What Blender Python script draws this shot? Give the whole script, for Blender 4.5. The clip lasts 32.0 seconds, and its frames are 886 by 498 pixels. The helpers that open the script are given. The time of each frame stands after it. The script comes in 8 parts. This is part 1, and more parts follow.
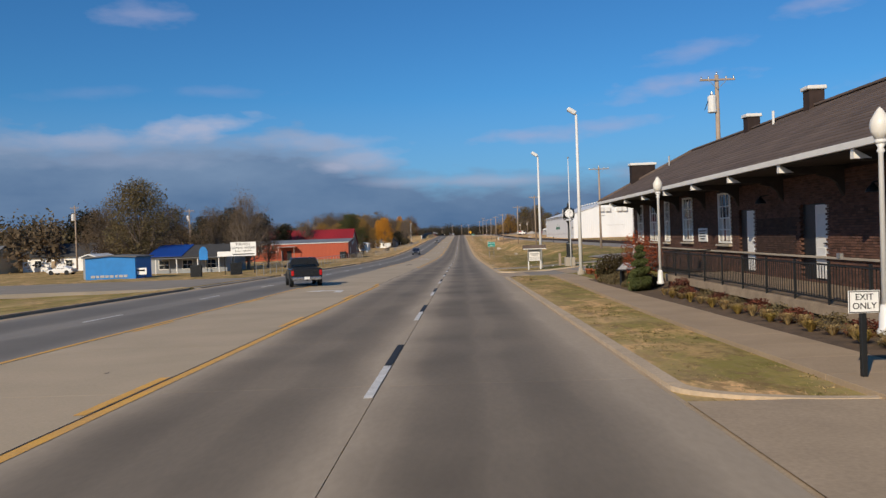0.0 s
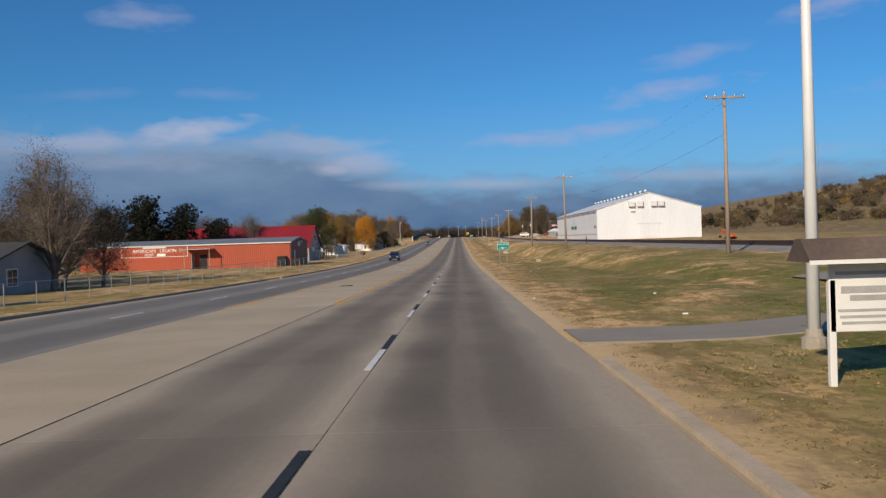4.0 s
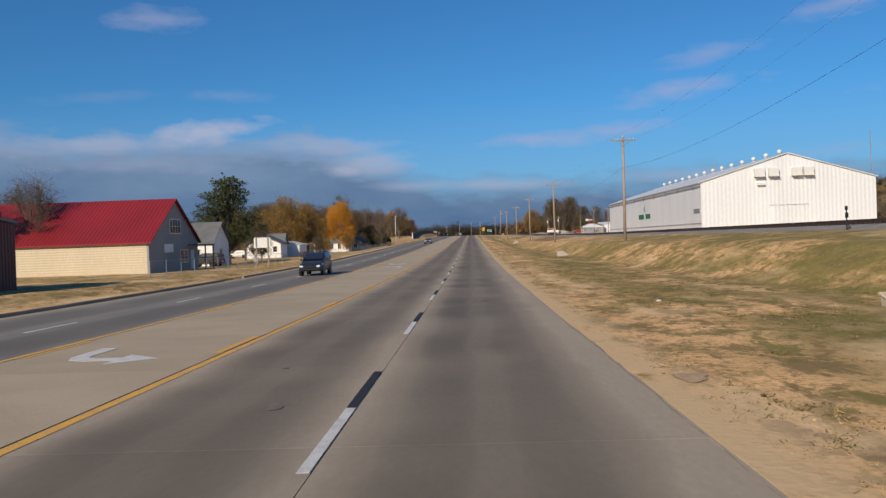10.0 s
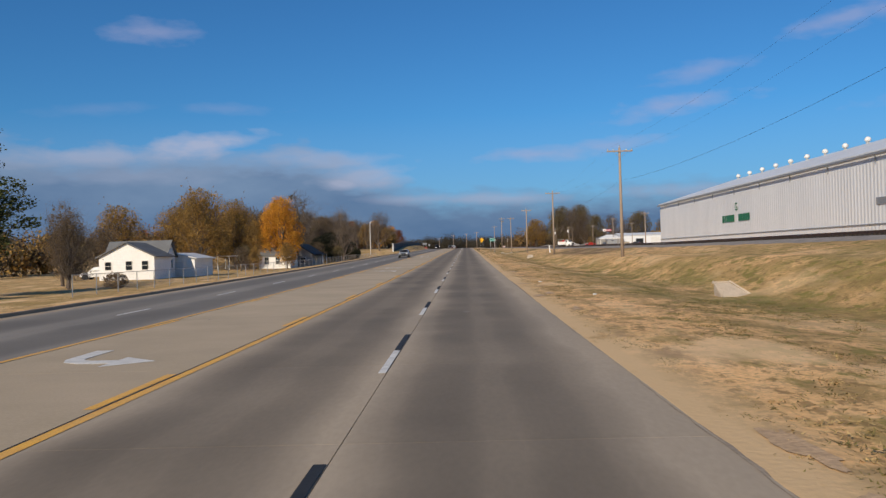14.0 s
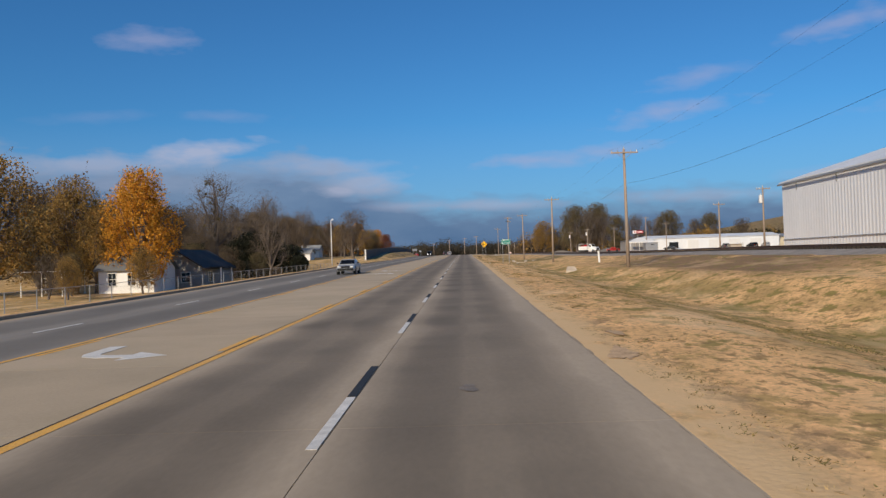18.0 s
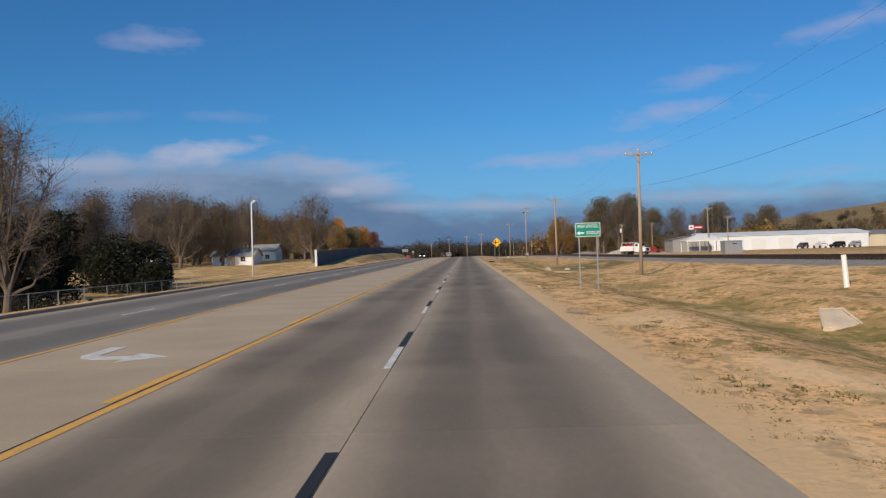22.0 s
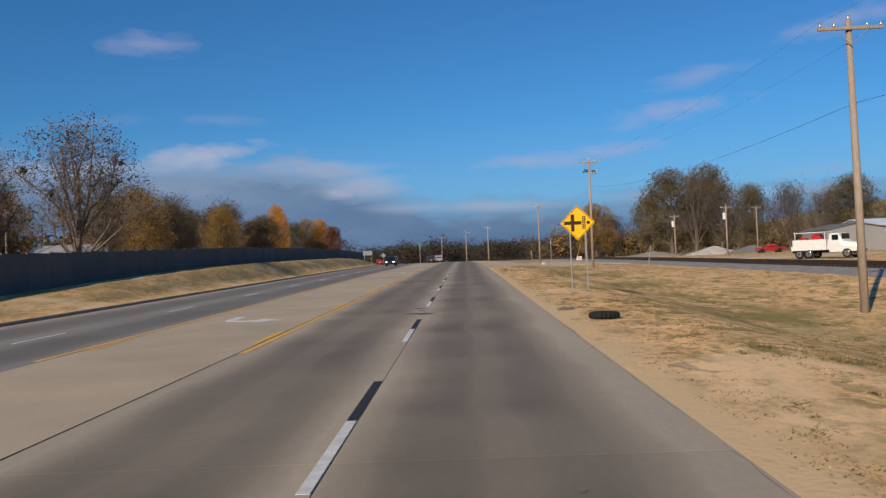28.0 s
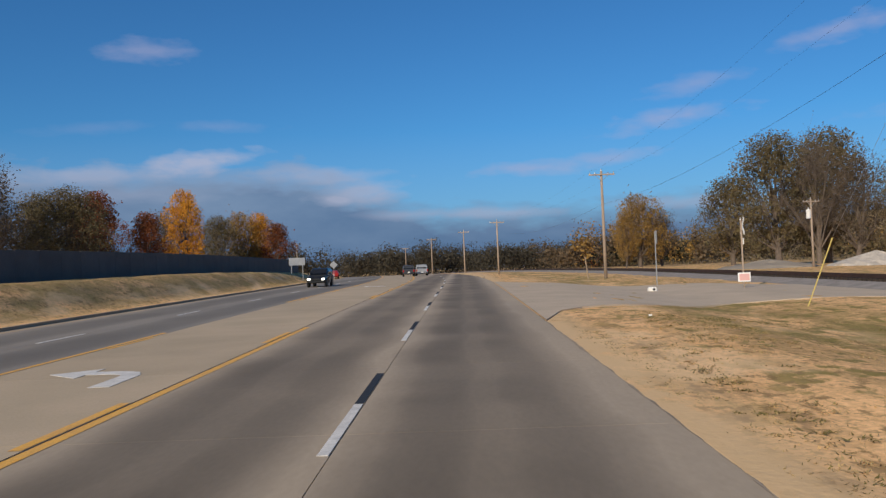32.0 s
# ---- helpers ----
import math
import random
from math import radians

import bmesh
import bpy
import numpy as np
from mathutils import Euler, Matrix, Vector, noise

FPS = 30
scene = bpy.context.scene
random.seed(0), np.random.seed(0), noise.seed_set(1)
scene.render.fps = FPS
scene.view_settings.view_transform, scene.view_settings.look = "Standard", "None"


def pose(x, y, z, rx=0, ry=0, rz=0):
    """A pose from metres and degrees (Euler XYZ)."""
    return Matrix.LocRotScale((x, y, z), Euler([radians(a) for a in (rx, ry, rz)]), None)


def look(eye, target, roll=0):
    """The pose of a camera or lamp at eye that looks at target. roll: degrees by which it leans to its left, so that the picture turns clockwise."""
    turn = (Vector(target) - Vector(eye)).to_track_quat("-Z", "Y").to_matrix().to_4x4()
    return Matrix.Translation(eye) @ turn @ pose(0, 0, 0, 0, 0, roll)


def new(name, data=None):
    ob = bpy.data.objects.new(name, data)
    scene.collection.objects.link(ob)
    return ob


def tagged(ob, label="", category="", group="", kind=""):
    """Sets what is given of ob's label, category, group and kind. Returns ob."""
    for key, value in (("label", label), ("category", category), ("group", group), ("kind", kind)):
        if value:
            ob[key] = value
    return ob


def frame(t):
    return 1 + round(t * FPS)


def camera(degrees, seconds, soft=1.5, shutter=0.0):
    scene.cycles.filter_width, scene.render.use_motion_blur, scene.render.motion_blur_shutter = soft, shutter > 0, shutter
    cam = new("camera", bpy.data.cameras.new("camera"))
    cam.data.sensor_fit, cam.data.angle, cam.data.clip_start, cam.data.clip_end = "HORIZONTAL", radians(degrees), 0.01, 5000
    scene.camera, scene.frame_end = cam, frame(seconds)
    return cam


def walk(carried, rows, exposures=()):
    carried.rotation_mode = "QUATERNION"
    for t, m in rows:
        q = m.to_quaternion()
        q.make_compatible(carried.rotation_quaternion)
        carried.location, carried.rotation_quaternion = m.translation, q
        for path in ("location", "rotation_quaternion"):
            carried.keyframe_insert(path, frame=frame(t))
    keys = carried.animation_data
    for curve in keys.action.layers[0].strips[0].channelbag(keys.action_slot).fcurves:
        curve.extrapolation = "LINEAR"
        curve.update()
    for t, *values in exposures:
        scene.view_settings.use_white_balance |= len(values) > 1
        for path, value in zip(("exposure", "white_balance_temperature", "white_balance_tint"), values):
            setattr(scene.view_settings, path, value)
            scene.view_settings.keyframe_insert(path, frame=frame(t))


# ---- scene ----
cam = camera(57.25, 32.0, soft=1.4)
walk(cam, [
    (0.0, pose(-0.204, 0.000, 2.088, 89.08, 2.02, 1.28)),
    (0.5, pose(-0.171, 7.162, 1.981, 89.42, 1.90, 1.29)),
    (1.0, pose(-0.144, 14.396, 1.873, 89.30, 1.85, 1.23)),
    (1.5, pose(-0.125, 21.724, 1.767, 89.33, 1.71, 1.17)),
    (2.0, pose(-0.098, 29.269, 1.661, 89.42, 1.58, 1.14)),
    (2.5, pose(-0.047, 36.448, 1.555, 89.33, 1.71, 1.04)),
    (3.0, pose(0.010, 43.597, 1.446, 89.31, 1.76, 1.00)),
    (3.5, pose(0.061, 50.527, 1.331, 89.24, 1.76, 0.99)),
    (4.0, pose(0.113, 57.759, 1.213, 89.30, 1.81, 1.07)),
    (4.5, pose(0.165, 65.214, 1.092, 89.30, 1.84, 1.14)),
    (5.0, pose(0.217, 72.802, 0.969, 89.25, 1.86, 1.22)),
    (5.5, pose(0.270, 80.436, 0.846, 89.13, 1.88, 1.30)),
    (6.0, pose(0.323, 88.042, 0.723, 89.11, 1.81, 1.27)),
    (6.5, pose(0.360, 95.529, 0.599, 89.23, 1.98, 1.24)),
    (7.0, pose(0.374, 103.024, 0.471, 89.27, 1.93, 1.50)),
    (7.5, pose(0.357, 110.628, 0.342, 89.33, 1.64, 1.91)),
    (8.0, pose(0.314, 118.183, 0.213, 89.24, 1.71, 2.03)),
    (8.5, pose(0.245, 126.171, 0.084, 89.29, 1.66, 2.09)),
    (9.0, pose(0.173, 134.021, -0.034, 89.39, 1.61, 2.16)),
    (9.5, pose(0.114, 142.175, -0.140, 89.42, 1.68, 2.10)),
    (10.0, pose(0.069, 150.072, -0.234, 89.38, 1.94, 1.98)),
    (10.5, pose(0.038, 158.131, -0.316, 89.55, 1.74, 1.85)),
    (11.0, pose(0.009, 166.227, -0.385, 89.64, 1.90, 1.69)),
    (11.5, pose(-0.026, 174.457, -0.443, 89.61, 1.95, 1.64)),
    (12.0, pose(-0.064, 182.620, -0.487, 89.83, 1.86, 1.72)),
    (12.5, pose(-0.094, 190.976, -0.517, 89.95, 1.77, 1.62)),
    (13.0, pose(-0.116, 199.569, -0.530, 90.14, 1.73, 1.62)),
    (13.5, pose(-0.117, 208.145, -0.530, 90.13, 1.75, 1.65)),
    (14.0, pose(-0.096, 216.880, -0.518, 90.34, 1.63, 1.62)),
    (14.5, pose(-0.060, 225.395, -0.490, 90.48, 1.67, 1.57)),
    (15.0, pose(-0.021, 233.690, -0.447, 90.61, 1.73, 1.47)),
    (15.5, pose(0.017, 241.858, -0.391, 90.72, 1.77, 1.36)),
    (16.0, pose(0.053, 249.990, -0.322, 90.80, 1.78, 1.26)),
    (16.5, pose(0.083, 258.178, -0.242, 90.84, 1.77, 1.15)),
    (17.0, pose(0.104, 266.513, -0.152, 90.93, 2.07, 1.16)),
    (17.5, pose(0.111, 274.865, -0.058, 90.77, 1.71, 1.48)),
    (18.0, pose(0.109, 283.076, 0.036, 90.79, 1.87, 1.50)),
    (18.5, pose(0.103, 291.182, 0.131, 90.84, 1.97, 1.55)),
    (19.0, pose(0.088, 299.764, 0.226, 90.64, 2.00, 1.72)),
    (19.5, pose(0.054, 308.293, 0.327, 90.74, 1.95, 1.89)),
    (20.0, pose(0.014, 316.554, 0.438, 90.97, 1.98, 2.04)),
    (20.5, pose(-0.026, 324.755, 0.556, 90.89, 1.85, 2.06)),
    (21.0, pose(-0.072, 333.359, 0.677, 90.77, 1.69, 2.01)),
    (21.5, pose(-0.111, 341.986, 0.801, 90.88, 1.74, 1.86)),
    (22.0, pose(-0.144, 350.558, 0.927, 90.82, 1.80, 1.62)),
    (22.5, pose(-0.177, 359.243, 1.054, 90.96, 1.84, 1.51)),
    (23.0, pose(-0.211, 368.083, 1.178, 90.90, 2.05, 1.37)),
    (23.5, pose(-0.208, 376.808, 1.300, 90.75, 1.89, 1.40)),
    (24.0, pose(-0.189, 385.262, 1.421, 91.01, 1.48, 1.49)),
    (24.5, pose(-0.158, 393.834, 1.539, 90.95, 1.82, 1.49)),
    (25.0, pose(-0.123, 402.527, 1.654, 90.82, 1.93, 1.56)),
    (25.5, pose(-0.093, 411.419, 1.763, 90.92, 1.90, 1.55)),
    (26.0, pose(-0.068, 420.283, 1.865, 90.90, 1.97, 1.55)),
    (26.5, pose(-0.052, 429.111, 1.962, 90.87, 2.05, 1.55)),
    (27.0, pose(-0.047, 437.892, 2.057, 90.82, 2.15, 1.55)),
    (27.5, pose(-0.055, 446.617, 2.154, 90.73, 2.29, 1.55)),
    (28.0, pose(-0.079, 455.263, 2.256, 90.91, 2.40, 1.55)),
    (28.5, pose(-0.118, 464.334, 2.363, 91.02, 2.30, 1.59)),
    (29.0, pose(-0.144, 473.264, 2.469, 90.85, 2.24, 1.60)),
    (29.5, pose(-0.144, 482.019, 2.577, 91.01, 2.40, 1.57)),
    (30.0, pose(-0.128, 490.970, 2.688, 90.85, 2.07, 1.57)),
    (30.5, pose(-0.102, 499.963, 2.802, 90.80, 2.01, 1.55)),
    (31.0, pose(-0.069, 508.912, 2.920, 91.00, 2.15, 1.48)),
    (31.5, pose(-0.032, 517.757, 3.045, 91.00, 2.30, 1.43)),
    (32.0, pose(0.002, 526.756, 3.178, 91.38, 2.30, 1.38)),
], exposures=[(0.0, 0.0), (32.0, 0.0)])

# ---- sky and sun ----
SUN_AZ, SUN_EL = radians(209), radians(28)   # clockwise from +y
world = bpy.data.worlds.new("sky")
scene.world = world
world.use_nodes = True
wt = world.node_tree
wt.nodes.clear()


def wmath(op, a, b=0.0, cc=None, clamp=False):
    n = wt.nodes.new("ShaderNodeMath")
    n.operation, n.use_clamp = op, clamp
    for i, v in enumerate((a, b, cc)):
        if v is None:
            continue
        if isinstance(v, (int, float)):
            n.inputs[i].default_value = v
        else:
            wt.links.new(v, n.inputs[i])
    return n.outputs[0]


def wmix(fac, a, b):
    n = wt.nodes.new("ShaderNodeMix")
    n.data_type = "RGBA"
    for i, v in ((0, fac), (6, a), (7, b)):
        if isinstance(v, (int, float)):
            n.inputs[i].default_value = v
        elif isinstance(v, tuple):
            n.inputs[i].default_value = (*v, 1)
        else:
            wt.links.new(v, n.inputs[i])
    return n.outputs[2]


sky = wt.nodes.new("ShaderNodeTexSky")
sky.sky_type, sky.sun_disc = "NISHITA", False
sky.sun_elevation, sky.sun_rotation = SUN_EL, SUN_AZ
sky.air_density, sky.dust_density, sky.ozone_density = 1.0, 0.3, 2.5
tc = wt.nodes.new("ShaderNodeTexCoord")
sep = wt.nodes.new("ShaderNodeSeparateXYZ")
wt.links.new(tc.outputs["Generated"], sep.inputs[0])
dx, dy, dz = sep.outputs
hor = wmath("SQRT", wmath("ADD", wmath("MULTIPLY", dx, dx), wmath("MULTIPLY", dy, dy)))
az = wmath("ARCTAN2", dx, dy)                       # 0 along the road, positive to the right
el = wmath("DIVIDE", dz, wmath("MAXIMUM", hor, 0.05))
comb = wt.nodes.new("ShaderNodeCombineXYZ")
wt.links.new(wmath("MULTIPLY", az, 5.0), comb.inputs[0])
wt.links.new(wmath("MULTIPLY", el, 13.0), comb.inputs[1])
n1 = wt.nodes.new("ShaderNodeTexNoise")
wt.links.new(comb.outputs[0], n1.inputs["Vector"])
n1.inputs["Scale"].default_value, n1.inputs["Detail"].default_value, n1.inputs["Roughness"].default_value = 1.6, 7, 0.55
n2 = wt.nodes.new("ShaderNodeTexNoise")
wt.links.new(comb.outputs[0], n2.inputs["Vector"])
n2.inputs["Scale"].default_value, n2.inputs["Detail"].default_value = 5.5, 5
wob = wmath("ADD", wmath("MULTIPLY", wmath("SUBTRACT", n1.outputs[0], 0.5), 1.5), wmath("MULTIPLY", wmath("SUBTRACT", n2.outputs[0], 0.5), 1.3))


def puff(a0, e0, wa, we, tilt=0.0, gain=1.0):
    """A cloud's density: an ellipse in azimuth and height, torn by the noise."""
    a = wmath("SUBTRACT", az, a0)
    e = wmath("SUBTRACT", wmath("SUBTRACT", el, e0), wmath("MULTIPLY", a, tilt))
    a, e = wmath("DIVIDE", a, wa), wmath("DIVIDE", e, we)
    r = wmath("SQRT", wmath("ADD", wmath("MULTIPLY", a, a), wmath("MULTIPLY", e, e)))
    d = wmath("ADD", wmath("SUBTRACT", 1.0, r), wob)
    return wmath("MULTIPLY", wmath("MULTIPLY", d, 1.25, clamp=True), gain, clamp=True)


def union(items):
    out = items[0]
    for i in items[1:]:
        out = wmath("MAXIMUM", out, i)
    return out


# high thin clouds, lit pinkish white
light = union([puff(-0.368, 0.268, 0.062, 0.0174, 0.01, 0.40), puff(-0.291, 0.180, 0.065, 0.0093, 0.03, 0.17), puff(-0.425, 0.176, 0.073, 0.0093, 0.07, 0.12),
               puff(0.271, 0.169, 0.091, 0.0162, 0.10, 0.46), puff(0.284, 0.205, 0.057, 0.0151, 0.12, 0.36),
               puff(0.441, 0.249, 0.072, 0.0151, 0.10, 0.42), puff(0.097, 0.119, 0.088, 0.0116, 0.02, 0.46),
               puff(0.184, 0.126, 0.064, 0.0104, 0.03, 0.40), puff(0.413, 0.085, 0.078, 0.0087, 0.02, 0.16), puff(0.620, 0.160, 0.150, 0.0160, 0.05, 0.30),
               puff(-0.750, 0.240, 0.140, 0.0200, 0.00, 0.35), puff(0.950, 0.300, 0.200, 0.0300, 0.00, 0.30),
               puff(1.900, 0.280, 0.400, 0.0500, 0.00, 0.40), puff(-1.800, 0.300, 0.400, 0.0500, 0.00, 0.40), puff(3.000, 0.350, 0.300, 0.0500, 0.00, 0.40)])
# the low bank along the horizon: dark blue below, torn grey-violet bodies with pale tops above
STRENGTH = 0.07
left = wmath("MULTIPLY", wmath("SUBTRACT", -0.03, az), 6.0, clamp=True)
bank_top = wmath("ADD", wmath("ADD", 0.082, wmath("MULTIPLY", left, 0.058)), wmath("MULTIPLY", wob, 0.030))
depth = wmath("SUBTRACT", bank_top, el)
bank = wmath("MULTIPLY", depth, 26.0, clamp=True)
rimlit = wmath("MULTIPLY", wmath("MULTIPLY", wmath("SUBTRACT", 1.0, wmath("MULTIPLY", depth, 24.0, clamp=True), clamp=True), bank), wmath("ADD", 0.25, wmath("MULTIPLY", left, 0.9)), clamp=True)
crest = union([puff(-0.315, 0.136, 0.081, 0.0188, 0.11, 0.78), puff(-0.429, 0.122, 0.104, 0.0152, 0.04, 0.42), puff(-0.172, 0.119, 0.108, 0.0139, -0.05, 0.36),
               puff(-0.118, 0.096, 0.068, 0.0217, 0.06, 0.50), puff(-0.148, 0.088, 0.035, 0.0109, -0.02, 0.62), puff(-0.071, 0.068, 0.090, 0.0087, 0.00, 0.36),
               puff(0.043, 0.066, 0.113, 0.0090, -0.02, 0.42), puff(0.303, 0.066, 0.181, 0.0087, -0.02, 0.30), puff(-0.620, 0.120, 0.120, 0.0160, 0.00, 0.30), puff(-0.400, 0.098, 0.117, 0.0116, 0.02, 0.22)])
tint = wt.nodes.new("ShaderNodeMix")
tint.data_type, tint.blend_type = "RGBA", "MULTIPLY"
tint.inputs[0].default_value = 1.0
tint.inputs[7].default_value = (0.35, 0.87, 1.33, 1)
wt.links.new(sky.outputs[0], tint.inputs[6])
lump = wmath("ADD", wmath("MULTIPLY", el, 8.0), wmath("MULTIPLY", wmath("SUBTRACT", n1.outputs[0], 0.5), 1.5), clamp=True)
body = wmix(lump, tuple(v / STRENGTH for v in (0.075, 0.140, 0.27)), tuple(v / STRENGTH for v in (0.185, 0.265, 0.40)))
haze = wmath("MULTIPLY", wmath("MULTIPLY", wmath("SUBTRACT", 0.17, el), 7.0, clamp=True), 0.55)
base = wmix(haze, tint.outputs[2], tuple(v / STRENGTH for v in (0.20, 0.31, 0.56)))
base = wmix(wmath("MULTIPLY", bank, 0.92), base, body)
base = wmix(wmath("MULTIPLY", rimlit, 0.6), base, tuple(v / STRENGTH for v in (0.40, 0.43, 0.56)))
base = wmix(crest, base, tuple(v / STRENGTH for v in (0.43, 0.46, 0.60)))
base = wmix(light, base, tuple(v / STRENGTH for v in (0.41, 0.41, 0.58)))
bg = wt.nodes.new("ShaderNodeBackground")
bg.inputs[1].default_value = STRENGTH
wt.links.new(base, bg.inputs[0])
wout = wt.nodes.new("ShaderNodeOutputWorld")
wt.links.new(bg.outputs[0], wout.inputs[0])

sun = new("sun", bpy.data.lights.new("sun", "SUN"))
sun.data.energy, sun.data.angle, sun.data.color = 4.4, radians(0.6), (1.0, 0.85, 0.64)
sun_from = Vector((math.sin(SUN_AZ) * math.cos(SUN_EL), math.cos(SUN_AZ) * math.cos(SUN_EL), math.sin(SUN_EL)))
sun.matrix_world = look(sun_from * 100, (0, 0, 0))

# ---- materials ----
def material(name, col, rough=0.8, metal=0.0, var=0.25, scale=3.0, bump=0.15, fine=40.0, col2=None, island=False, rnd=0.0, stretch=(1, 1, 1), spec=0.4, patch=0.5):
    """Paint with variation at two scales: broad patches towards col2 and a fine grain, and relief from both."""
    m = bpy.data.materials.new(name)
    m.use_nodes = True
    t = m.node_tree
    b = t.nodes["Principled BSDF"]
    b.inputs["Roughness"].default_value, b.inputs["Metallic"].default_value = rough, metal
    b.inputs["Specular IOR Level"].default_value = spec
    g = t.nodes.new("ShaderNodeNewGeometry")
    mp = t.nodes.new("ShaderNodeMapping")
    mp.inputs["Scale"].default_value = stretch
    t.links.new(g.outputs["Position"], mp.inputs[0])
    big, small = t.nodes.new("ShaderNodeTexNoise"), t.nodes.new("ShaderNodeTexNoise")
    for n, s, d in ((big, scale, 6), (small, fine, 3)):
        n.inputs["Scale"].default_value, n.inputs["Detail"].default_value = s, d
        t.links.new(mp.outputs[0], n.inputs["Vector"])
    c2 = col2 or tuple(min(1, v * (1 - var)) for v in col)
    ramp = t.nodes.new("ShaderNodeMapRange")
    ramp.inputs[1].default_value, ramp.inputs[2].default_value = patch - 0.18, patch + 0.18
    t.links.new(big.outputs[0], ramp.inputs[0])
    mix = t.nodes.new("ShaderNodeMix")
    mix.data_type = "RGBA"
    mix.inputs[6].default_value, mix.inputs[7].default_value = (*col, 1), (*c2, 1)
    t.links.new(ramp.outputs[0], mix.inputs[0])
    val = t.nodes.new("ShaderNodeMapRange")
    val.inputs[1].default_value, val.inputs[2].default_value = 0.25, 0.75
    val.inputs[3].default_value, val.inputs[4].default_value = 1 - var * 0.6, 1 + var * 0.6
    t.links.new(small.outputs[0], val.inputs[0])
    fac = val.outputs[0]
    if island or rnd:
        src = g.outputs["Random Per Island"] if island else t.nodes.new("ShaderNodeObjectInfo").outputs["Random"]
        r = t.nodes.new("ShaderNodeMapRange")
        k = rnd or 0.25
        r.inputs[3].default_value, r.inputs[4].default_value = 1 - k, 1 + k
        t.links.new(src, r.inputs[0])
        mu = t.nodes.new("ShaderNodeMath")
        mu.operation = "MULTIPLY"
        t.links.new(fac, mu.inputs[0])
        t.links.new(r.outputs[0], mu.inputs[1])
        fac = mu.outputs[0]
    sc = t.nodes.new("ShaderNodeVectorMath")
    sc.operation = "SCALE"
    t.links.new(mix.outputs[2], sc.inputs[0])
    t.links.new(fac, sc.inputs["Scale"])
    t.links.new(sc.outputs[0], b.inputs["Base Color"])
    if bump:
        bp = t.nodes.new("ShaderNodeBump")
        bp.inputs["Strength"].default_value, bp.inputs["Distance"].default_value = bump, 0.02
        t.links.new(small.outputs[0], bp.inputs["Height"])
        t.links.new(bp.outputs[0], b.inputs["Normal"])
    return m


def glow(name, col, strength):
    m = material(name, col, 0.3, var=0.05)
    b = m.node_tree.nodes["Principled BSDF"]
    b.inputs["Emission Color"].default_value, b.inputs["Emission Strength"].default_value = (*col, 1), strength
    return m


def glass(name, tint=(0.02, 0.025, 0.03), rough=0.08):
    m = material(name, tint, rough, var=0.1, bump=0.0, spec=0.7)
    return m


def leafy(name, col, col2, trans=0.25, k=0.35):
    m = material(name, col, 0.7, var=0.3, scale=0.6, col2=col2, island=True, rnd=k, bump=0, spec=0.15)
    t = m.node_tree
    b = t.nodes["Principled BSDF"]
    tr = t.nodes.new("ShaderNodeBsdfTranslucent")
    src = b.inputs["Base Color"].links[0].from_socket
    t.links.new(src, tr.inputs[0])
    ms = t.nodes.new("ShaderNodeMixShader")
    ms.inputs[0].default_value = trans
    t.links.new(b.outputs[0], ms.inputs[1])
    t.links.new(tr.outputs[0], ms.inputs[2])
    t.links.new(ms.outputs[0], t.nodes["Material Output"].inputs[0])
    return m


def lane_material(name, col, col2, oil):
    """Concrete lane: pale at the edges, darkened where tyres and oil run, with broad stains along the road."""
    m = material(name, col, 0.8, var=0.10, scale=0.3, fine=14, bump=0.12, col2=col2, rnd=0.04, stretch=(1, 0.35, 1), spec=0.3)
    t = m.node_tree
    b = t.nodes["Principled BSDF"]
    src = b.inputs["Base Color"].links[0].from_socket
    g = t.nodes.new("ShaderNodeNewGeometry")
    s = t.nodes.new("ShaderNodeSeparateXYZ")
    t.links.new(g.outputs["Position"], s.inputs[0])
    nz = t.nodes.new("ShaderNodeTexNoise")
    nz.inputs["Scale"].default_value = 0.25
    t.links.new(g.outputs["Position"], nz.inputs["Vector"])
    total = None

    def mth(op, a, bb=0.0, clamp=False):
        n = t.nodes.new("ShaderNodeMath")
        n.operation, n.use_clamp = op, clamp
        for i, v in enumerate((a, bb)):
            if isinstance(v, (int, float)):
                n.inputs[i].default_value = v
            else:
                t.links.new(v, n.inputs[i])
        return n.outputs[0]
    x = mth("ADD", s.outputs[0], mth("MULTIPLY", mth("SUBTRACT", nz.outputs[0], 0.5), 0.9))
    for x0, w, k in oil:
        d = mth("DIVIDE", mth("ABSOLUTE", mth("SUBTRACT", x, x0)), w)
        d2 = mth("MULTIPLY", d, d)
        v = mth("MULTIPLY", mth("SUBTRACT", 1.0, mth("MULTIPLY", d2, d2), True), k)
        total = v if total is None else mth("ADD", total, v)
    dark = mth("SUBTRACT", 1.0, mth("MULTIPLY", total, mth("ADD", 0.55, mth("MULTIPLY", nz.outputs[0], 0.9))))
    sc = t.nodes.new("ShaderNodeVectorMath")
    sc.operation = "SCALE"
    t.links.new(src, sc.inputs[0])
    t.links.new(dark, sc.inputs["Scale"])
    t.links.new(sc.outputs[0], b.inputs["Base Color"])
    return m


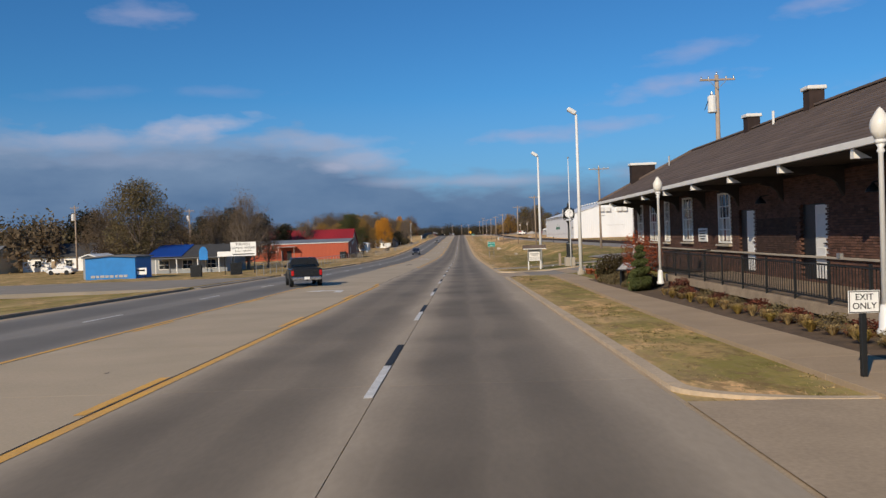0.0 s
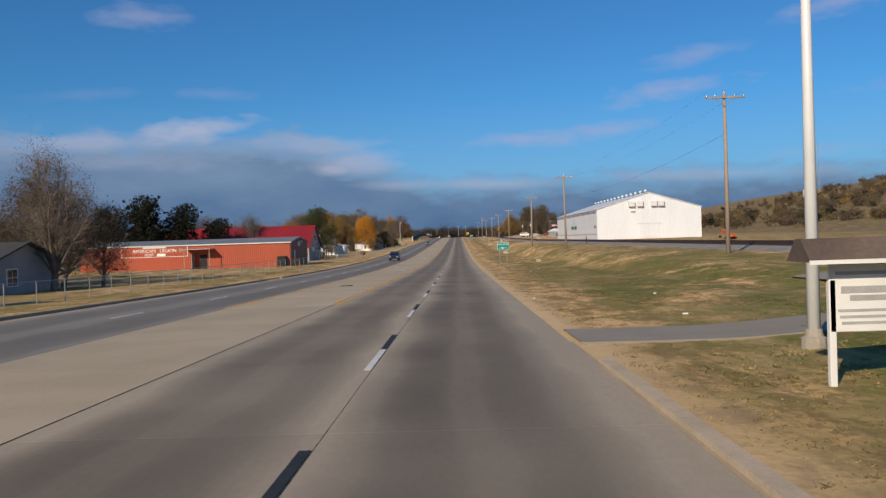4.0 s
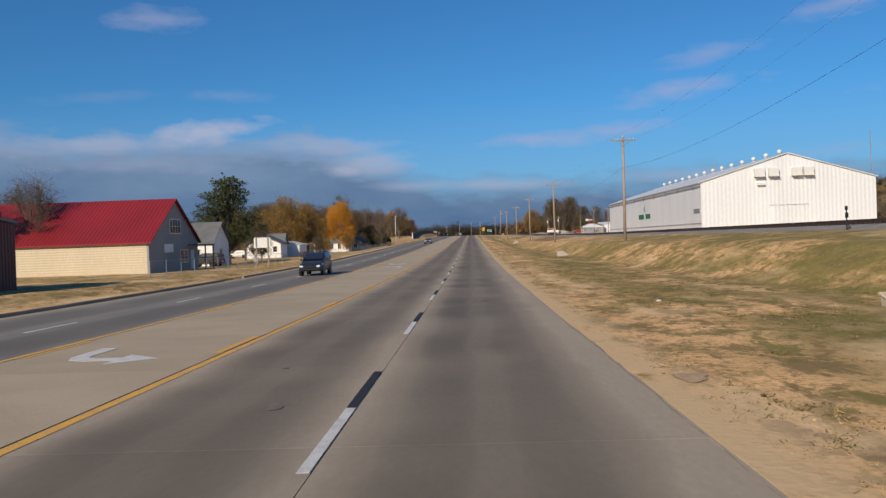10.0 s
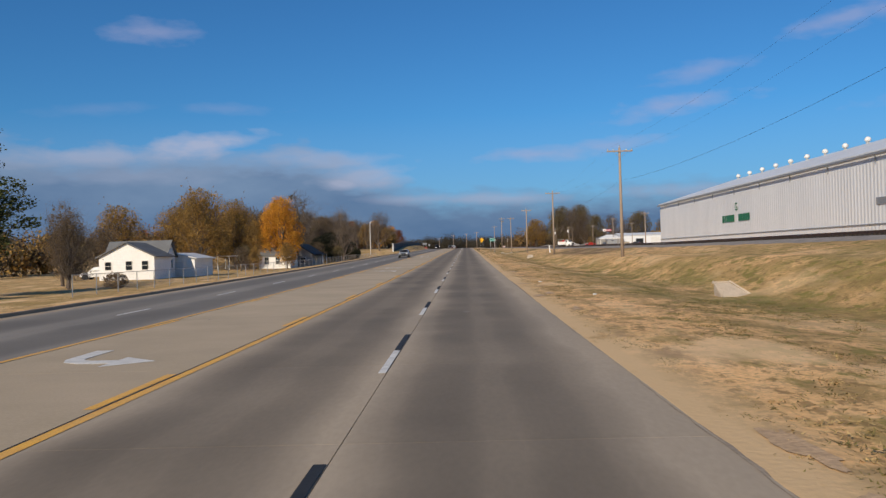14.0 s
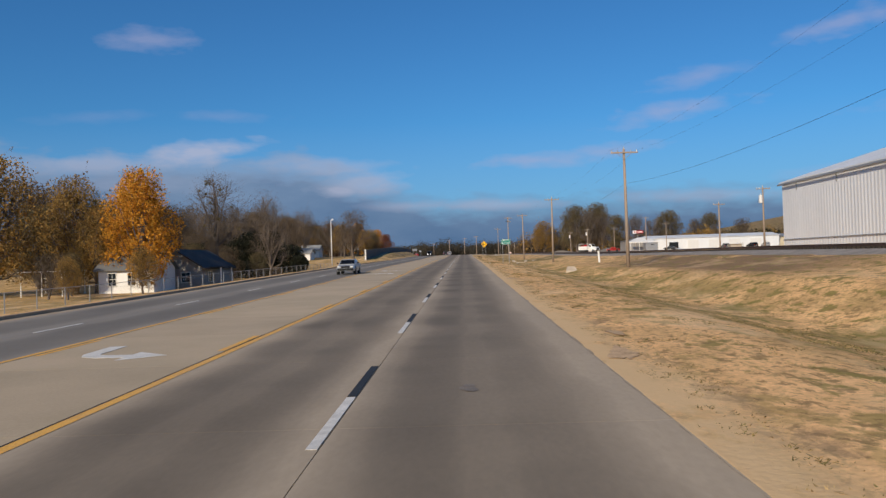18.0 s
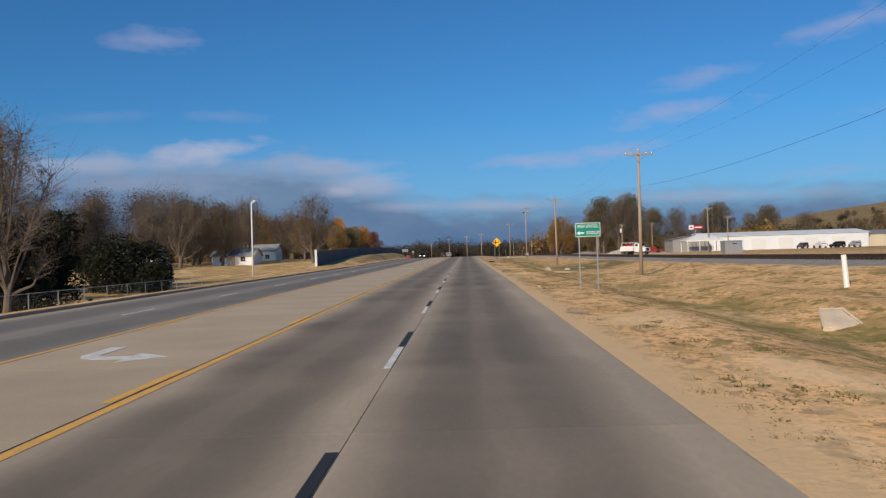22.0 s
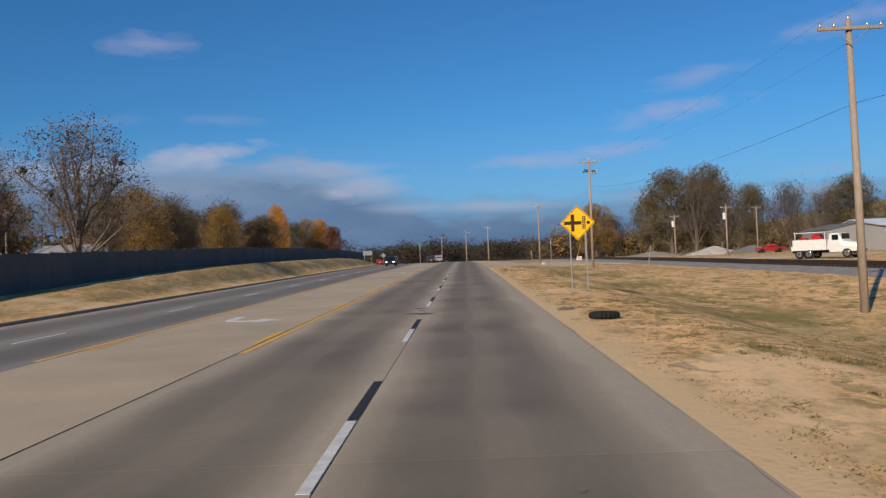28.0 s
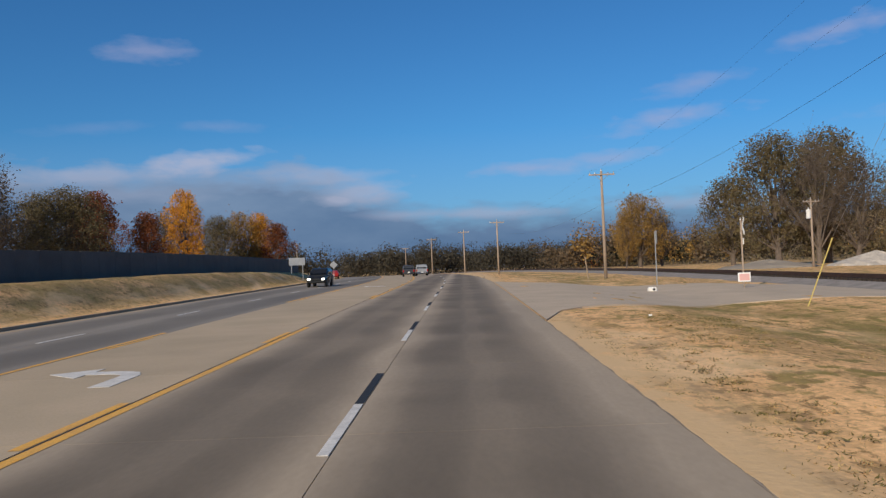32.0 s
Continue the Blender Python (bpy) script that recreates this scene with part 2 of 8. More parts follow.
def corrugated(name, col, col2, pitch, axis, rough=0.5, metal=0.0, depth=0.03):
    """Ribbed sheet metal: relief by a wave of the ribs' true pitch, with faint rain streaks."""
    m = material(name, col, rough, metal, var=0.10, scale=0.25, fine=6, col2=col2, stretch=(1, 1, 0.25), bump=0, spec=0.4)
    t = m.node_tree
    b = t.nodes["Principled BSDF"]
    g = t.nodes.new("ShaderNodeNewGeometry")
    w = t.nodes.new("ShaderNodeTexWave")
    w.bands_direction = axis
    w.inputs["Scale"].default_value = 0.314159 / pitch
    t.links.new(g.outputs["Position"], w.inputs["Vector"])
    bp = t.nodes.new("ShaderNodeBump")
    bp.inputs["Strength"].default_value, bp.inputs["Distance"].default_value = 1.0, depth
    t.links.new(w.outputs["Fac"], bp.inputs["Height"])
    t.links.new(bp.outputs[0], b.inputs["Normal"])
    return m


M = {}
M["lane"] = lane_material("lane_concrete", (0.400, 0.326, 0.240), (0.345, 0.285, 0.215), [(0.25, 1.75, 0.44), (-0.5, 0.55, 0.12), (0.95, 0.5, 0.08), (-3.35, 1.6, 0.44), (-2.6, 0.5, 0.08), (-4.15, 0.5, 0.08)])
M["turn"] = material("turn_lane_concrete", (0.470, 0.372, 0.258), 0.8, var=0.12, scale=0.4, fine=22, bump=0.2, rnd=0.05, col2=(0.395, 0.318, 0.216))
M["lane_left"] = lane_material("far_lane_concrete", (0.265, 0.24, 0.208), (0.215, 0.196, 0.172), [(-11.4, 1.3, 0.3), (-15.1, 1.4, 0.3)])
M["joint"] = material("joint_filler", (0.035, 0.032, 0.03), 0.9)
M["gutter"] = material("gutter_concrete", (0.43, 0.33, 0.225), 0.85, var=0.2, scale=0.7, fine=18)
M["walk"] = material("sidewalk_concrete", (0.405, 0.30, 0.195), 0.85, var=0.15, scale=0.8, fine=20, rnd=0.05)
M["curb_pale"] = material("pale_curb_concrete", (0.53, 0.415, 0.29), 0.85, var=0.2, scale=1.2, fine=16)
M["drive"] = material("worn_drive_asphalt", (0.285, 0.248, 0.203), 0.9, var=0.18, scale=0.5, fine=30)
M["street"] = material("pale_worn_street", (0.50, 0.405, 0.30), 0.9, var=0.18, scale=0.5, fine=24, col2=(0.42, 0.345, 0.26))
M["seam"] = material("dirty_pavement_edge", (0.24, 0.19, 0.145), 0.95, var=0.35, scale=1.2, fine=14, col2=(0.36, 0.285, 0.21))
M["stain"] = material("oil_stain", (0.055, 0.048, 0.042), 0.6, var=0.5, scale=5, col2=(0.14, 0.118, 0.095))
M["soil"] = material("bare_brown_soil", (0.16, 0.11, 0.07), 0.95, var=0.4, scale=3, fine=16, bump=0.8, col2=(0.27, 0.19, 0.12))
M["thatch"] = material("trodden_brown_thatch", (0.40, 0.275, 0.165), 0.95, var=0.35, scale=3, fine=16, bump=0.6, col2=(0.54, 0.37, 0.22))
M["spot"] = material("faint_road_spot", (0.15, 0.125, 0.10), 0.7, var=0.4, scale=6, col2=(0.21, 0.175, 0.14))
M["market_wall"] = corrugated("weathered_grey_siding", (0.30, 0.32, 0.34), (0.22, 0.235, 0.25), 0.25, "Z", 0.6, depth=0.012)
M["tuft"] = leafy("olive_brown_tufts", (0.24, 0.19, 0.075), (0.17, 0.15, 0.055), 0.3)
# eave shade painted in: near-black colour for the soffit, brackets and braces
M["soffit"] = material("shaded_soffit_boards", (0.05, 0.04, 0.034), 0.9, var=0.3, scale=2)
M["faded"] = material("faded_lettering", (0.42, 0.41, 0.40), 0.7, var=0.2)
M["gravel"] = material("pale_gravel", (0.52, 0.47, 0.41), 0.95, var=0.3, scale=1.5, fine=12, bump=0.7)
M["asphalt"] = material("asphalt", (0.20, 0.183, 0.166), 0.9, var=0.25, scale=0.6, fine=30)
M["white_line"] = material("white_road_paint", (0.72, 0.70, 0.66), 0.6, var=0.25, scale=4, fine=35)
M["yellow_line"] = material("yellow_road_paint", (0.80, 0.43, 0.06), 0.6, var=0.3, scale=2, fine=30, col2=(0.66, 0.37, 0.10))
M["black_line"] = material("black_contrast_paint", (0.028, 0.027, 0.026), 0.7, var=0.3, scale=4)
M["ballast"] = material("railway_ballast", (0.30, 0.27, 0.245), 0.95, var=0.35, scale=1.2, fine=9, bump=0.6)
M["rail"] = material("rusty_rail", (0.10, 0.06, 0.045), 0.6, 0.5, var=0.3)
M["tie"] = material("creosoted_tie", (0.04, 0.03, 0.024), 0.9, var=0.3)
M["white_sheet_y"] = corrugated("white_ribbed_sheet_long", (0.74, 0.76, 0.79), (0.68, 0.70, 0.73), 0.7, "Y", 0.5, depth=0.03)
M["white_sheet_x"] = corrugated("white_ribbed_sheet_gable", (0.76, 0.78, 0.81), (0.70, 0.72, 0.75), 0.7, "X", 0.5, depth=0.03)
M["white_roof"] = corrugated("white_roof_sheet", (0.72, 0.73, 0.74), (0.62, 0.63, 0.64), 0.6, "Y", 0.4)
M["white_paint"] = material("white_paint", (0.78, 0.76, 0.72), 0.5, var=0.08, scale=2)
M["white_metal"] = material("white_painted_metal", (0.72, 0.72, 0.71), 0.4, 0.0, var=0.08)
M["galv"] = material("galvanised_steel", (0.42, 0.43, 0.44), 0.45, 0.6, var=0.15)
M["wood_pole"] = material("weathered_pole_wood", (0.375, 0.295, 0.23), 0.9, var=0.35, scale=2, fine=30, stretch=(1, 1, 0.08), col2=(0.29, 0.225, 0.175))
M["wood_light"] = material("weathered_lumber", (0.38, 0.29, 0.20), 0.85, var=0.3, scale=2, fine=25)
M["dark_metal"] = material("black_painted_iron", (0.02, 0.022, 0.024), 0.4, 0.2, var=0.2)
M["brick_dark"] = material("dark_brown_brick", (0.040, 0.024, 0.020), 0.85, var=0.4, scale=3, fine=30, rnd=0.3)
M["brick_tan"] = material("brown_brick", (0.062, 0.034, 0.026), 0.85, var=0.35, scale=3, fine=30, rnd=0.3)
M["mortar"] = material("mortar", (0.05, 0.038, 0.032), 0.95, var=0.2)
M["shingle"] = material("brown_shingles", (0.135, 0.098, 0.080), 0.9, var=0.3, scale=0.8, fine=14, bump=0.5, rnd=0.15)
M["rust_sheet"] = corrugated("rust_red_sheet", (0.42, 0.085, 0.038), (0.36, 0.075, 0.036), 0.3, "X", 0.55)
# rust_sheet again, darkened: the shade on the hall's sunless end is in the colour
M["rust_sheet_end"] = corrugated("rust_red_sheet_shade", (0.17, 0.035, 0.023), (0.14, 0.03, 0.02), 0.3, "Y", 0.55)
M["grey_roof"] = corrugated("grey_roof_sheet", (0.22, 0.22, 0.22), (0.17, 0.17, 0.17), 0.3, "X", 0.5)
M["red_roof"] = corrugated("red_roof_sheet", (0.27, 0.020, 0.024), (0.22, 0.018, 0.022), 0.4, "X", 0.45)
M["cream"] = corrugated("cream_siding", (0.62, 0.53, 0.38), (0.55, 0.47, 0.34), 0.25, "Z", 0.6, depth=0.015)
M["grey_siding"] = corrugated("grey_siding", (0.30, 0.29, 0.28), (0.25, 0.245, 0.24), 0.2, "Z", 0.6, depth=0.012)
M["white_siding"] = corrugated("white_siding", (0.84, 0.84, 0.82), (0.76, 0.76, 0.75), 0.2, "Z", 0.6, depth=0.012)
M["grey_shingle"] = material("grey_shingles", (0.16, 0.165, 0.17), 0.9, var=0.25, scale=0.8, fine=12, bump=0.5)
M["pale_shingle"] = material("pale_grey_shingles", (0.30, 0.31, 0.315), 0.9, var=0.25, scale=0.8, fine=12, bump=0.5)
M["dark_shingle"] = material("dark_shingles", (0.06, 0.06, 0.062), 0.9, var=0.25, scale=0.8, fine=12, bump=0.5)
M["fence"] = material("grey_fence_panel", (0.125, 0.112, 0.105), 0.85, var=0.2, scale=0.7, fine=12, rnd=0.08)
M["blue"] = material("bright_blue_paint", (0.015, 0.21, 0.58), 0.5, var=0.15, scale=1)
M["blue_roof"] = material("deep_blue_roof_sheet", (0.01, 0.055, 0.30), 0.45, var=0.2)
M["green_sign"] = material("green_reflective_sheet", (0.005, 0.24, 0.19), 0.4, var=0.08)
M["yellow_sign"] = material("yellow_reflective_sheet", (0.95, 0.52, 0.01), 0.4, var=0.06)
M["yellow_guard"] = material("faded_yellow_plastic", (0.62, 0.50, 0.16), 0.6, var=0.12)
M["sign_brown"] = material("dark_brown_sign_print", (0.035, 0.018, 0.008), 0.5, var=0.08)
M["white_sign"] = material("white_sign_sheet", (0.82, 0.82, 0.80), 0.45, var=0.05)
M["black"] = material("black_lettering", (0.012, 0.012, 0.012), 0.6, var=0.1)
M["green_letter"] = material("green_lettering", (0.02, 0.16, 0.09), 0.6, var=0.15)
M["terracotta"] = material("terracotta", (0.42, 0.13, 0.06), 0.8, var=0.2)
M["culvert"] = material("weathered_pale_concrete", (0.58, 0.48, 0.37), 0.9, var=0.22, scale=1.4, fine=18, bump=0.35, col2=(0.44, 0.36, 0.28))
M["lace"] = material("white_lace_cloth", (0.66, 0.62, 0.56), 0.9, var=0.3, scale=5, fine=40, stretch=(1, 1, 0.15))
M["pink"] = material("faded_pink_print", (0.72, 0.42, 0.40), 0.7, var=0.12)
M["concrete"] = material("concrete", (0.42, 0.365, 0.30), 0.9, var=0.2, scale=1.5, fine=18)
M["orange"] = material("orange_paint", (0.80, 0.14, 0.02), 0.5, var=0.15)
M["red"] = material("red_paint", (0.50, 0.02, 0.02), 0.4, var=0.15)
M["glass"] = glass("window_glass")
M["car_glass"] = glass("dark_car_glass", (0.012, 0.014, 0.016), 0.05)
M["rubber"] = material("tyre_rubber", (0.014, 0.014, 0.014), 0.85, var=0.2)
M["chrome"] = material("chrome", (0.6, 0.6, 0.6), 0.2, 0.9, var=0.05)
M["lamp_red"] = material("red_lamp_lens", (0.45, 0.01, 0.01), 0.25, var=0.05)
M["headlight"] = material("headlight_lens", (0.7, 0.7, 0.68), 0.15, var=0.05)
M["globe"] = material("frosted_globe", (0.75, 0.72, 0.66), 0.35, var=0.05)
M["bark"] = material("grey_bark", (0.15, 0.12, 0.10), 0.95, var=0.35, scale=3, fine=25)
M["bark_pale"] = material("pale_bark", (0.17, 0.135, 0.11), 0.95, var=0.35, scale=3, fine=25)
M["leaf_orange"] = leafy("orange_leaves", (0.66, 0.33, 0.04), (0.52, 0.24, 0.035))
M["leaf_gold"] = leafy("golden_brown_leaves", (0.40, 0.24, 0.065), (0.22, 0.145, 0.055))
M["leaf_brown"] = leafy("dull_brown_leaves", (0.17, 0.12, 0.072), (0.11, 0.085, 0.056))
M["leaf_green"] = leafy("dark_green_needles", (0.075, 0.095, 0.034), (0.095, 0.10, 0.038))
M["leaf_olive"] = leafy("olive_leaves", (0.155, 0.132, 0.07), (0.17, 0.125, 0.065))
M["leaf_far"] = leafy("dark_far_woods", (0.055, 0.055, 0.045), (0.08, 0.065, 0.045))
M["leaf_red"] = leafy("rust_red_leaves", (0.24, 0.07, 0.03), (0.17, 0.075, 0.035))
M["leaf_cedar"] = leafy("black_green_cedar", (0.018, 0.024, 0.014), (0.03, 0.03, 0.019))
M["shrub"] = leafy("clipped_evergreen", (0.115, 0.13, 0.045), (0.085, 0.10, 0.036))
M["leaf_dim"] = leafy("dim_olive_leaves", (0.052, 0.044, 0.019), (0.075, 0.050, 0.024))
M["leaf_maroon"] = leafy("maroon_leaves", (0.15, 0.045, 0.028), (0.10, 0.04, 0.028))
M["leaf_scarlet"] = leafy("scarlet_orange_leaves", (0.32, 0.075, 0.03), (0.22, 0.055, 0.025))
M["gold_blade"] = leafy("golden_blades", (0.42, 0.31, 0.09), (0.33, 0.22, 0.07), 0.3)
M["straw"] = leafy("straw_blades", (0.50, 0.36, 0.17), (0.40, 0.29, 0.14), 0.3)
M["blade_green"] = leafy("green_blades", (0.16, 0.18, 0.06), (0.24, 0.22, 0.09), 0.3)

# ---- helpers for meshes ----
def part(name, bm, mat, parent=None, label="", kind="", smooth=False):
    me = bpy.data.meshes.new(name)
    bm.to_mesh(me)
    bm.free()
    mats = mat if isinstance(mat, (list, tuple)) else [mat]
    for m in mats:
        me.materials.append(M[m] if isinstance(m, str) else m)
    if smooth:
        for p in me.polygons:
            p.use_smooth = True
    ob = new(name, me)
    if parent is not None:
        ob.parent = parent
    return tagged(ob, label=label, kind=kind)


def raw(name, verts, faces, mat, parent=None, label="", kind=""):
    me = bpy.data.meshes.new(name)
    me.from_pydata([tuple(v) for v in verts], [], [tuple(f) for f in faces])
    me.materials.append(M[mat] if isinstance(mat, str) else mat)
    ob = new(name, me)
    if parent is not None:
        ob.parent = parent
    return tagged(ob, label=label, kind=kind)


def thing(name, x, y, z, rz, label, category, group=""):
    ob = new(name)
    ob.empty_display_size = 0.3
    ob.matrix_world = pose(x, y, z, 0, 0, rz)
    return tagged(ob, label=label, category=category, group=group)


def box(bm, cx, cy, cz, sx, sy, sz, bev=0.0, rz=0.0, mi=0):
    r = bmesh.ops.create_cube(bm, size=1.0, matrix=pose(cx, cy, cz, 0, 0, rz) @ Matrix.Diagonal((sx, sy, sz, 1)))
    vs = set(r["verts"])
    fs = [f for f in {f for v in vs for f in v.link_faces}]
    for f in fs:
        f.material_index = mi
    if bev:
        es = list({e for v in vs for e in v.link_edges})
        bmesh.ops.bevel(bm, geom=es, offset=bev, segments=1, affect="EDGES")
    return bm


def B(cx, cy, cz, sx, sy, sz, bev=0.0, rz=0.0):
    return box(bmesh.new(), cx, cy, cz, sx, sy, sz, bev, rz)


def tube(bm, p0, p1, r0, r1=None, seg=10):
    p0, p1 = Vector(p0), Vector(p1)
    d = p1 - p0
    m = Matrix.Translation((p0 + p1) / 2) @ d.to_track_quat("Z", "Y").to_matrix().to_4x4()
    bmesh.ops.create_cone(bm, cap_ends=True, segments=seg, radius1=r0, radius2=r0 if r1 is None else r1, depth=d.length, matrix=m)
    return bm


def T(p0, p1, r0, r1=None, seg=10):
    return tube(bmesh.new(), p0, p1, r0, r1, seg)


def lathe(bm, prof, seg=14, cx=0.0, cy=0.0):
    """A turned shape from (radius, height) pairs."""
    rings = [[bm.verts.new((cx + r * math.cos(2 * math.pi * i / seg), cy + r * math.sin(2 * math.pi * i / seg), h)) for i in range(seg)] for r, h in prof]
    for a, b in zip(rings, rings[1:]):
        for i in range(seg):
            bm.faces.new((a[i], a[(i + 1) % seg], b[(i + 1) % seg], b[i]))
    bm.faces.new(list(reversed(rings[0])))
    bm.faces.new(rings[-1])
    return bm


def prism(bm, poly, axis, lo, hi):
    """Extrudes a polygon of (u, v) along x ('x': u=y, v=z) or y ('y': u=x, v=z) or z ('z': u=x, v=y)."""
    def p(u, v, w):
        return {"x": (w, u, v), "y": (u, w, v), "z": (u, v, w)}[axis]
    a = [bm.verts.new(p(u, v, lo)) for u, v in poly]
    b = [bm.verts.new(p(u, v, hi)) for u, v in poly]
    n = len(poly)
    bm.faces.new(a)
    bm.faces.new(list(reversed(b)))
    for i in range(n):
        bm.faces.new((a[i], b[i], b[(i + 1) % n], a[(i + 1) % n]))
    bmesh.ops.recalc_face_normals(bm, faces=bm.faces)
    return bm


def letters(name, text, size, mat, parent, m, depth=0.012, align="CENTER", label=""):
    cu = bpy.data.curves.new(name, "FONT")
    cu.body, cu.size, cu.extrude, cu.align_x, cu.align_y = text, size, depth / 2, align, "CENTER"
    cu.materials.append(M[mat])
    ob = new(name, cu)
    ob.parent = parent
    ob.matrix_basis = m
    return tagged(ob, label=label)


# ---- lie of the land ----
ROAD_Y = [-160, -60, 0, 40, 80, 120, 160, 200, 240, 280, 320, 360, 400, 440, 480, 520, 560, 600, 640, 680, 720, 800, 900, 1200]
ROAD_Z = [2.2, 0.9, 0, -0.59, -1.24, -1.9, -2.42, -2.62, -2.49, -2.09, -1.6, -1.02, -0.47, -0.01, 0.46, 0.99, 1.5, 1.9, 2.12, 2.15, 2.0, 1.4, 0.4, -2]
RAIL_Z = np.interp(ROAD_Y, [-160, 0, 320, 350, 419, 454, 506, 577, 650, 760, 1200], [0.3, 0.1, 0.0, 0.2, 0.35, 0.6, 0.95, 1.55, 1.95, 2.0, 0.5]).tolist()
DITCH_Z = np.interp(ROAD_Y, [-160, 0, 40, 80, 120, 180, 255, 320, 378, 440, 487, 540, 600, 700, 1200], [2, -0.02, -0.3, -0.95, -1.75, -2.55, -2.8, -2.5, -2.0, -1.15, -0.5, 0.7, 1.5, 1.8, -1]).tolist()
BANK_Z = np.interp(ROAD_Y, [-160, 0, 40, 80, 120, 180, 255, 320, 378, 440, 487, 540, 600, 700, 1200], [2, 0.0, -0.25, -0.6, -0.75, -0.75, -1.1, -1.15, -1.1, -0.8, -0.35, 0.8, 1.6, 1.8, -1]).tolist()
LEFT_Z = np.interp(ROAD_Y, [-160, 0, 96, 181, 228, 300, 340, 400, 457, 476, 495, 516, 566, 620, 700, 1200], [2, -0.2, -1.55, -2.1, -2.35, -2.3, -1.9, -1.2, -0.5, 0.6, 1.7, 2.38, 3.35, 3.75, 2.5, -1]).tolist()
FIELD_Z = np.interp(ROAD_Y, [-160, 0, 100, 130, 181, 228, 265, 340, 375, 427, 460, 520, 560, 640, 700, 1200], [2, -0.4, -1.7, -2.1, -2.1, -2.5, -2.8, -2.75, -2.4, -1.2, -0.6, 1.2, 2.3, 3.0, 3.0, -1]).tolist()


def curve(ys, zs):
    """A smooth curve through the given heights (Catmull-Rom)."""
    ys, zs = np.array(ys, float), np.array(zs, float)
    m = np.gradient(zs, ys)

    def f(y):
        y = np.clip(np.asarray(y, float), ys[0], ys[-1])
        i = np.clip(np.searchsorted(ys, y) - 1, 0, len(ys) - 2)
        h = ys[i + 1] - ys[i]
        t = (y - ys[i]) / h
        return ((2 * t**3 - 3 * t**2 + 1) * zs[i] + (t**3 - 2 * t**2 + t) * h * m[i] + (-2 * t**3 + 3 * t**2) * zs[i + 1] + (t**3 - t**2) * h * m[i + 1])
    return f


road_z, rail_z, ditch_z, bank_z, left_z, field_z = [curve(ROAD_Y, z) for z in (ROAD_Z, RAIL_Z, DITCH_Z, BANK_Z, LEFT_Z, FIELD_Z)]


def bend(y):
    """How far the road has swung to the left, past the crest."""
    return -np.maximum(np.asarray(y, float) - 590, 0) ** 2 / 1500


X_EDGE, X_LANE, X_Y1, X_Y2, X_LD, X_LE, X_LC = 2.55, -1.52, -5.30, -9.78, -13.1, -16.8, -17.5
X_RAIL = 26.0


def smooth(a, b, v):
    t = np.clip((np.asarray(v, float) - a) / (b - a), 0, 1)
    return t * t * (3 - 2 * t)


def ground_z(x, y):
    """Height of the ground, away from the pavement."""
    x, y = np.asarray(x, float), np.asarray(y, float)
    xs = x - bend(y)
    r, d, b, rl, lf = road_z(y), ditch_z(y), bank_z(y), rail_z(y), left_z(y)
    bed = rl - 0.45
    out = np.where(xs < 5.5, r - 0.02, 0.0)
    t = smooth(5.5, 11.5, xs)
    out = np.where((xs >= 5.5) & (xs < 11.5), (r - 0.02) * (1 - t) + d * t, out)
    t = smooth(11.5, 16, xs)
    out = np.where((xs >= 11.5) & (xs < 16), d * (1 - t) + b * t, out)
    t = smooth(16, 22.5, xs)
    out = np.where((xs >= 16) & (xs < 22.5), b * (1 - t) + bed * t, out)
    hill = smooth(120, 420, x - 0.03 * np.abs(y - 900)) * 26 * smooth(100, 420, y) * (1 - 0.6 * smooth(1600, 2500, y)) + smooth(330, 700, x) * 48 * smooth(200, 700, y)
    out = np.where(xs >= 22.5, bed + hill, out)
    cr = r + 0.10
    out = np.where(xs < X_LC, cr, out)
    t = smooth(X_LC - 0.9, -21.7, xs)
    u = smooth(-23.5, -32, xs)
    out = np.where((xs < X_LC - 0.9), cr * (1 - t) + (lf * (1 - u) + field_z(y) * u) * t, out)
    out = np.where((xs > X_LC - 0.4) & (xs < 2.45), r - 0.3, out)
    far = smooth(800, 1400, y)
    return out * (1 - far) + (hill - 1.0) * far


gxs = np.unique(np.concatenate([np.linspace(-70, 40, 112), np.linspace(-24, 24, 97), [-17.95, -17.85, 2.4, 2.5, 2.6], np.linspace(-300, -70, 24), np.linspace(40, 300, 27), np.linspace(300, 1500, 30), np.linspace(-1500, -300, 14), [-4000, 4000]]))
gys = np.unique(np.concatenate([np.arange(-12, 600, 1.5), np.arange(-60, 720, 3.0), np.arange(720, 1200, 20.0), np.arange(-400, -60, 40.0), [1300, 1500, 1800, 2200, 2800, 3500, 4500, -1500]]))
GX, GY = np.meshgrid(gxs, gys)
GZ = ground_z(GX, GY)
wob1 = np.sin(GX * 0.9 + np.sin(GY * 0.31) * 2) * np.sin(GY * 0.53 + GX * 0.2) * 0.035 + np.random.normal(0, 0.012, GX.shape)
GZ = GZ + wob1 * np.where(((GX > 3.6) | (GX < -18.5)) & ~((GY > 53.5) & (GY < 69) & (GX > 0)) & ~((GX > 4.6) & (GX < 7.4) & (GY < 58)), 1, 0)
nx, ny = len(gxs), len(gys)
idx = np.arange(nx * ny).reshape(ny, nx)
gf = np.stack([idx[:-1, :-1], idx[:-1, 1:], idx[1:, 1:], idx[1:, :-1]], -1).reshape(-1, 4)
gmesh = bpy.data.meshes.new("ground")
gmesh.from_pydata(np.stack([GX, GY, GZ], -1).reshape(-1, 3).tolist(), [], gf.tolist())
for p in gmesh.polygons:
    p.use_smooth = True


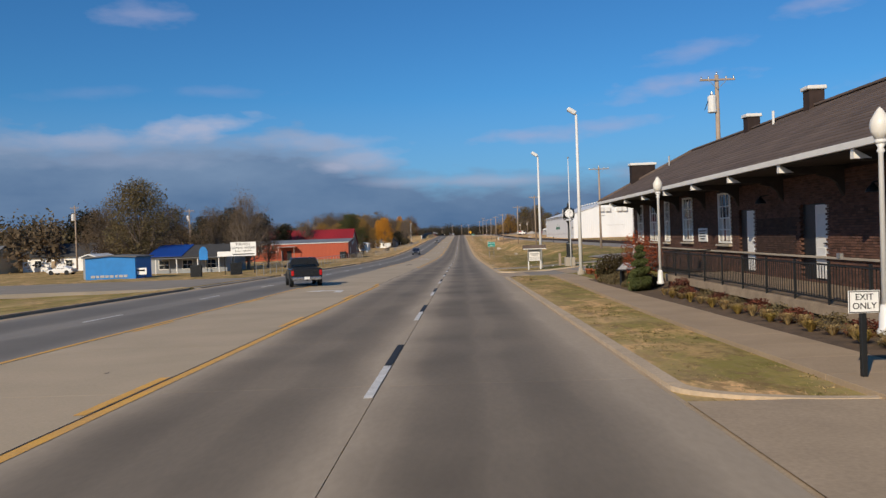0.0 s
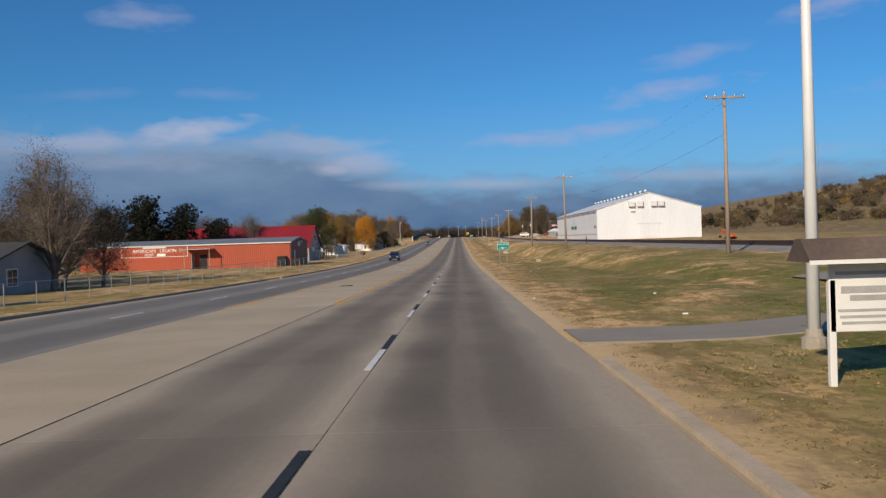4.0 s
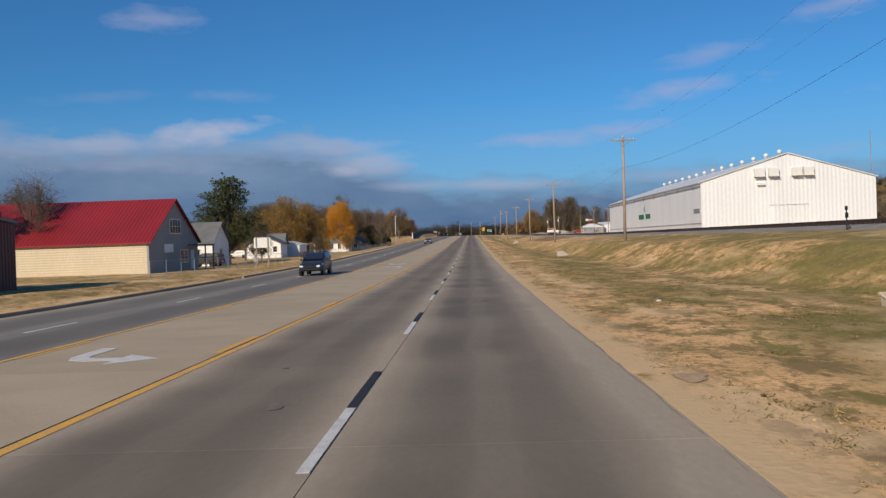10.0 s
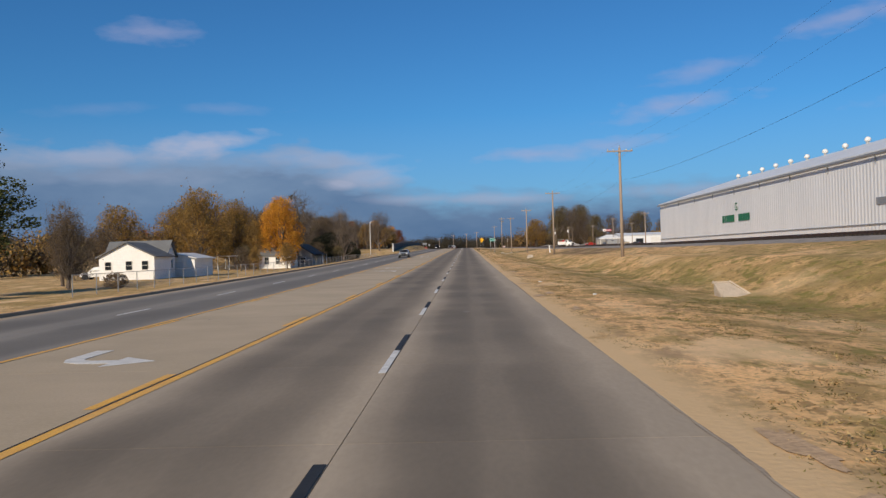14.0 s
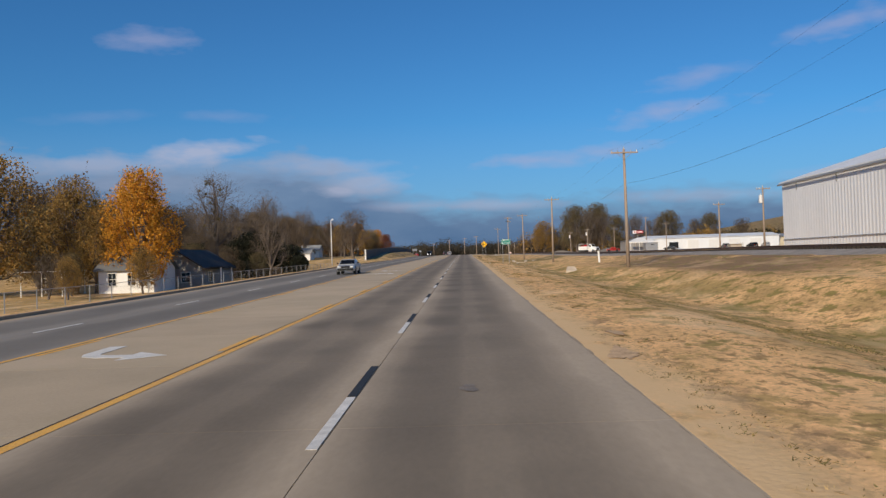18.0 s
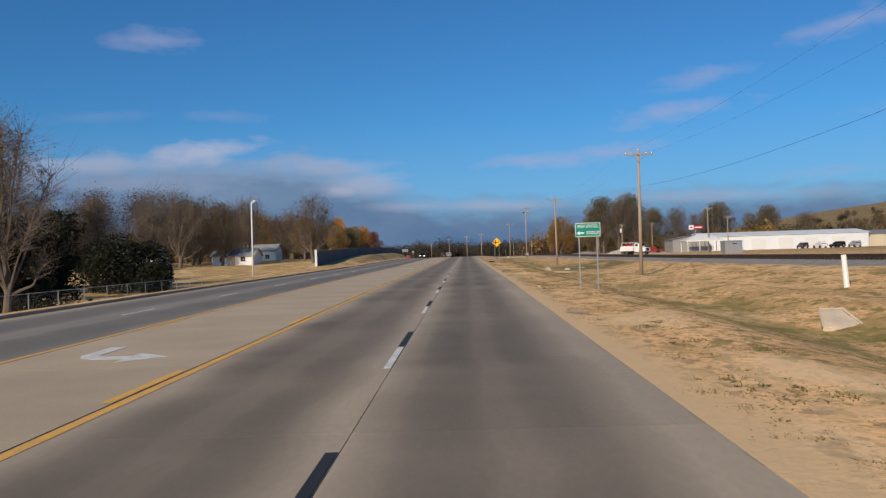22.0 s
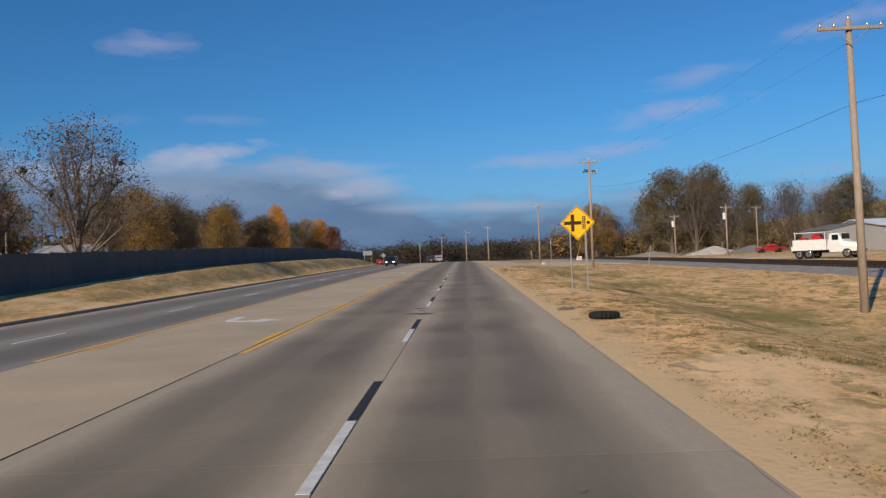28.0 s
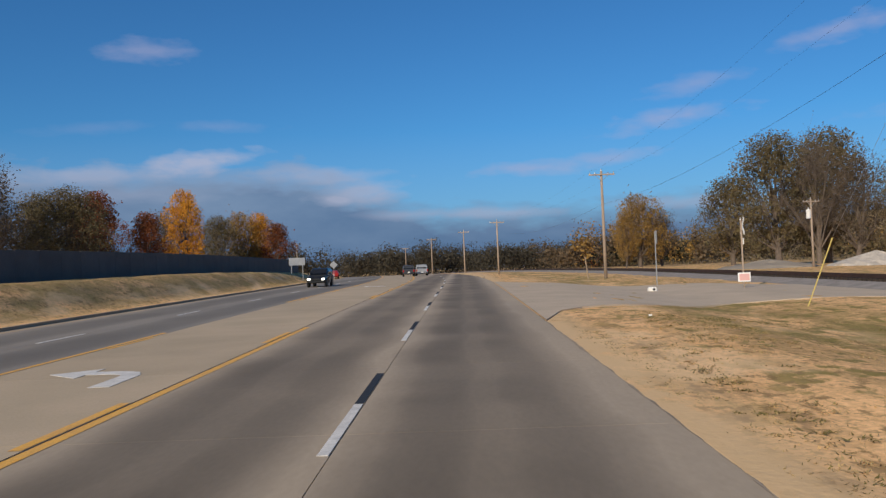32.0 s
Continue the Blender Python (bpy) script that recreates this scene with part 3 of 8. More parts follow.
def grass_material():
    """Dry grass: tan, with greener swathes, brown thatch and bare sandy soil towards the pavement."""
    m = material("dry_grass", (0.84, 0.515, 0.25), 0.95, var=0.38, scale=0.5, fine=9, bump=0.7, col2=(0.66, 0.395, 0.185), spec=0.1, patch=0.55)
    t = m.node_tree
    b = t.nodes["Principled BSDF"]
    src = b.inputs["Base Color"].links[0].from_socket
    g = t.nodes.new("ShaderNodeNewGeometry")

    def layer(src, scale, lo, hi, amount, col, stretch=(1, 1, 1), rough=0.6):
        mp = t.nodes.new("ShaderNodeMapping")
        mp.inputs["Scale"].default_value = stretch
        t.links.new(g.outputs["Position"], mp.inputs[0])
        n = t.nodes.new("ShaderNodeTexNoise")
        n.inputs["Scale"].default_value, n.inputs["Detail"].default_value, n.inputs["Roughness"].default_value = scale, 8, rough
        t.links.new(mp.outputs[0], n.inputs["Vector"])
        mr = t.nodes.new("ShaderNodeMapRange")
        mr.inputs[1].default_value, mr.inputs[2].default_value = lo, hi
        if isinstance(amount, float):
            mr.inputs[4].default_value = amount
        else:
            t.links.new(amount, mr.inputs[4])
        t.links.new(n.outputs[0], mr.inputs[0])
        mx = t.nodes.new("ShaderNodeMix")
        mx.data_type = "RGBA"
        mx.inputs[7].default_value = (*col, 1)
        t.links.new(mr.outputs[0], mx.inputs[0])
        t.links.new(src, mx.inputs[6])
        return mx.outputs[2]
    sp = t.nodes.new("ShaderNodeSeparateXYZ")
    t.links.new(g.outputs["Position"], sp.inputs[0])

    def span(sock, a, b, c0, c1):
        mr = t.nodes.new("ShaderNodeMapRange")
        for i, v in enumerate((a, b, c0, c1)):
            mr.inputs[i + 1].default_value = v
        t.links.new(sock, mr.inputs[0])
        return mr.outputs[0]
    def mul(a, b):
        n = t.nodes.new("ShaderNodeMath")
        n.operation = "MULTIPLY"
        for i, v in enumerate((a, b)):
            if isinstance(v, float):
                n.inputs[i].default_value = v
            else:
                t.links.new(v, n.inputs[i])
        return n.outputs[0]
    x, y = sp.outputs[0], sp.outputs[1]
    # greener down in the dip and along the ditch, sandier where the road climbs again
    src = layer(src, 0.12, 0.42, 0.53, mul(span(y, 230, 300, 0.85, 0.10), span(x, 4.6, 8.0, 0.2, 1.0)), (0.175, 0.165, 0.045), (1, 0.6, 1), 0.72)
    src = layer(src, 0.6, 0.36, 0.54, span(x, -19.5, -18.0, 0.65, 0.0), (0.27, 0.215, 0.075), (1, 0.5, 1), 0.7)
    ditch = mul(span(x, 6.0, 9.0, 0.0, 1.0), span(x, 12.5, 16.0, 1.0, 0.0))
    src = layer(src, 0.40, 0.45, 0.56, mul(ditch, 0.85), (0.155, 0.15, 0.038), (1, 0.30, 1), 0.72)
    src = layer(src, 0.02, 0.15, 0.4, span(x, 50, 130, 0.0, 0.95), (0.13, 0.10, 0.06), (1, 1, 1), 0.5)
    # long brown drifts of thatch along the bank, and the dark burnt stretch by the track
    src = layer(src, 0.55, 0.50, 0.60, span(x, 4.0, 7.0, 0.25, 0.7), (0.42, 0.27, 0.12), (1, 0.28, 1), 0.72)
    src = layer(src, 0.30, 0.43, 0.53, mul(span(y, 110, 150, 1.0, 0.0), span(x, 4.2, 6.5, 0.35, 1.0)), (0.115, 0.13, 0.024), (1, 0.5, 1), 0.72)
    src = layer(src, 0.8, 0.51, 0.57, span(y, 200, 290, 0.8, 0.15), (0.19, 0.14, 0.055), (1, 0.45, 1), 0.72)
    burnt = mul(mul(span(x, 14.0, 17.0, 0.0, 1.0), span(x, 22.0, 24.0, 1.0, 0.0)), mul(span(y, 318, 330, 0.0, 1.0), span(y, 372, 392, 1.0, 0.0)))
    src = layer(src, 0.25, 0.36, 0.46, mul(burnt, 0.85), (0.15, 0.10, 0.07), (1, 0.4, 1), 0.7)
    hollow = mul(mul(span(x, 11.5, 14.0, 0.0, 1.0), span(x, 20.5, 22.5, 1.0, 0.0)), mul(span(y, 447, 455, 0.0, 1.0), span(y, 474, 486, 1.0, 0.0)))
    src = layer(src, 0.3, 0.34, 0.46, mul(hollow, 0.9), (0.13, 0.115, 0.05), (1, 0.5, 1), 0.7)
    src = layer(src, 0.7, 0.43, 0.55, span(y, 54, 68, 0.85, 0.0), (0.26, 0.225, 0.065), (1, 0.5, 1), 0.72)
    # small clumps, green and brown, a hand to a pace across
    src = layer(src, 1.3, 0.53, 0.585, span(x, 3.6, 5.5, 0.3, 0.85), (0.19, 0.17, 0.045), (1, 0.55, 1), 0.66)
    src = layer(src, 3.4, 0.54, 0.60, 0.75, (0.22, 0.145, 0.065), (1, 0.6, 1), 0.66)
    src = layer(src, 7.0, 0.54, 0.62, 0.65, (0.30, 0.22, 0.10), (1, 0.7, 1), 0.6)
    src = layer(src, 0.35, 0.52, 0.64, mul(span(y, 110, 160, 0.3, 1.0), span(x, 5.0, 9.0, 0.7, 0.35)), (0.80, 0.56, 0.32), (1, 0.4, 1), 0.6)
    verge = mul(span(x, 2.8, 3.2, 0.0, 1.0), span(x, 3.7, 4.6, 1.0, 0.0))
    src = layer(src, 1.2, 0.52, 0.60, mul(verge, 0.6), (0.17, 0.115, 0.07), (1, 0.5, 1), 0.7)
    edge = mul(span(x, -17.0, 2.4, 0.0, 1.0), span(x, 2.9, 3.9, 1.0, 0.0))
    src = layer(src, 1.1, 0.30, 0.46, mul(edge, span(y, 60, 80, 0.3, 0.95)), (0.63, 0.445, 0.25), (1, 0.5, 1), 0.65)
    t.links.new(src, b.inputs["Base Color"])
    return m


M["grass"] = grass_material()
gmesh.materials.append(M["grass"])
ground = tagged(new("ground", gmesh), label="dry tan roadside grass with green patches over rolling ground", category="ground", kind="structure")

# ---- pavement ----
road = tagged(new("road"), label="five-lane concrete road with a beige turn lane", category="road", kind="structure")
SLAB = 6.096


def slab_mesh(name, w, mat):
    bm = bmesh.new()
    box(bm, 0, 0, -0.1, w - 0.012, SLAB - 0.008, 0.2)
    me = bpy.data.meshes.new(name)
    bm.to_mesh(me)
    bm.free()
    me.materials.append(M[mat])
    return me


def place_on_road(y, x=0.0, dz=0.0):
    s = float(road_z(y + 1) - road_z(y - 1)) / 2
    b = float(bend(y + 1) - bend(y - 1)) / 2
    return pose(x + float(bend(y)), y, float(road_z(y)) + dz, math.degrees(math.atan(s)), 0, -math.degrees(math.atan(b)))


# bed under the slabs, seen in the joints
def strip(name, xa, xb, y0, y1, dz, mat, parent, step=4.0, thick=0.0, kind="", label=""):
    vs, fs = [], []
    ys = np.arange(y0, y1 + step / 2, step)
    for y in ys:
        o, z = float(bend(y)), float(road_z(y)) + dz
        vs += [(xa + o, y, z), (xb + o, y, z)]
        if thick:
            vs += [(xb + o, y, z - thick), (xa + o, y, z - thick)]
    k = 4 if thick else 2
    for i in range(len(ys) - 1):
        a, b = i * k, (i + 1) * k
        if thick:
            fs += [(a + j, a + (j + 1) % 4, b + (j + 1) % 4, b + j) for j in range(4)]
        else:
            fs.append((a, a + 1, b + 1, b))
    if thick:
        fs += [(3, 2, 1, 0), tuple(len(vs) - 4 + j for j in range(4))]
    return raw(name, vs, fs, mat, parent, kind=kind, label=label)


strip("road_bed", X_LE - 0.3, X_EDGE + 0.3, -60, 800, -0.035, "joint", road)
strip("gutter", X_EDGE + 0.005, 2.62, -60, 78, -0.004, "gutter", road, thick=0.16, label="pale concrete edge strip")
strip("gutter", X_LC + 0.005, X_LE - 0.005, -60, 800, -0.004, "gutter", road, thick=0.16, label="pale concrete edge strip")


def curb(xa, xb, y0, y1):
    strip("curb", xa, xb, y0, y1, 0.13, "gutter", road, step=3.0, thick=0.4, label="low concrete curb")


for a, b in ((-60, 51), (78, 132), (138, 206), (212, 470), (480, 640)):
    curb(X_LC - 0.18, X_LC, a, b)
for a, b in ((11.5, 53.6), (63.6, 73)):
    strip("curb", 2.62, 2.84, a, b, 0.07, "curb_pale", road, step=3.0, thick=0.3, label="low concrete curb")
vs, fs = [], []
for k in range(13):
    a = math.radians(7.5 * k)
    for r, dz in ((2.62, -0.2), (2.62, 0.065), (2.40, 0.07), (2.40, -0.2)):
        x, y = 5.24 - r * math.cos(a), 11.5 - 1.25 * math.sin(a) - (2.62 - r) * -0.6 * math.sin(a)
        vs.append((x, y, float(road_z(y)) + dz - 0.045 * math.sin(a)))
for k in range(12):
    fs += [(k * 4 + j, k * 4 + (j + 1) % 4, k * 4 + 4 + (j + 1) % 4, k * 4 + 4 + j) for j in range(4)]
fs.append((48, 49, 50, 51))
raw("curb_return", vs, fs, "curb_pale", road, label="low concrete curb curving into the exit drive")
# sealed joint beside the near yellow line
strip("joint_sealant", X_Y1 - 0.016, X_Y1 + 0.012, -60, 800, 0.005, "joint", road, label="dark sealed joint beside the yellow line")


def ragged(name, inner, outer, y0, y1, dz, mat, seed, wi, wo, label):
    """A strip of soil along the pavement whose two edges wander."""
    rng = np.random.default_rng(seed)
    ys = np.arange(y0, y1, 0.45)
    n = len(ys)

    def drift(w):
        k = np.convolve(rng.normal(0, 1, n + 24), np.ones(25) / 5, "valid")
        return w * (0.75 * k + 0.45 * rng.normal(0, 1, n))
    xi, xo = inner + np.clip(drift(wi), -2.2 * wi, 2.2 * wi), outer + np.clip(drift(wo), -2.2 * wo, 2.2 * wo)
    z = road_z(ys) + dz
    vs = np.stack([np.stack([xi, ys, z], 1), np.stack([xo, ys, z - 0.012], 1)], 1).reshape(-1, 3)
    raw(name, vs.tolist(), [(2 * i, 2 * i + 1, 2 * i + 3, 2 * i + 2) for i in range(n - 1)], mat, road, label=label)


# soil washed over the pavement's edge where there is no curb
for a, b, sd in ((80, 555, 5), (590, 640, 6)):
    ragged("edge_grime", X_EDGE - 0.05, X_EDGE + 0.0, a, b, 0.004, "seam", sd + 10, 0.025, 0.03, "dark grime in the edge of the pavement")

# painted lines
DASH0, PITCH = 11.35, 12.19
white_me = black_me = None
for k in range(-2, 52):
    y = DASH0 + k * PITCH
    for nm, mat, off in (("white_dash", "white_line", 1.6), ("black_dash", "black_line", 4.75)):
        me = white_me if nm == "white_dash" else black_me
        if me is None:
            bm = bmesh.new()
            box(bm, 0, 0, 0, 0.13, 3.1, 0.006)
            me = bpy.data.meshes.new(nm)
            bm.to_mesh(me)
            bm.free()
            me.materials.append(M[mat])
            if nm == "white_dash":
                white_me = me
            else:
                black_me = me
        ob = new(nm, me)
        ob.parent = road
        ob.matrix_world = place_on_road(y + off, X_LANE - 0.08, 0.006)
    ob = new("white_dash", white_me)
    ob.parent = road
    ob.matrix_world = place_on_road(y + 5, X_LD + 0.1, 0.006)
for a, b in ((-40, 50), (92, 456), (473.4, 552.4), (572, 700)):
    strip("yellow_line", X_Y1 + 0.03, X_Y1 + 0.21, a, b, 0.006, "yellow_line", road)
    strip("yellow_line", X_Y2 - 0.19, X_Y2 - 0.03, a, b, 0.006, "yellow_line", road)
    for y in np.arange(a + 2, b - 2, PITCH):
        strip("yellow_dash", X_Y1 - 0.21, X_Y1 - 0.04, float(y), float(y) + 3.2, 0.006, "yellow_line", road, step=3.2)
        strip("yellow_dash", X_Y2 + 0.05, X_Y2 + 0.19, float(y), float(y) + 3.2, 0.006, "yellow_line", road, step=3.2)


def arrow(y, back):
    """A painted left-turn arrow: shaft, curve and head."""
    bm = bmesh.new()
    poly = [(0.66, -1.25), (1.06, -1.25), (1.02, 0.30), (0.84, 0.74), (0.45, 0.98), (-0.22, 1.02), (-0.22, 1.5), (-1.08, 0.80), (-0.22, 0.08), (-0.22, 0.55), (0.36, 0.53), (0.58, 0.40), (0.64, 0.15)]
    prism(bm, poly, "z", 0.0, 0.006)
    bmesh.ops.triangulate(bm, faces=bm.faces)
    ob = part("turn_arrow", bm, "white_line", road)
    ob.matrix_world = place_on_road(y, (X_Y1 + X_Y2) / 2, 0.004) @ pose(0, 0, 0, 0, 0, 180 if back else 0)


for y, bk in ((42.7, False), (157.1, False), (167.4, True), (225.6, False), (234, True), (291, False), (301.5, True), (358.2, False), (368.3, True), (449.6, False), (483.8, True), (542.6, False), (597, True)):
    arrow(y, bk)

# railway
rail_bed = tagged(new("railway"), label="single railway track on pale grey ballast", category="railway", kind="structure")
ys = np.arange(-120, 1000, 6.0)
vs, fs = [], []
for y in ys:
    o, z = float(bend(y)) * 0.5, float(rail_z(y))
    vs += [(X_RAIL - 4.2 + o, y, z - 0.55), (X_RAIL - 1.9 + o, y, z - 0.16), (X_RAIL + 1.9 + o, y, z - 0.16), (X_RAIL + 4.2 + o, y, z - 0.6)]
for i in range(len(ys) - 1):
    a = i * 4
    fs += [(a + j, a + j + 1, a + j + 5, a + j + 4) for j in range(3)]
raw("ballast", vs, fs, "ballast", rail_bed)
for sx in (-0.75, 0.75):
    vs, fs = [], []
    for y in ys:
        o, z = float(bend(y)) * 0.5, float(rail_z(y))
        vs += [(X_RAIL + sx + o + a, y, z + b) for a, b in ((-0.04, 0), (0.04, 0), (0.04, 0.17), (-0.04, 0.17))]
    for i in range(len(ys) - 1):
        a = i * 4
        fs += [(a + j, a + (j + 1) % 4, a + 4 + (j + 1) % 4, a + 4 + j) for j in range(4)]
    raw("rail", vs, fs, "rail", rail_bed)
bm = bmesh.new()
vs, fs = [], []
for y in np.arange(60, 760, 0.62):
    z, o = float(rail_z(y)), float(bend(y)) * 0.5
    i = len(vs)
    vs += [(X_RAIL + o + a, y + b, z - 0.16 + cc) for cc in (0, 0.14) for a, b in ((-1.3, -0.11), (1.3, -0.11), (1.3, 0.11), (-1.3, 0.11))]
    fs += [(i + 4, i + 5, i + 6, i + 7), (i, i + 1, i + 5, i + 4), (i + 1, i + 2, i + 6, i + 5), (i + 2, i + 3, i + 7, i + 6), (i + 3, i, i + 4, i + 7)]
bm.free()
raw("tie", vs, fs, "tie", rail_bed, kind="stuff", label="dark creosoted wooden ties")

# ---- small makers ----
def gable_block(name, x0, x1, y0, y1, z0, ze, zr, ridge, mats, label, over=0.4, cat="building", thick=0.14):
    """A building with four thick walls and a pitched roof whose ridge runs along x or y. mats: side walls, end walls, roof, trim."""
    b = thing(name, (x0 + x1) / 2, (y0 + y1) / 2, z0, 0, label, cat)
    hx, hy, h, hr, w = (x1 - x0) / 2, (y1 - y0) / 2, ze - z0, zr - z0, 0.2
    if ridge == "y":
        for s in (-1, 1):
            part("side_wall", B(s * (hx - w / 2), 0, h / 2 - 0.5, w, 2 * hy - 2 * w, h + 1.0), mats[0], b)
            bm = prism(bmesh.new(), [(-hx, -1.0), (hx, -1.0), (hx, h), (0, hr), (-hx, h)], "y", s * hy - (w if s > 0 else 0), s * hy + (0 if s > 0 else w))
            part("gable_wall", bm, mats[1], b)
            k = (hr - h) / hx
            bm = prism(bmesh.new(), [(s * (hx + over), h - over * k + 0.02), (0, hr + 0.02), (0, hr + 0.02 + thick), (s * (hx + over), h - over * k + 0.02 + thick)], "y", -hy - over, hy + over)
            part("roof_slope", bm, mats[2], b)
    else:
        for s in (-1, 1):
            part("side_wall", B(0, s * (hy - w / 2), h / 2 - 0.5, 2 * hx - 2 * w, w, h + 1.0), mats[0], b)
            bm = prism(bmesh.new(), [(-hy, -1.0), (hy, -1.0), (hy, h), (0, hr), (-hy, h)], "x", s * hx - (w if s > 0 else 0), s * hx + (0 if s > 0 else w))
            part("gable_wall", bm, mats[1], b)
            k = (hr - h) / hy
            bm = prism(bmesh.new(), [(s * (hy + over), h - over * k + 0.02), (0, hr + 0.02), (0, hr + 0.02 + thick), (s * (hy + over), h - over * k + 0.02 + thick)], "x", -hx - over, hx + over)
            part("roof_slope", bm, mats[2], b)
    return b


def window(b, face, u, z, w, h, pos, panes=(2, 2), frame_mat="white_paint", glass_mat="glass"):
    """A window in a wall of thing b (local coordinates). face: 'x-', 'x+', 'y-', 'y+'; pos: where that wall's face lies."""
    s = 1 if face[1] == "+" else -1

    def bx(du, dz, su, sz, d0, d1):
        c0 = pos + s * (d0 + d1) / 2
        t = abs(d1 - d0)
        return B(c0, u + du, z + dz, t, su, sz, 0.008) if face[0] == "x" else B(u + du, c0, z + dz, su, t, sz, 0.008)
    win = part("window", bx(0, 0, w, h, 0.004, 0.03), glass_mat, b)
    f = 0.09
    for du, dz, su, sz in ((-w / 2 - f / 2, 0, f, h + 2 * f), (w / 2 + f / 2, 0, f, h + 2 * f), (0, h / 2 + f / 2, w, f), (0, -h / 2 - f / 2, w, f)):
        part("frame", bx(du, dz, su, sz, 0.0, 0.07), frame_mat, win)
    for i in range(1, panes[0]):
        part("bar", bx(-w / 2 + w * i / panes[0], 0, 0.04, h, 0.032, 0.055), frame_mat, win)
    for i in range(1, panes[1]):
        part("bar", bx(0, -h / 2 + h * i / panes[1], w, 0.05, 0.034, 0.058), frame_mat, win)
    return win


def utility_pole(x, y, z, h, arm=2.6, lean=0.0, transformer=False, arms=1, rz=0.0, label="weathered wooden utility pole with one crossarm", thin=1.0):
    p = thing("utility_pole", x, y, z, rz, label, "utility pole", "poles along the road")
    part("pole", T((0, 0, -0.6), (lean, 0, h), 0.17 * thin, 0.11 * thin, 10), "wood_pole", p, smooth=True)
    for i in range(arms):
        za = h - 0.35 - i * 1.1
        a = part("crossarm", B(lean, -0.16, za, arm, 0.10, 0.13, 0.015), "wood_pole", p)
        for s in (-1, 1):
            part("brace", T((lean + s * arm * 0.28, -0.2, za), (lean, -0.2, za - 0.65), 0.02, 0.02, 5), "galv", p)
            for k in (0.46, 0.25):
                part("insulator", lathe(bmesh.new(), [(0.03, za + 0.06), (0.055, za + 0.1), (0.04, za + 0.17), (0.05, za + 0.21), (0.02, za + 0.25)], 8, lean + s * arm * k, -0.16), "galv", a)
    part("insulator", lathe(bmesh.new(), [(0.03, h), (0.06, h + 0.06), (0.04, h + 0.14), (0.055, h + 0.18), (0.02, h + 0.24)], 8, lean), "galv", p)
    if transformer:
        t = part("transformer", lathe(bmesh.new(), [(0.22, h - 2.6), (0.3, h - 2.55), (0.3, h - 1.5), (0.26, h - 1.42), (0.1, h - 1.35)], 12, -0.36, 0), "white_metal", p, "pale grey transformer can")
        part("bushing", lathe(bmesh.new(), [(0.05, h - 1.4), (0.08, h - 1.3), (0.04, h - 1.1)], 8, -0.36, 0), "galv", t)
        part("bracket", B(-0.2, 0, h - 2.0, 0.35, 0.12, 0.2), "galv", p)
        part("cable", T((-0.36, 0, h - 1.1), (-0.9, -0.1, h - 2.4), 0.025, 0.025, 5), "dark_metal", p)
    return p


def wire(p0, p1, sag, r=0.012, name="overhead_wire"):
    cu = bpy.data.curves.new(name, "CURVE")
    cu.dimensions, cu.bevel_depth, cu.bevel_resolution = "3D", r, 0
    sp = cu.splines.new("POLY")
    n = 14
    sp.points.add(n - 1)
    for i in range(n):
        t = i / (n - 1)
        q = Vector(p0).lerp(Vector(p1), t)
        sp.points[i].co = (q.x, q.y, q.z - sag * 4 * t * (1 - t), 1)
    cu.materials.append(M["dark_metal"])
    return tagged(new(name, cu), label="thin dark overhead wire between poles", category="wire", group="overhead wires")


def street_light(x, y, z, h, rz, label="tall white street light with a tilted floodlight head"):
    p = thing("street_light", x, y, z, rz, label, "street light", "street lights")
    part("pole", T((0, 0, -0.3), (0, 0, h - 0.1), 0.13, 0.075, 12), "white_metal", p, smooth=True)
    part("base", lathe(bmesh.new(), [(0.24, -0.2), (0.24, 0.03), (0.17, 0.06), (0.15, 0.2)], 12), "concrete", p)
    part("bracket", T((0, 0, h - 0.15), (-0.14, 0, h), 0.05, 0.05, 8), "white_metal", p)
    bm = bmesh.new()
    box(bm, 0, 0, 0, 0.62, 0.38, 0.24, 0.05)
    hd = part("lamp_head", bm, "white_metal", p)
    hd.matrix_basis = pose(-0.28, 0, h + 0.13, 0, 32, 0)
    part("lens", B(-0.02, 0, -0.125, 0.5, 0.32, 0.02, 0.005), "globe", hd)
    return p


def two_post_sign(x, y, z, w, h, zb, mat, label, rz=0.0, posts=0.62, post_mat="galv", name="road_sign", border=True, cat="road sign"):
    """A flat sign on two posts; zb: height of its lower edge. It faces -y."""
    s = thing(name, x, y, z, rz, label, cat)
    for k in (-1, 1):
        part("post", B(k * w * posts / 2, 0.03, (zb + h) / 2 - 0.3, 0.06, 0.045, zb + h + 0.5, 0.008), post_mat, s)
    face = part("panel", B(0, -0.012, zb + h / 2, w, 0.012, h, 0.003), mat, s)
    if border:
        for dx, dz, sx, sz in ((0, h / 2 - 0.025, w - 0.03, 0.02), (0, -h / 2 + 0.025, w - 0.03, 0.02), (w / 2 - 0.025, 0, 0.02, h - 0.07), (-w / 2 + 0.025, 0, 0.02, h - 0.07)):
            part("border", B(dx, -0.021, zb + h / 2 + dz, sx, 0.004, sz), "white_sign", face)
    return s, face


def text_on(face, s, x, z, size, mat="white_sign", y=-0.026, name="lettering"):
    return letters(name, s, size, mat, face, pose(x, y, z, 90, 0, 0), 0.006)

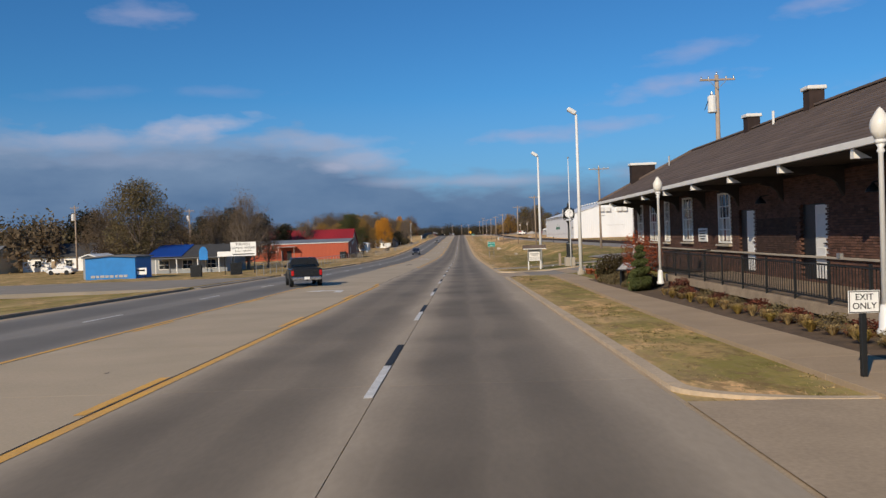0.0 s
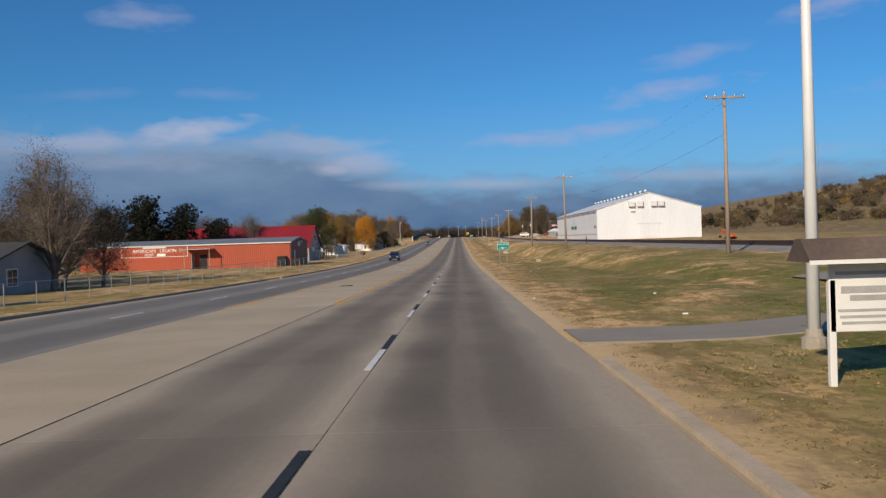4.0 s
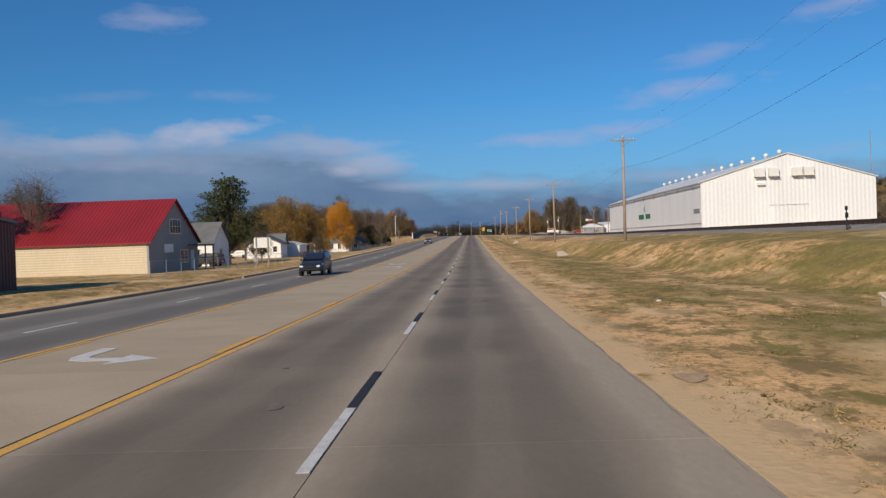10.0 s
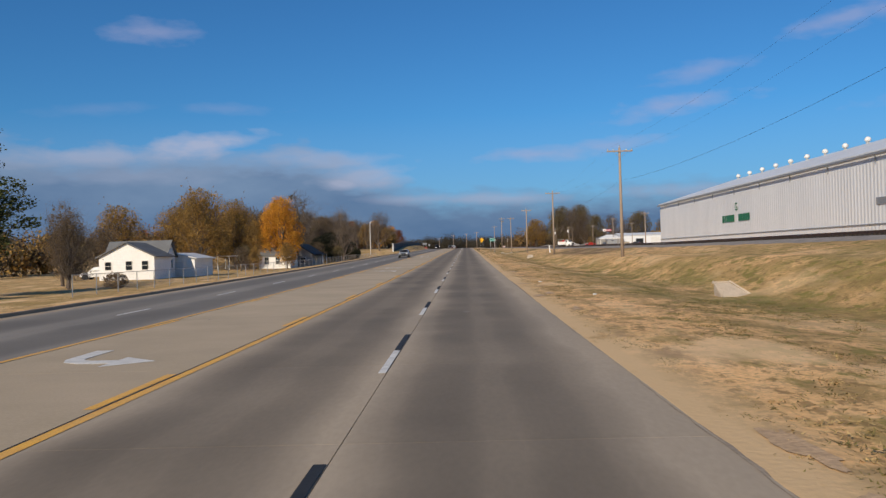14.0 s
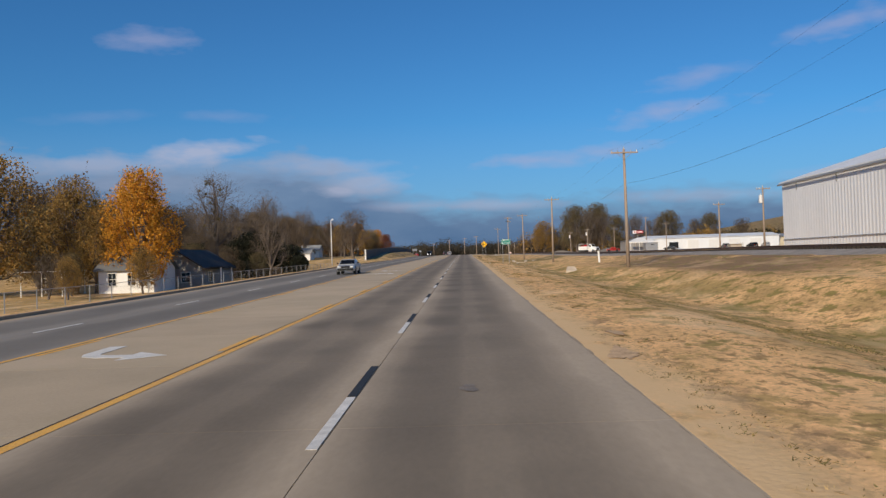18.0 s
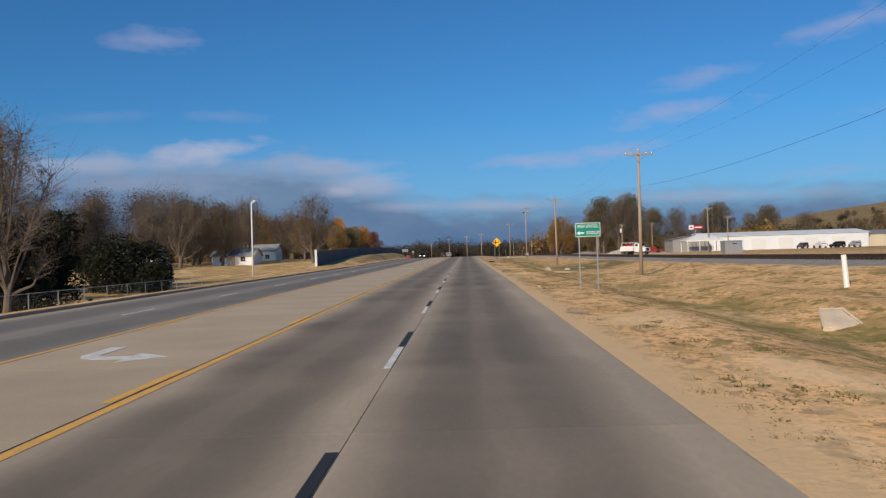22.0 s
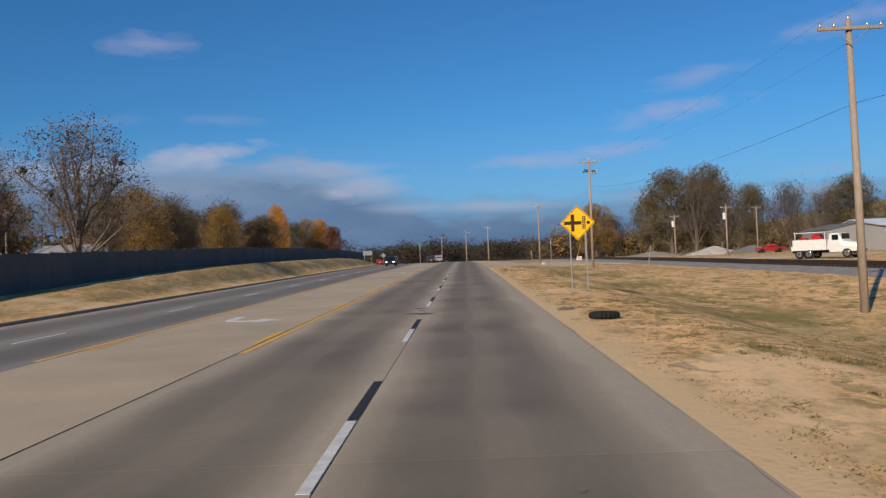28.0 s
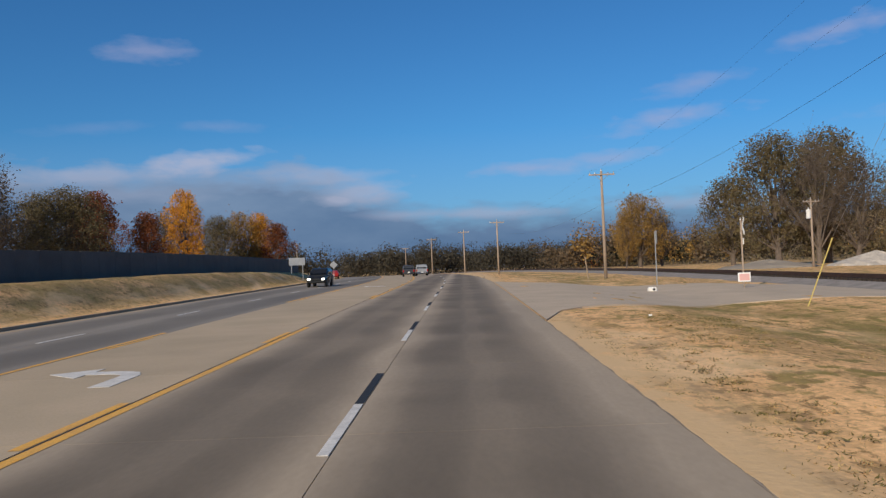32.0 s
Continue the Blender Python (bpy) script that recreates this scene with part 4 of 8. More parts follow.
# ---- trees ----
def leaf_mesh(name, pts, size, mat, rng, flat=0.6):
    """Small crossed leaf sprays, one quad each, at the given points."""
    n = len(pts)
    d = rng.normal(size=(n, 3))
    d[:, 2] *= flat
    d /= np.linalg.norm(d, axis=1)[:, None]
    e = np.cross(d, rng.normal(size=(n, 3)))
    e /= np.linalg.norm(e, axis=1)[:, None]
    s = size * rng.uniform(0.5, 1.3, (n, 1))
    q = np.stack([pts - d * s, pts + e * s * 0.55, pts + d * s, pts - e * s * 0.55], 1).reshape(-1, 3)
    me = bpy.data.meshes.new(name)
    me.from_pydata(q.tolist(), [], np.arange(4 * n).reshape(-1, 4).tolist())
    me.materials.append(M[mat])
    return me


def limb(vs, fs, p0, p1, r0, r1, seg=5):
    d = (p1 - p0)
    d = d / max(np.linalg.norm(d), 1e-6)
    a = np.cross(d, (0.3, 0.9, 0.2))
    a /= np.linalg.norm(a)
    b = np.cross(d, a)
    i = len(vs)
    for p, r in ((p0, r0), (p1, r1)):
        for k in range(seg):
            t = 2 * math.pi * k / seg
            vs.append(p + (a * math.cos(t) + b * math.sin(t)) * r)
    fs += [(i + k, i + (k + 1) % seg, i + seg + (k + 1) % seg, i + seg + k) for k in range(seg)]


def tree_meshes(seed, h, w, leaves, size, leaf_mat, bark="bark", twigs=300, bare=0.0, base=0.25, lobes=14, shape="round", balls=0):
    """Trunk with limbs and twigs, and a crown of leaf sprays round the limbs' ends. Returns the two meshes."""
    rng = np.random.default_rng(seed)
    vs, fs = [], []
    top = np.array([rng.normal(0, 0.03) * h, rng.normal(0, 0.03) * h, h * (0.9 if shape == "cone" else 0.72)])
    r0 = h * 0.024 + 0.05
    stem = [np.array([0, 0, -0.4])]
    for k in range(1, 6):
        stem.append(top * k / 5 + rng.normal(0, 0.012, 3) * h * (k < 5))
    for k in range(5):
        limb(vs, fs, stem[k], stem[k + 1], r0 * (1 - k * 0.17), r0 * (1 - (k + 1) * 0.17), 8)
    cents = []
    for i in range(lobes):
        u = (i + 0.5) / lobes
        if shape == "cone":
            z = base * h + (h - base * h) * u
            rad = w / 2 * (1 - u) * rng.uniform(0.35, 0.8)
            sz = max(w * 0.30 * (1.05 - u), w * 0.07)
        elif shape == "pine":
            z = base * h + (h * 0.96 - base * h) * u
            rad = w / 2 * (1.0 - 0.72 * u ** 1.3) * rng.uniform(0.35, 0.95) * (0.72 if u < 0.12 else 1.0)
            sz = w * rng.uniform(0.10, 0.165) * (1.1 - 0.35 * u)
        elif shape == "tall":
            z = base * h + (h * 0.93 - base * h) * u
            rad = w / 2 * math.sin(math.pi * (0.18 + 0.72 * u)) ** 0.8 * rng.uniform(0.2, 0.75)
            sz = w * rng.uniform(0.16, 0.27)
        else:
            z = base * h + (h * 0.9 - base * h) * u ** 0.8
            rad = w / 2 * math.sin(math.pi * (0.25 + 0.68 * u)) * rng.uniform(0.25, 0.85)
            sz = w * rng.uniform(0.13, 0.24)
        t = i * 2.399 + rng.uniform(-0.5, 0.5)
        cents.append((np.array([math.cos(t) * rad, math.sin(t) * rad, z]), sz))
    ends = []
    for c0, sz in cents:
        k = min(4, max(1, int(c0[2] / h * 4.2 - 0.6)))
        st = stem[k] * 0.8 + stem[k - 1] * 0.2
        mid = (st + c0) / 2 + rng.normal(0, 0.03, 3) * h
        limb(vs, fs, st, mid, r0 * 0.34, r0 * 0.2)
        limb(vs, fs, mid, c0, r0 * 0.2, r0 * 0.09)
        for j in range(max(2, twigs // lobes)):
            d = rng.normal(size=3)
            d[2] = abs(d[2]) * 0.8 + 0.1
            d /= np.linalg.norm(d)
            s0 = mid + (c0 - mid) * rng.uniform(0.2, 1)
            e0 = s0 + d * sz * (rng.uniform(0.6, 1.5) if leaves < 2000 else rng.uniform(0.4, 1.0))
            limb(vs, fs, s0, e0, r0 * 0.05, r0 * 0.015, 3)
            ends.append(e0)
            if j % 2 == 0:
                for _ in range(2):
                    e1 = e0 + (d + rng.normal(0, 0.6, 3)) * sz * 0.35
                    limb(vs, fs, s0 + (e0 - s0) * 0.6, e1, r0 * 0.025, r0 * 0.01, 3)
                    ends.append(e1)
    wood = bpy.data.meshes.new("trunk")
    wood.from_pydata([tuple(v) for v in vs], [], fs)
    wood.materials.append(M[bark])
    pts = []
    n1 = int(leaves * 0.6)
    wts = np.array([s ** 2 for _, s in cents])
    pick = rng.choice(len(cents), n1, p=wts / wts.sum())
    for i in pick:
        c0, sz = cents[i]
        d = rng.normal(size=3)
        d /= np.linalg.norm(d)
        pts.append(c0 + d * sz * rng.uniform(0.45, 1.0) ** 0.6 * np.array([1.25, 1.25, 0.5] if shape == "pine" else [1, 1, 0.8]) * rng.uniform(0.8, 1.15))
    for i in rng.choice(len(ends), leaves - n1):
        pts.append(ends[i] + rng.normal(0, 0.3, 3) * size * 2.2)
    for i in rng.choice(len(ends), balls):
        d = rng.normal(size=(130, 3))
        d /= np.linalg.norm(d, axis=1)[:, None]
        pts += list(ends[i] + d * rng.uniform(0.1, 1.0, (130, 1)) * rng.uniform(0.22, 0.42))
    return wood, leaf_mesh("crown", np.array(pts), size, leaf_mat, rng)


def tree(meshes, x, y, s=1.0, rz=0.0, label="", group="roadside trees", name="tree", z=None, sz=None):
    zz = float(ground_z(x, y)) if z is None else z
    t = thing(name, x, y, zz, rz, label, "tree", group)
    t.scale = (s, s, sz or s)
    for nm, me in zip(("trunk", "crown"), meshes):
        o = new(nm, me)
        o.parent = t
    return t


TR = {
    "orange": tree_meshes(1, 12, 7.5, 30000, 0.105, "leaf_orange", twigs=240, base=0.12, lobes=26, shape="tall"),
    "gold": tree_meshes(2, 12, 10, 24000, 0.105, "leaf_gold", twigs=420, base=0.15, lobes=22),
    "brown": tree_meshes(3, 12, 10, 13000, 0.095, "leaf_brown", twigs=800, base=0.15, lobes=20),
    "bare": tree_meshes(4, 13, 10, 5200, 0.07, "leaf_brown", "bark_pale", twigs=1500, base=0.22, lobes=18),
    "pine": tree_meshes(5, 13, 9.5, 30000, 0.105, "leaf_green", twigs=420, base=0.27, lobes=46, shape="pine"),
    "cedar": tree_meshes(6, 9, 6.5, 18000, 0.13, "leaf_cedar", twigs=120, base=0.05, lobes=22, shape="tall"),
    "olive": tree_meshes(7, 12, 10, 24000, 0.105, "leaf_olive", twigs=500, base=0.12, lobes=24),
    "red": tree_meshes(8, 10, 8, 19000, 0.105, "leaf_red", twigs=300, base=0.10, lobes=20),
    "dark_bare": tree_meshes(14, 14, 10, 700, 0.07, "leaf_olive", "bark", twigs=620, base=0.35, lobes=13, balls=16),
    "sycamore": tree_meshes(9, 14, 12, 6500, 0.10, "leaf_brown", "bark_pale", twigs=900, base=0.28, lobes=18, balls=5),
}
TL = {"orange": "tall tree in bright orange autumn leaf", "gold": "broad tree with golden brown autumn leaves", "brown": "half-bare tree with dull brown leaves",
      "bare": "bare winter tree with pale bark and fine twigs", "pine": "tall dark green pine with layered boughs", "cedar": "dense blackish green cedar",
      "dark_bare": "bare dark-limbed tree with a few clinging clumps", "olive": "broad olive green tree turning brown", "red": "tree with rust red autumn leaves", "sycamore": "nearly bare sycamore with pale trunk and few leaves"}


def plant(kind, x, y, h, rz=0.0, wide=1.0, z=None):
    base_h = {"orange": 12, "gold": 12, "brown": 12, "bare": 13, "pine": 13, "cedar": 9, "olive": 12, "red": 10, "sycamore": 14, "dark_bare": 14}[kind]
    s = h / base_h
    return tree(TR[kind], x, y, s * wide, rz, TL[kind], z=z, sz=s)


def far_woods(name, mat, spots, seed, size=1.1, per=90, label=""):
    """Distant woods: many ragged crowns of leaf sprays in one mesh. spots: x, y, height, width."""
    rng = np.random.default_rng(seed)
    pts, thick = [], []
    for x, y, h, w in spots:
        z = float(ground_z(x, y)) - 0.5
        for _ in range(5):
            c0 = np.array([x + rng.normal(0, w * 0.25), y + rng.normal(0, w * 0.25), z + h * rng.uniform(0.25, 0.75)])
            d = rng.normal(size=(per // 5, 3))
            d /= np.linalg.norm(d, axis=1)[:, None]
            pts.append(c0 + d * np.array([w * 0.36, w * 0.36, h * 0.33]) * rng.uniform(0.3, 1.0, (per // 5, 1)))
        for _ in range(3):
            c0 = np.array([x + rng.normal(0, w * 0.22), y + rng.normal(0, w * 0.22), z + h * rng.uniform(0.25, 0.62)])
            d = rng.normal(size=(60, 3))
            d /= np.linalg.norm(d, axis=1)[:, None]
            thick.append(c0 + d * np.array([w * 0.27, w * 0.27, h * 0.25]) * rng.uniform(0.3, 1.0, (60, 1)))
        nlow = per // 5
        pts.append(np.stack([x + rng.normal(0, w * 0.4, nlow), y + rng.normal(0, w * 0.4, nlow), z + h * rng.uniform(0.0, 0.4, nlow)], 1))
    woods = tagged(new(name, leaf_mesh(name, np.concatenate(pts), size, mat, rng, 0.9)), label=label, category="woods", kind="stuff")
    inner = new("boughs", leaf_mesh("boughs", np.concatenate(thick), size * 1.9, mat, rng, 0.9))
    inner.parent = woods
    return woods

# ---- white ribbed-metal warehouse beyond the railway ----
wh = gable_block("warehouse", 40.3, 70.3, 293, 386, -0.4, 8.3, 12.8, "y", ("white_sheet_y", "white_sheet_x", "white_roof"), "huge white ribbed-metal warehouse with ridge vents", over=0.3)
for i in range(14):
    v = part("ridge_vent", lathe(bmesh.new(), [(0.22, 13.2), (0.22, 13.6), (0.42, 13.65), (0.45, 14.0), (0.2, 14.25)], 10, 0, -43 + i * 6.6), "white_metal", wh, smooth=True)
part("eave_gutter", B(-15.45, 0, 8.45, 0.22, 93.4, 0.2, 0.02), "galv", wh)
for i in range(9):
    part("downspout", B(-15.08, -42 + i * 10.5, 8.0, 0.1, 0.1, 0.9), "galv", wh)
part("base_rail", B(-15.06, 0, 1.6, 0.08, 93, 0.12), "galv", wh)
for dx in (-5.0, -2.6, 1.4, 3.4):
    bx = part("fan_hood", B(dx, -46.95, 10.0, 1.7, 0.9, 1.5, 0.06), "white_metal", wh, "boxy white ventilation hood")
    part("hood_lip", B(dx, -47.45, 9.35, 1.8, 0.12, 0.16), "white_metal", bx)
part("duct_head", B(-4.7, -46.75, 8.0, 1.3, 0.5, 0.4, 0.03), "white_metal", wh)
for dx in (-1.45, 1.45):
    part("sliding_door", B(dx, -46.56, 2.3, 2.8, 0.1, 3.8, 0.02), "white_sheet_x", wh)
part("door_track", B(0, -46.62, 4.4, 6.8, 0.10, 0.12), "white_metal", wh)
part("louvre", B(-15.06, -43.9, 3.85, 0.14, 3.8, 0.7, 0.02), "galv", wh)
letters("painted_letter", "G", 1.7, "green_letter", wh, pose(-15.09, -0.8, 5.6, 90, 0, -90), 0.03, label="green painted letter")
for i, ww in enumerate((0.9, 0.5, 0.8, 0.8, 0.9, 0.8)):
    part("painted_bar", B(-15.09, 5.3 - i * 0.95, 4.0, 0.03, ww, 1.05), "green_letter", wh)
for i, ww in enumerate((0.9, 0.8, 0.8, 0.8, 0.8)):
    part("painted_bar", B(-15.09, -2.2 - i * 0.95, 4.0, 0.03, ww, 1.05), "green_letter", wh)

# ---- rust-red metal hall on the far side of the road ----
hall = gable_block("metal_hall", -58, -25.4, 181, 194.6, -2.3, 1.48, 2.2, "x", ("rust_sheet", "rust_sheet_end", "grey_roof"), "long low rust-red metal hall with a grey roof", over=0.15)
part("eave_trim", B(0, -6.98, 3.78, 32.8, 0.1, 0.14), "white_metal", hall)
part("porch_roof", B(2.5, -8.0, 3.15, 4.2, 2.2, 0.12, 0.02, 0), "galv", hall, "small tin porch roof")
for dx in (0.6, 4.4):
    part("porch_post", B(dx, -8.9, 1.4, 0.1, 0.1, 3.4), "wood_pole", hall)
part("porch_wall", B(1.5, -7.6, 1.2, 0.1, 1.4, 2.4), "grey_siding", hall)
part("door", B(2.9, -6.83, 1.2, 1.0, 0.06, 2.2, 0.01), "dark_metal", hall)
sg = part("wall_sign", B(-4.6, -6.84, 3.0, 10.2, 0.05, 1.75, 0.01), "rust_sheet", hall, "long painted name board on the wall")
for dx, dz, sx, sz in ((0, 0.86, 10.2, 0.07), (0, -0.86, 10.2, 0.07), (5.06, 0, 0.07, 1.7), (-5.06, 0, 0.07, 1.7)):
    part("border", B(-4.6 + dx, -6.875, 3.0 + dz, sx, 0.02, sz), "white_sign", sg)
for s_, zz, sz in (("AMERICAN   LEGION", 3.05, 0.72), ("POST", 2.45, 0.6)):
    letters("lettering", s_, sz, "white_sign", sg, pose(-4.6 - (0.8 if s_ == "POST" else 0), -6.89, zz, 90, 0, 0), 0.015)
part("number_bar", B(-3.6, -6.88, 2.45, 1.3, 0.02, 0.42), "white_sign", sg)
part("lettering_bar", B(-4.6, -6.88, 3.6, 3.6, 0.02, 0.26), "white_sign", sg)
part("emblem", T((-0.6, -6.86, 3.1), (-0.6, -6.89, 3.1), 0.32, 0.32, 16), "wood_light", sg)
part("end_door", B(16.33, -4.2, 1.9, 0.05, 0.55, 1.3, 0.01), "white_paint", hall)
part("wall_panel", B(16.33, -0.6, 3.55, 0.06, 1.9, 0.75, 0.01), "galv", hall, "pale blank notice panel")
part("flood_lamp", B(16.45, 0.9, 3.9, 0.25, 0.35, 0.35, 0.04), "white_metal", hall)
part("annex", B(15.0, -7.35, 0.75, 1.25, 1.05, 1.9, 0.02), "dark_metal", hall, "dark lean-to shed against the wall")

# ---- red-roofed cream building ----
rr = gable_block("red_roofed_building", -62, -31.4, 228.3, 242.5, -2.5, 0.6, 5.0, "x", ("cream", "grey_siding", "red_roof"), "cream building with a steep bright red metal roof", over=0.35)
window(rr, "x+", 0.1, 4.7, 3.0, 1.4, 15.3, (4, 2))
window(rr, "x+", 2.6, 1.5, 2.2, 1.3, 15.3, (2, 2))
window(rr, "x+", -1.9, 2.4, 2.4, 0.7, 15.3, (1, 1), "white_paint", "white_sign")
part("door", B(15.33, 5.2, 1.1, 0.05, 1.0, 2.1, 0.01), "white_paint", rr)
part("porch_roof", B(16.3, 5.4, 2.7, 2.0, 3.2, 0.12), "grey_shingle", rr)
for dy in (4.0, 6.8):
    part("porch_post", B(17.2, dy, 1.2, 0.12, 0.12, 3.0), "dark_metal", rr)

# ---- poles, lights and signs along the road ----
POLES = [(16.5, 181.4, 11.1), (16.3, 236.3, 11.0), (15.1, 296.2, 10.6), (15.3, 358.8, 11.0), (15.4, 423.2, 11.1), (15.1, 486.7, 11.2), (14.8, 550.2, 12.6), (13.8, 605.6, 10.4)]
pole_tops = []
for i, (x, y, h) in enumerate(POLES):
    z = float(ground_z(x, y))
    up = utility_pole(x, y, z, h, arm=2.5, transformer=False, lean=(-0.12, 0.1, 0.0, -0.05, 0.08, -0.1, 0.05, 0)[i])
    pole_tops.append((x, y, z + h))
    if i == 6:
        # crossed lower arms with fuse cutouts
        for rz, dz in ((40, 1.25), (-35, 1.4)):
            part("lower_arm", B(0, 0.1, h - dz, 1.6, 0.1, 0.12, 0.01, rz), "dark_metal", up)
        for k in range(5):
            part("fuse_cutout", lathe(bmesh.new(), [(0.04, h - 1.75), (0.09, h - 1.65), (0.05, h - 1.5), (0.09, h - 1.35), (0.03, h - 1.2)], 8, 0.25 + 0.18 * k, 0.25 * (k % 2) - 0.1), "galv", up)
tops = [(20.0, 118, 11.5)] + pole_tops + [(8.5, 668, 12.0)]
for a, b in zip(tops, tops[1:]):
    for s in (-1.3, 1.3):
        wire((a[0] + s, a[1], a[2] - 0.1), (b[0] + s, b[1], b[2] - 0.1), 0.9, 0.004)
    wire((a[0], a[1], a[2] - 3.2), (b[0], b[1], b[2] - 3.2), 0.9, 0.008)
utility_pole(20.0, 118, float(ground_z(20, 118)), 11.8, arm=2.9)
utility_pole(17.75, 56.5, -0.7, 13.2, arm=2.4, transformer=True, thin=1.2, label="tall utility pole with transformer behind the depot")

street_light(7.45, 52.5, -0.5, 10.2, 0)
street_light(6.95, 73.6, -0.95, 10.0, 0)
street_light(-28.4, 457.5, float(ground_z(-28.4, 457.5)), 9.8, 180)

s, fc = two_post_sign(5.6, 157.7, -2.35, 1.42, 0.93, 2.0, "green_sign", "green street-name sign on two steel posts beside the road")
text_on(fc, "POPLAR ST.", 0, 2.68, 0.27)
text_on(fc, "1000 FT", 0, 2.24, 0.26)
s, fc = two_post_sign(5.55, 388.4, -0.66, 1.18, 0.66, 2.48, "green_sign", "green guide sign pointing to the stadium on two posts", posts=0.7)
for word, cx, zz, wide, tall in (("HIGH SCHOOL", 0.0, 2.965, 1.0, 0.215), ("STADIUM", 0.235, 2.66, 0.62, 0.215)):
    o = text_on(fc, word, cx, zz, tall)
    o.matrix_basis = pose(cx, -0.026, zz, 90, 0, 0) @ Matrix.Diagonal((wide / (len(word) * tall * 0.63), 1, 1, 1))
part("arrow", prism(bmesh.new(), [(-0.51, 2.66), (-0.38, 2.765), (-0.38, 2.69), (-0.17, 2.69), (-0.17, 2.63), (-0.38, 2.63), (-0.38, 2.555)], "y", -0.03, -0.024), "white_sign", fc)

# ---- the brick depot ----
dep = thing("depot", 14, 22, 0.0, 0, "long low dark brick railway depot with wide white-trimmed eaves", "building")
part("core_wall", B(0, 0.35, 1.8, 5.96, 60.5, 4.3), "mortar", dep)
part("plinth", B(0, 30.62, -0.1, 6.24, 0.3, 1.0, 0.02), "white_paint", dep, "white painted plinth")
bm = bmesh.new()
ex0, ex1, ey0, ey1, ze, zr = -5.0, 5.0, -32.6, 32.4, 3.95, 6.7
a = [bm.verts.new(v) for v in ((ex0, ey0, ze), (ex1, ey0, ze), (ex1, ey1, ze), (ex0, ey1, ze), (0, ey0 + 5, zr), (0, ey1 - 5, zr))]
for f in ((0, 3, 5, 4), (1, 4, 5, 2), (2, 5, 3), (0, 4, 1)):
    bm.faces.new([a[i] for i in f])
bmesh.ops.recalc_face_normals(bm, faces=bm.faces)
for f in bm.faces:
    if f.normal.z < 0:
        f.normal_flip()
roof = part("roof", bm, "shingle", dep)
# shingle courses on the road side and the far hip
for k in range(20):
    t0, t1 = k / 20, (k + 1.06) / 20
    for side in (0, 1):
        if side == 0:
            p = [(ex0 + 5 * t0, ey0 + 5 * t0), (ex0 + 5 * t0, ey1 - 5 * t0), (ex0 + 5 * t1, ey1 - 5 * t1), (ex0 + 5 * t1, ey0 + 5 * t1)]
        else:
            p = [(ex0 + 5 * t0, ey1 - 5 * t0), (ex1 - 5 * t0, ey1 - 5 * t0), (ex1 - 5 * t1, ey1 - 5 * t1), (ex0 + 5 * t1, ey1 - 5 * t1)]
        z0, z1 = ze + (zr - ze) * t0, ze + (zr - ze) * t1
        vs = [(p[0][0], p[0][1], z0 + 0.035), (p[1][0], p[1][1], z0 + 0.035), (p[2][0], p[2][1], z1 + 0.012), (p[3][0], p[3][1], z1 + 0.012), (p[0][0], p[0][1], z0 + 0.005), (p[1][0], p[1][1], z0 + 0.005)]
        raw("shingle_course", vs, [(0, 1, 2, 3), (4, 5, 1, 0)], "shingle", roof)
for t0 in (-1, 1):
    part("hip_cap", T((ex0 if t0 < 0 else ex1, ey1, ze + 0.05), (0, ey1 - 5, zr + 0.05), 0.09, 0.09, 6), "shingle", roof)
part("ridge_cap", B(0, -0.1, zr + 0.04, 0.3, 55, 0.1, 0.02), "shingle", roof)
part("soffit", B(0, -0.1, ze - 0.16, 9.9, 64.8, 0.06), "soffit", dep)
for sx in (-1, 1):
    part("fascia", B(sx * 5.0, -0.1, ze - 0.07, 0.08, 65.1, 0.17, 0.01), "white_paint", dep)
for sy in (ey0, ey1):
    part("fascia", B(0, sy, ze - 0.07, 10.0, 0.08, 0.17, 0.01), "white_paint", dep)
for k in range(14):
    y = 23.75 + 4.45 * (k - 7) - 22
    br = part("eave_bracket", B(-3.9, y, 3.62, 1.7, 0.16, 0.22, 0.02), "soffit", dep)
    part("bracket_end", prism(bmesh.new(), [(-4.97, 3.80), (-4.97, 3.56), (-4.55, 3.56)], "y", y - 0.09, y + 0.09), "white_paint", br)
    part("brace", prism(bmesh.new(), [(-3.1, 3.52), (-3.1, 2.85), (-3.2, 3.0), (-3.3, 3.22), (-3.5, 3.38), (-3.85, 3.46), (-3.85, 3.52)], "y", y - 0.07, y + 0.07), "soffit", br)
for cx, cy, w, d, zt in ((0, 10.7, 0.6, 0.6, 7.36), (0, 17.6, 0.6, 0.6, 7.28), (-2.45, 30.4, 1.5, 0.7, 6.15)):
    ch = part("chimney", B(cx, cy, (zt + 4.5) / 2, w, d, zt - 4.5, 0.01), "brick_dark", dep)
    part("cap", B(cx, cy, zt + 0.07, w + 0.16, d + 0.16, 0.16, 0.03), "white_paint", ch)
part("vent_pipe", T((-0.5, 13.6, 6.2), (-0.5, 13.6, 7.0), 0.05, 0.06, 8), "white_metal", dep)
part("vent_pipe", T((-1.6, 27, 5.6), (-1.6, 27, 6.4), 0.05, 0.05, 8), "galv", dep)

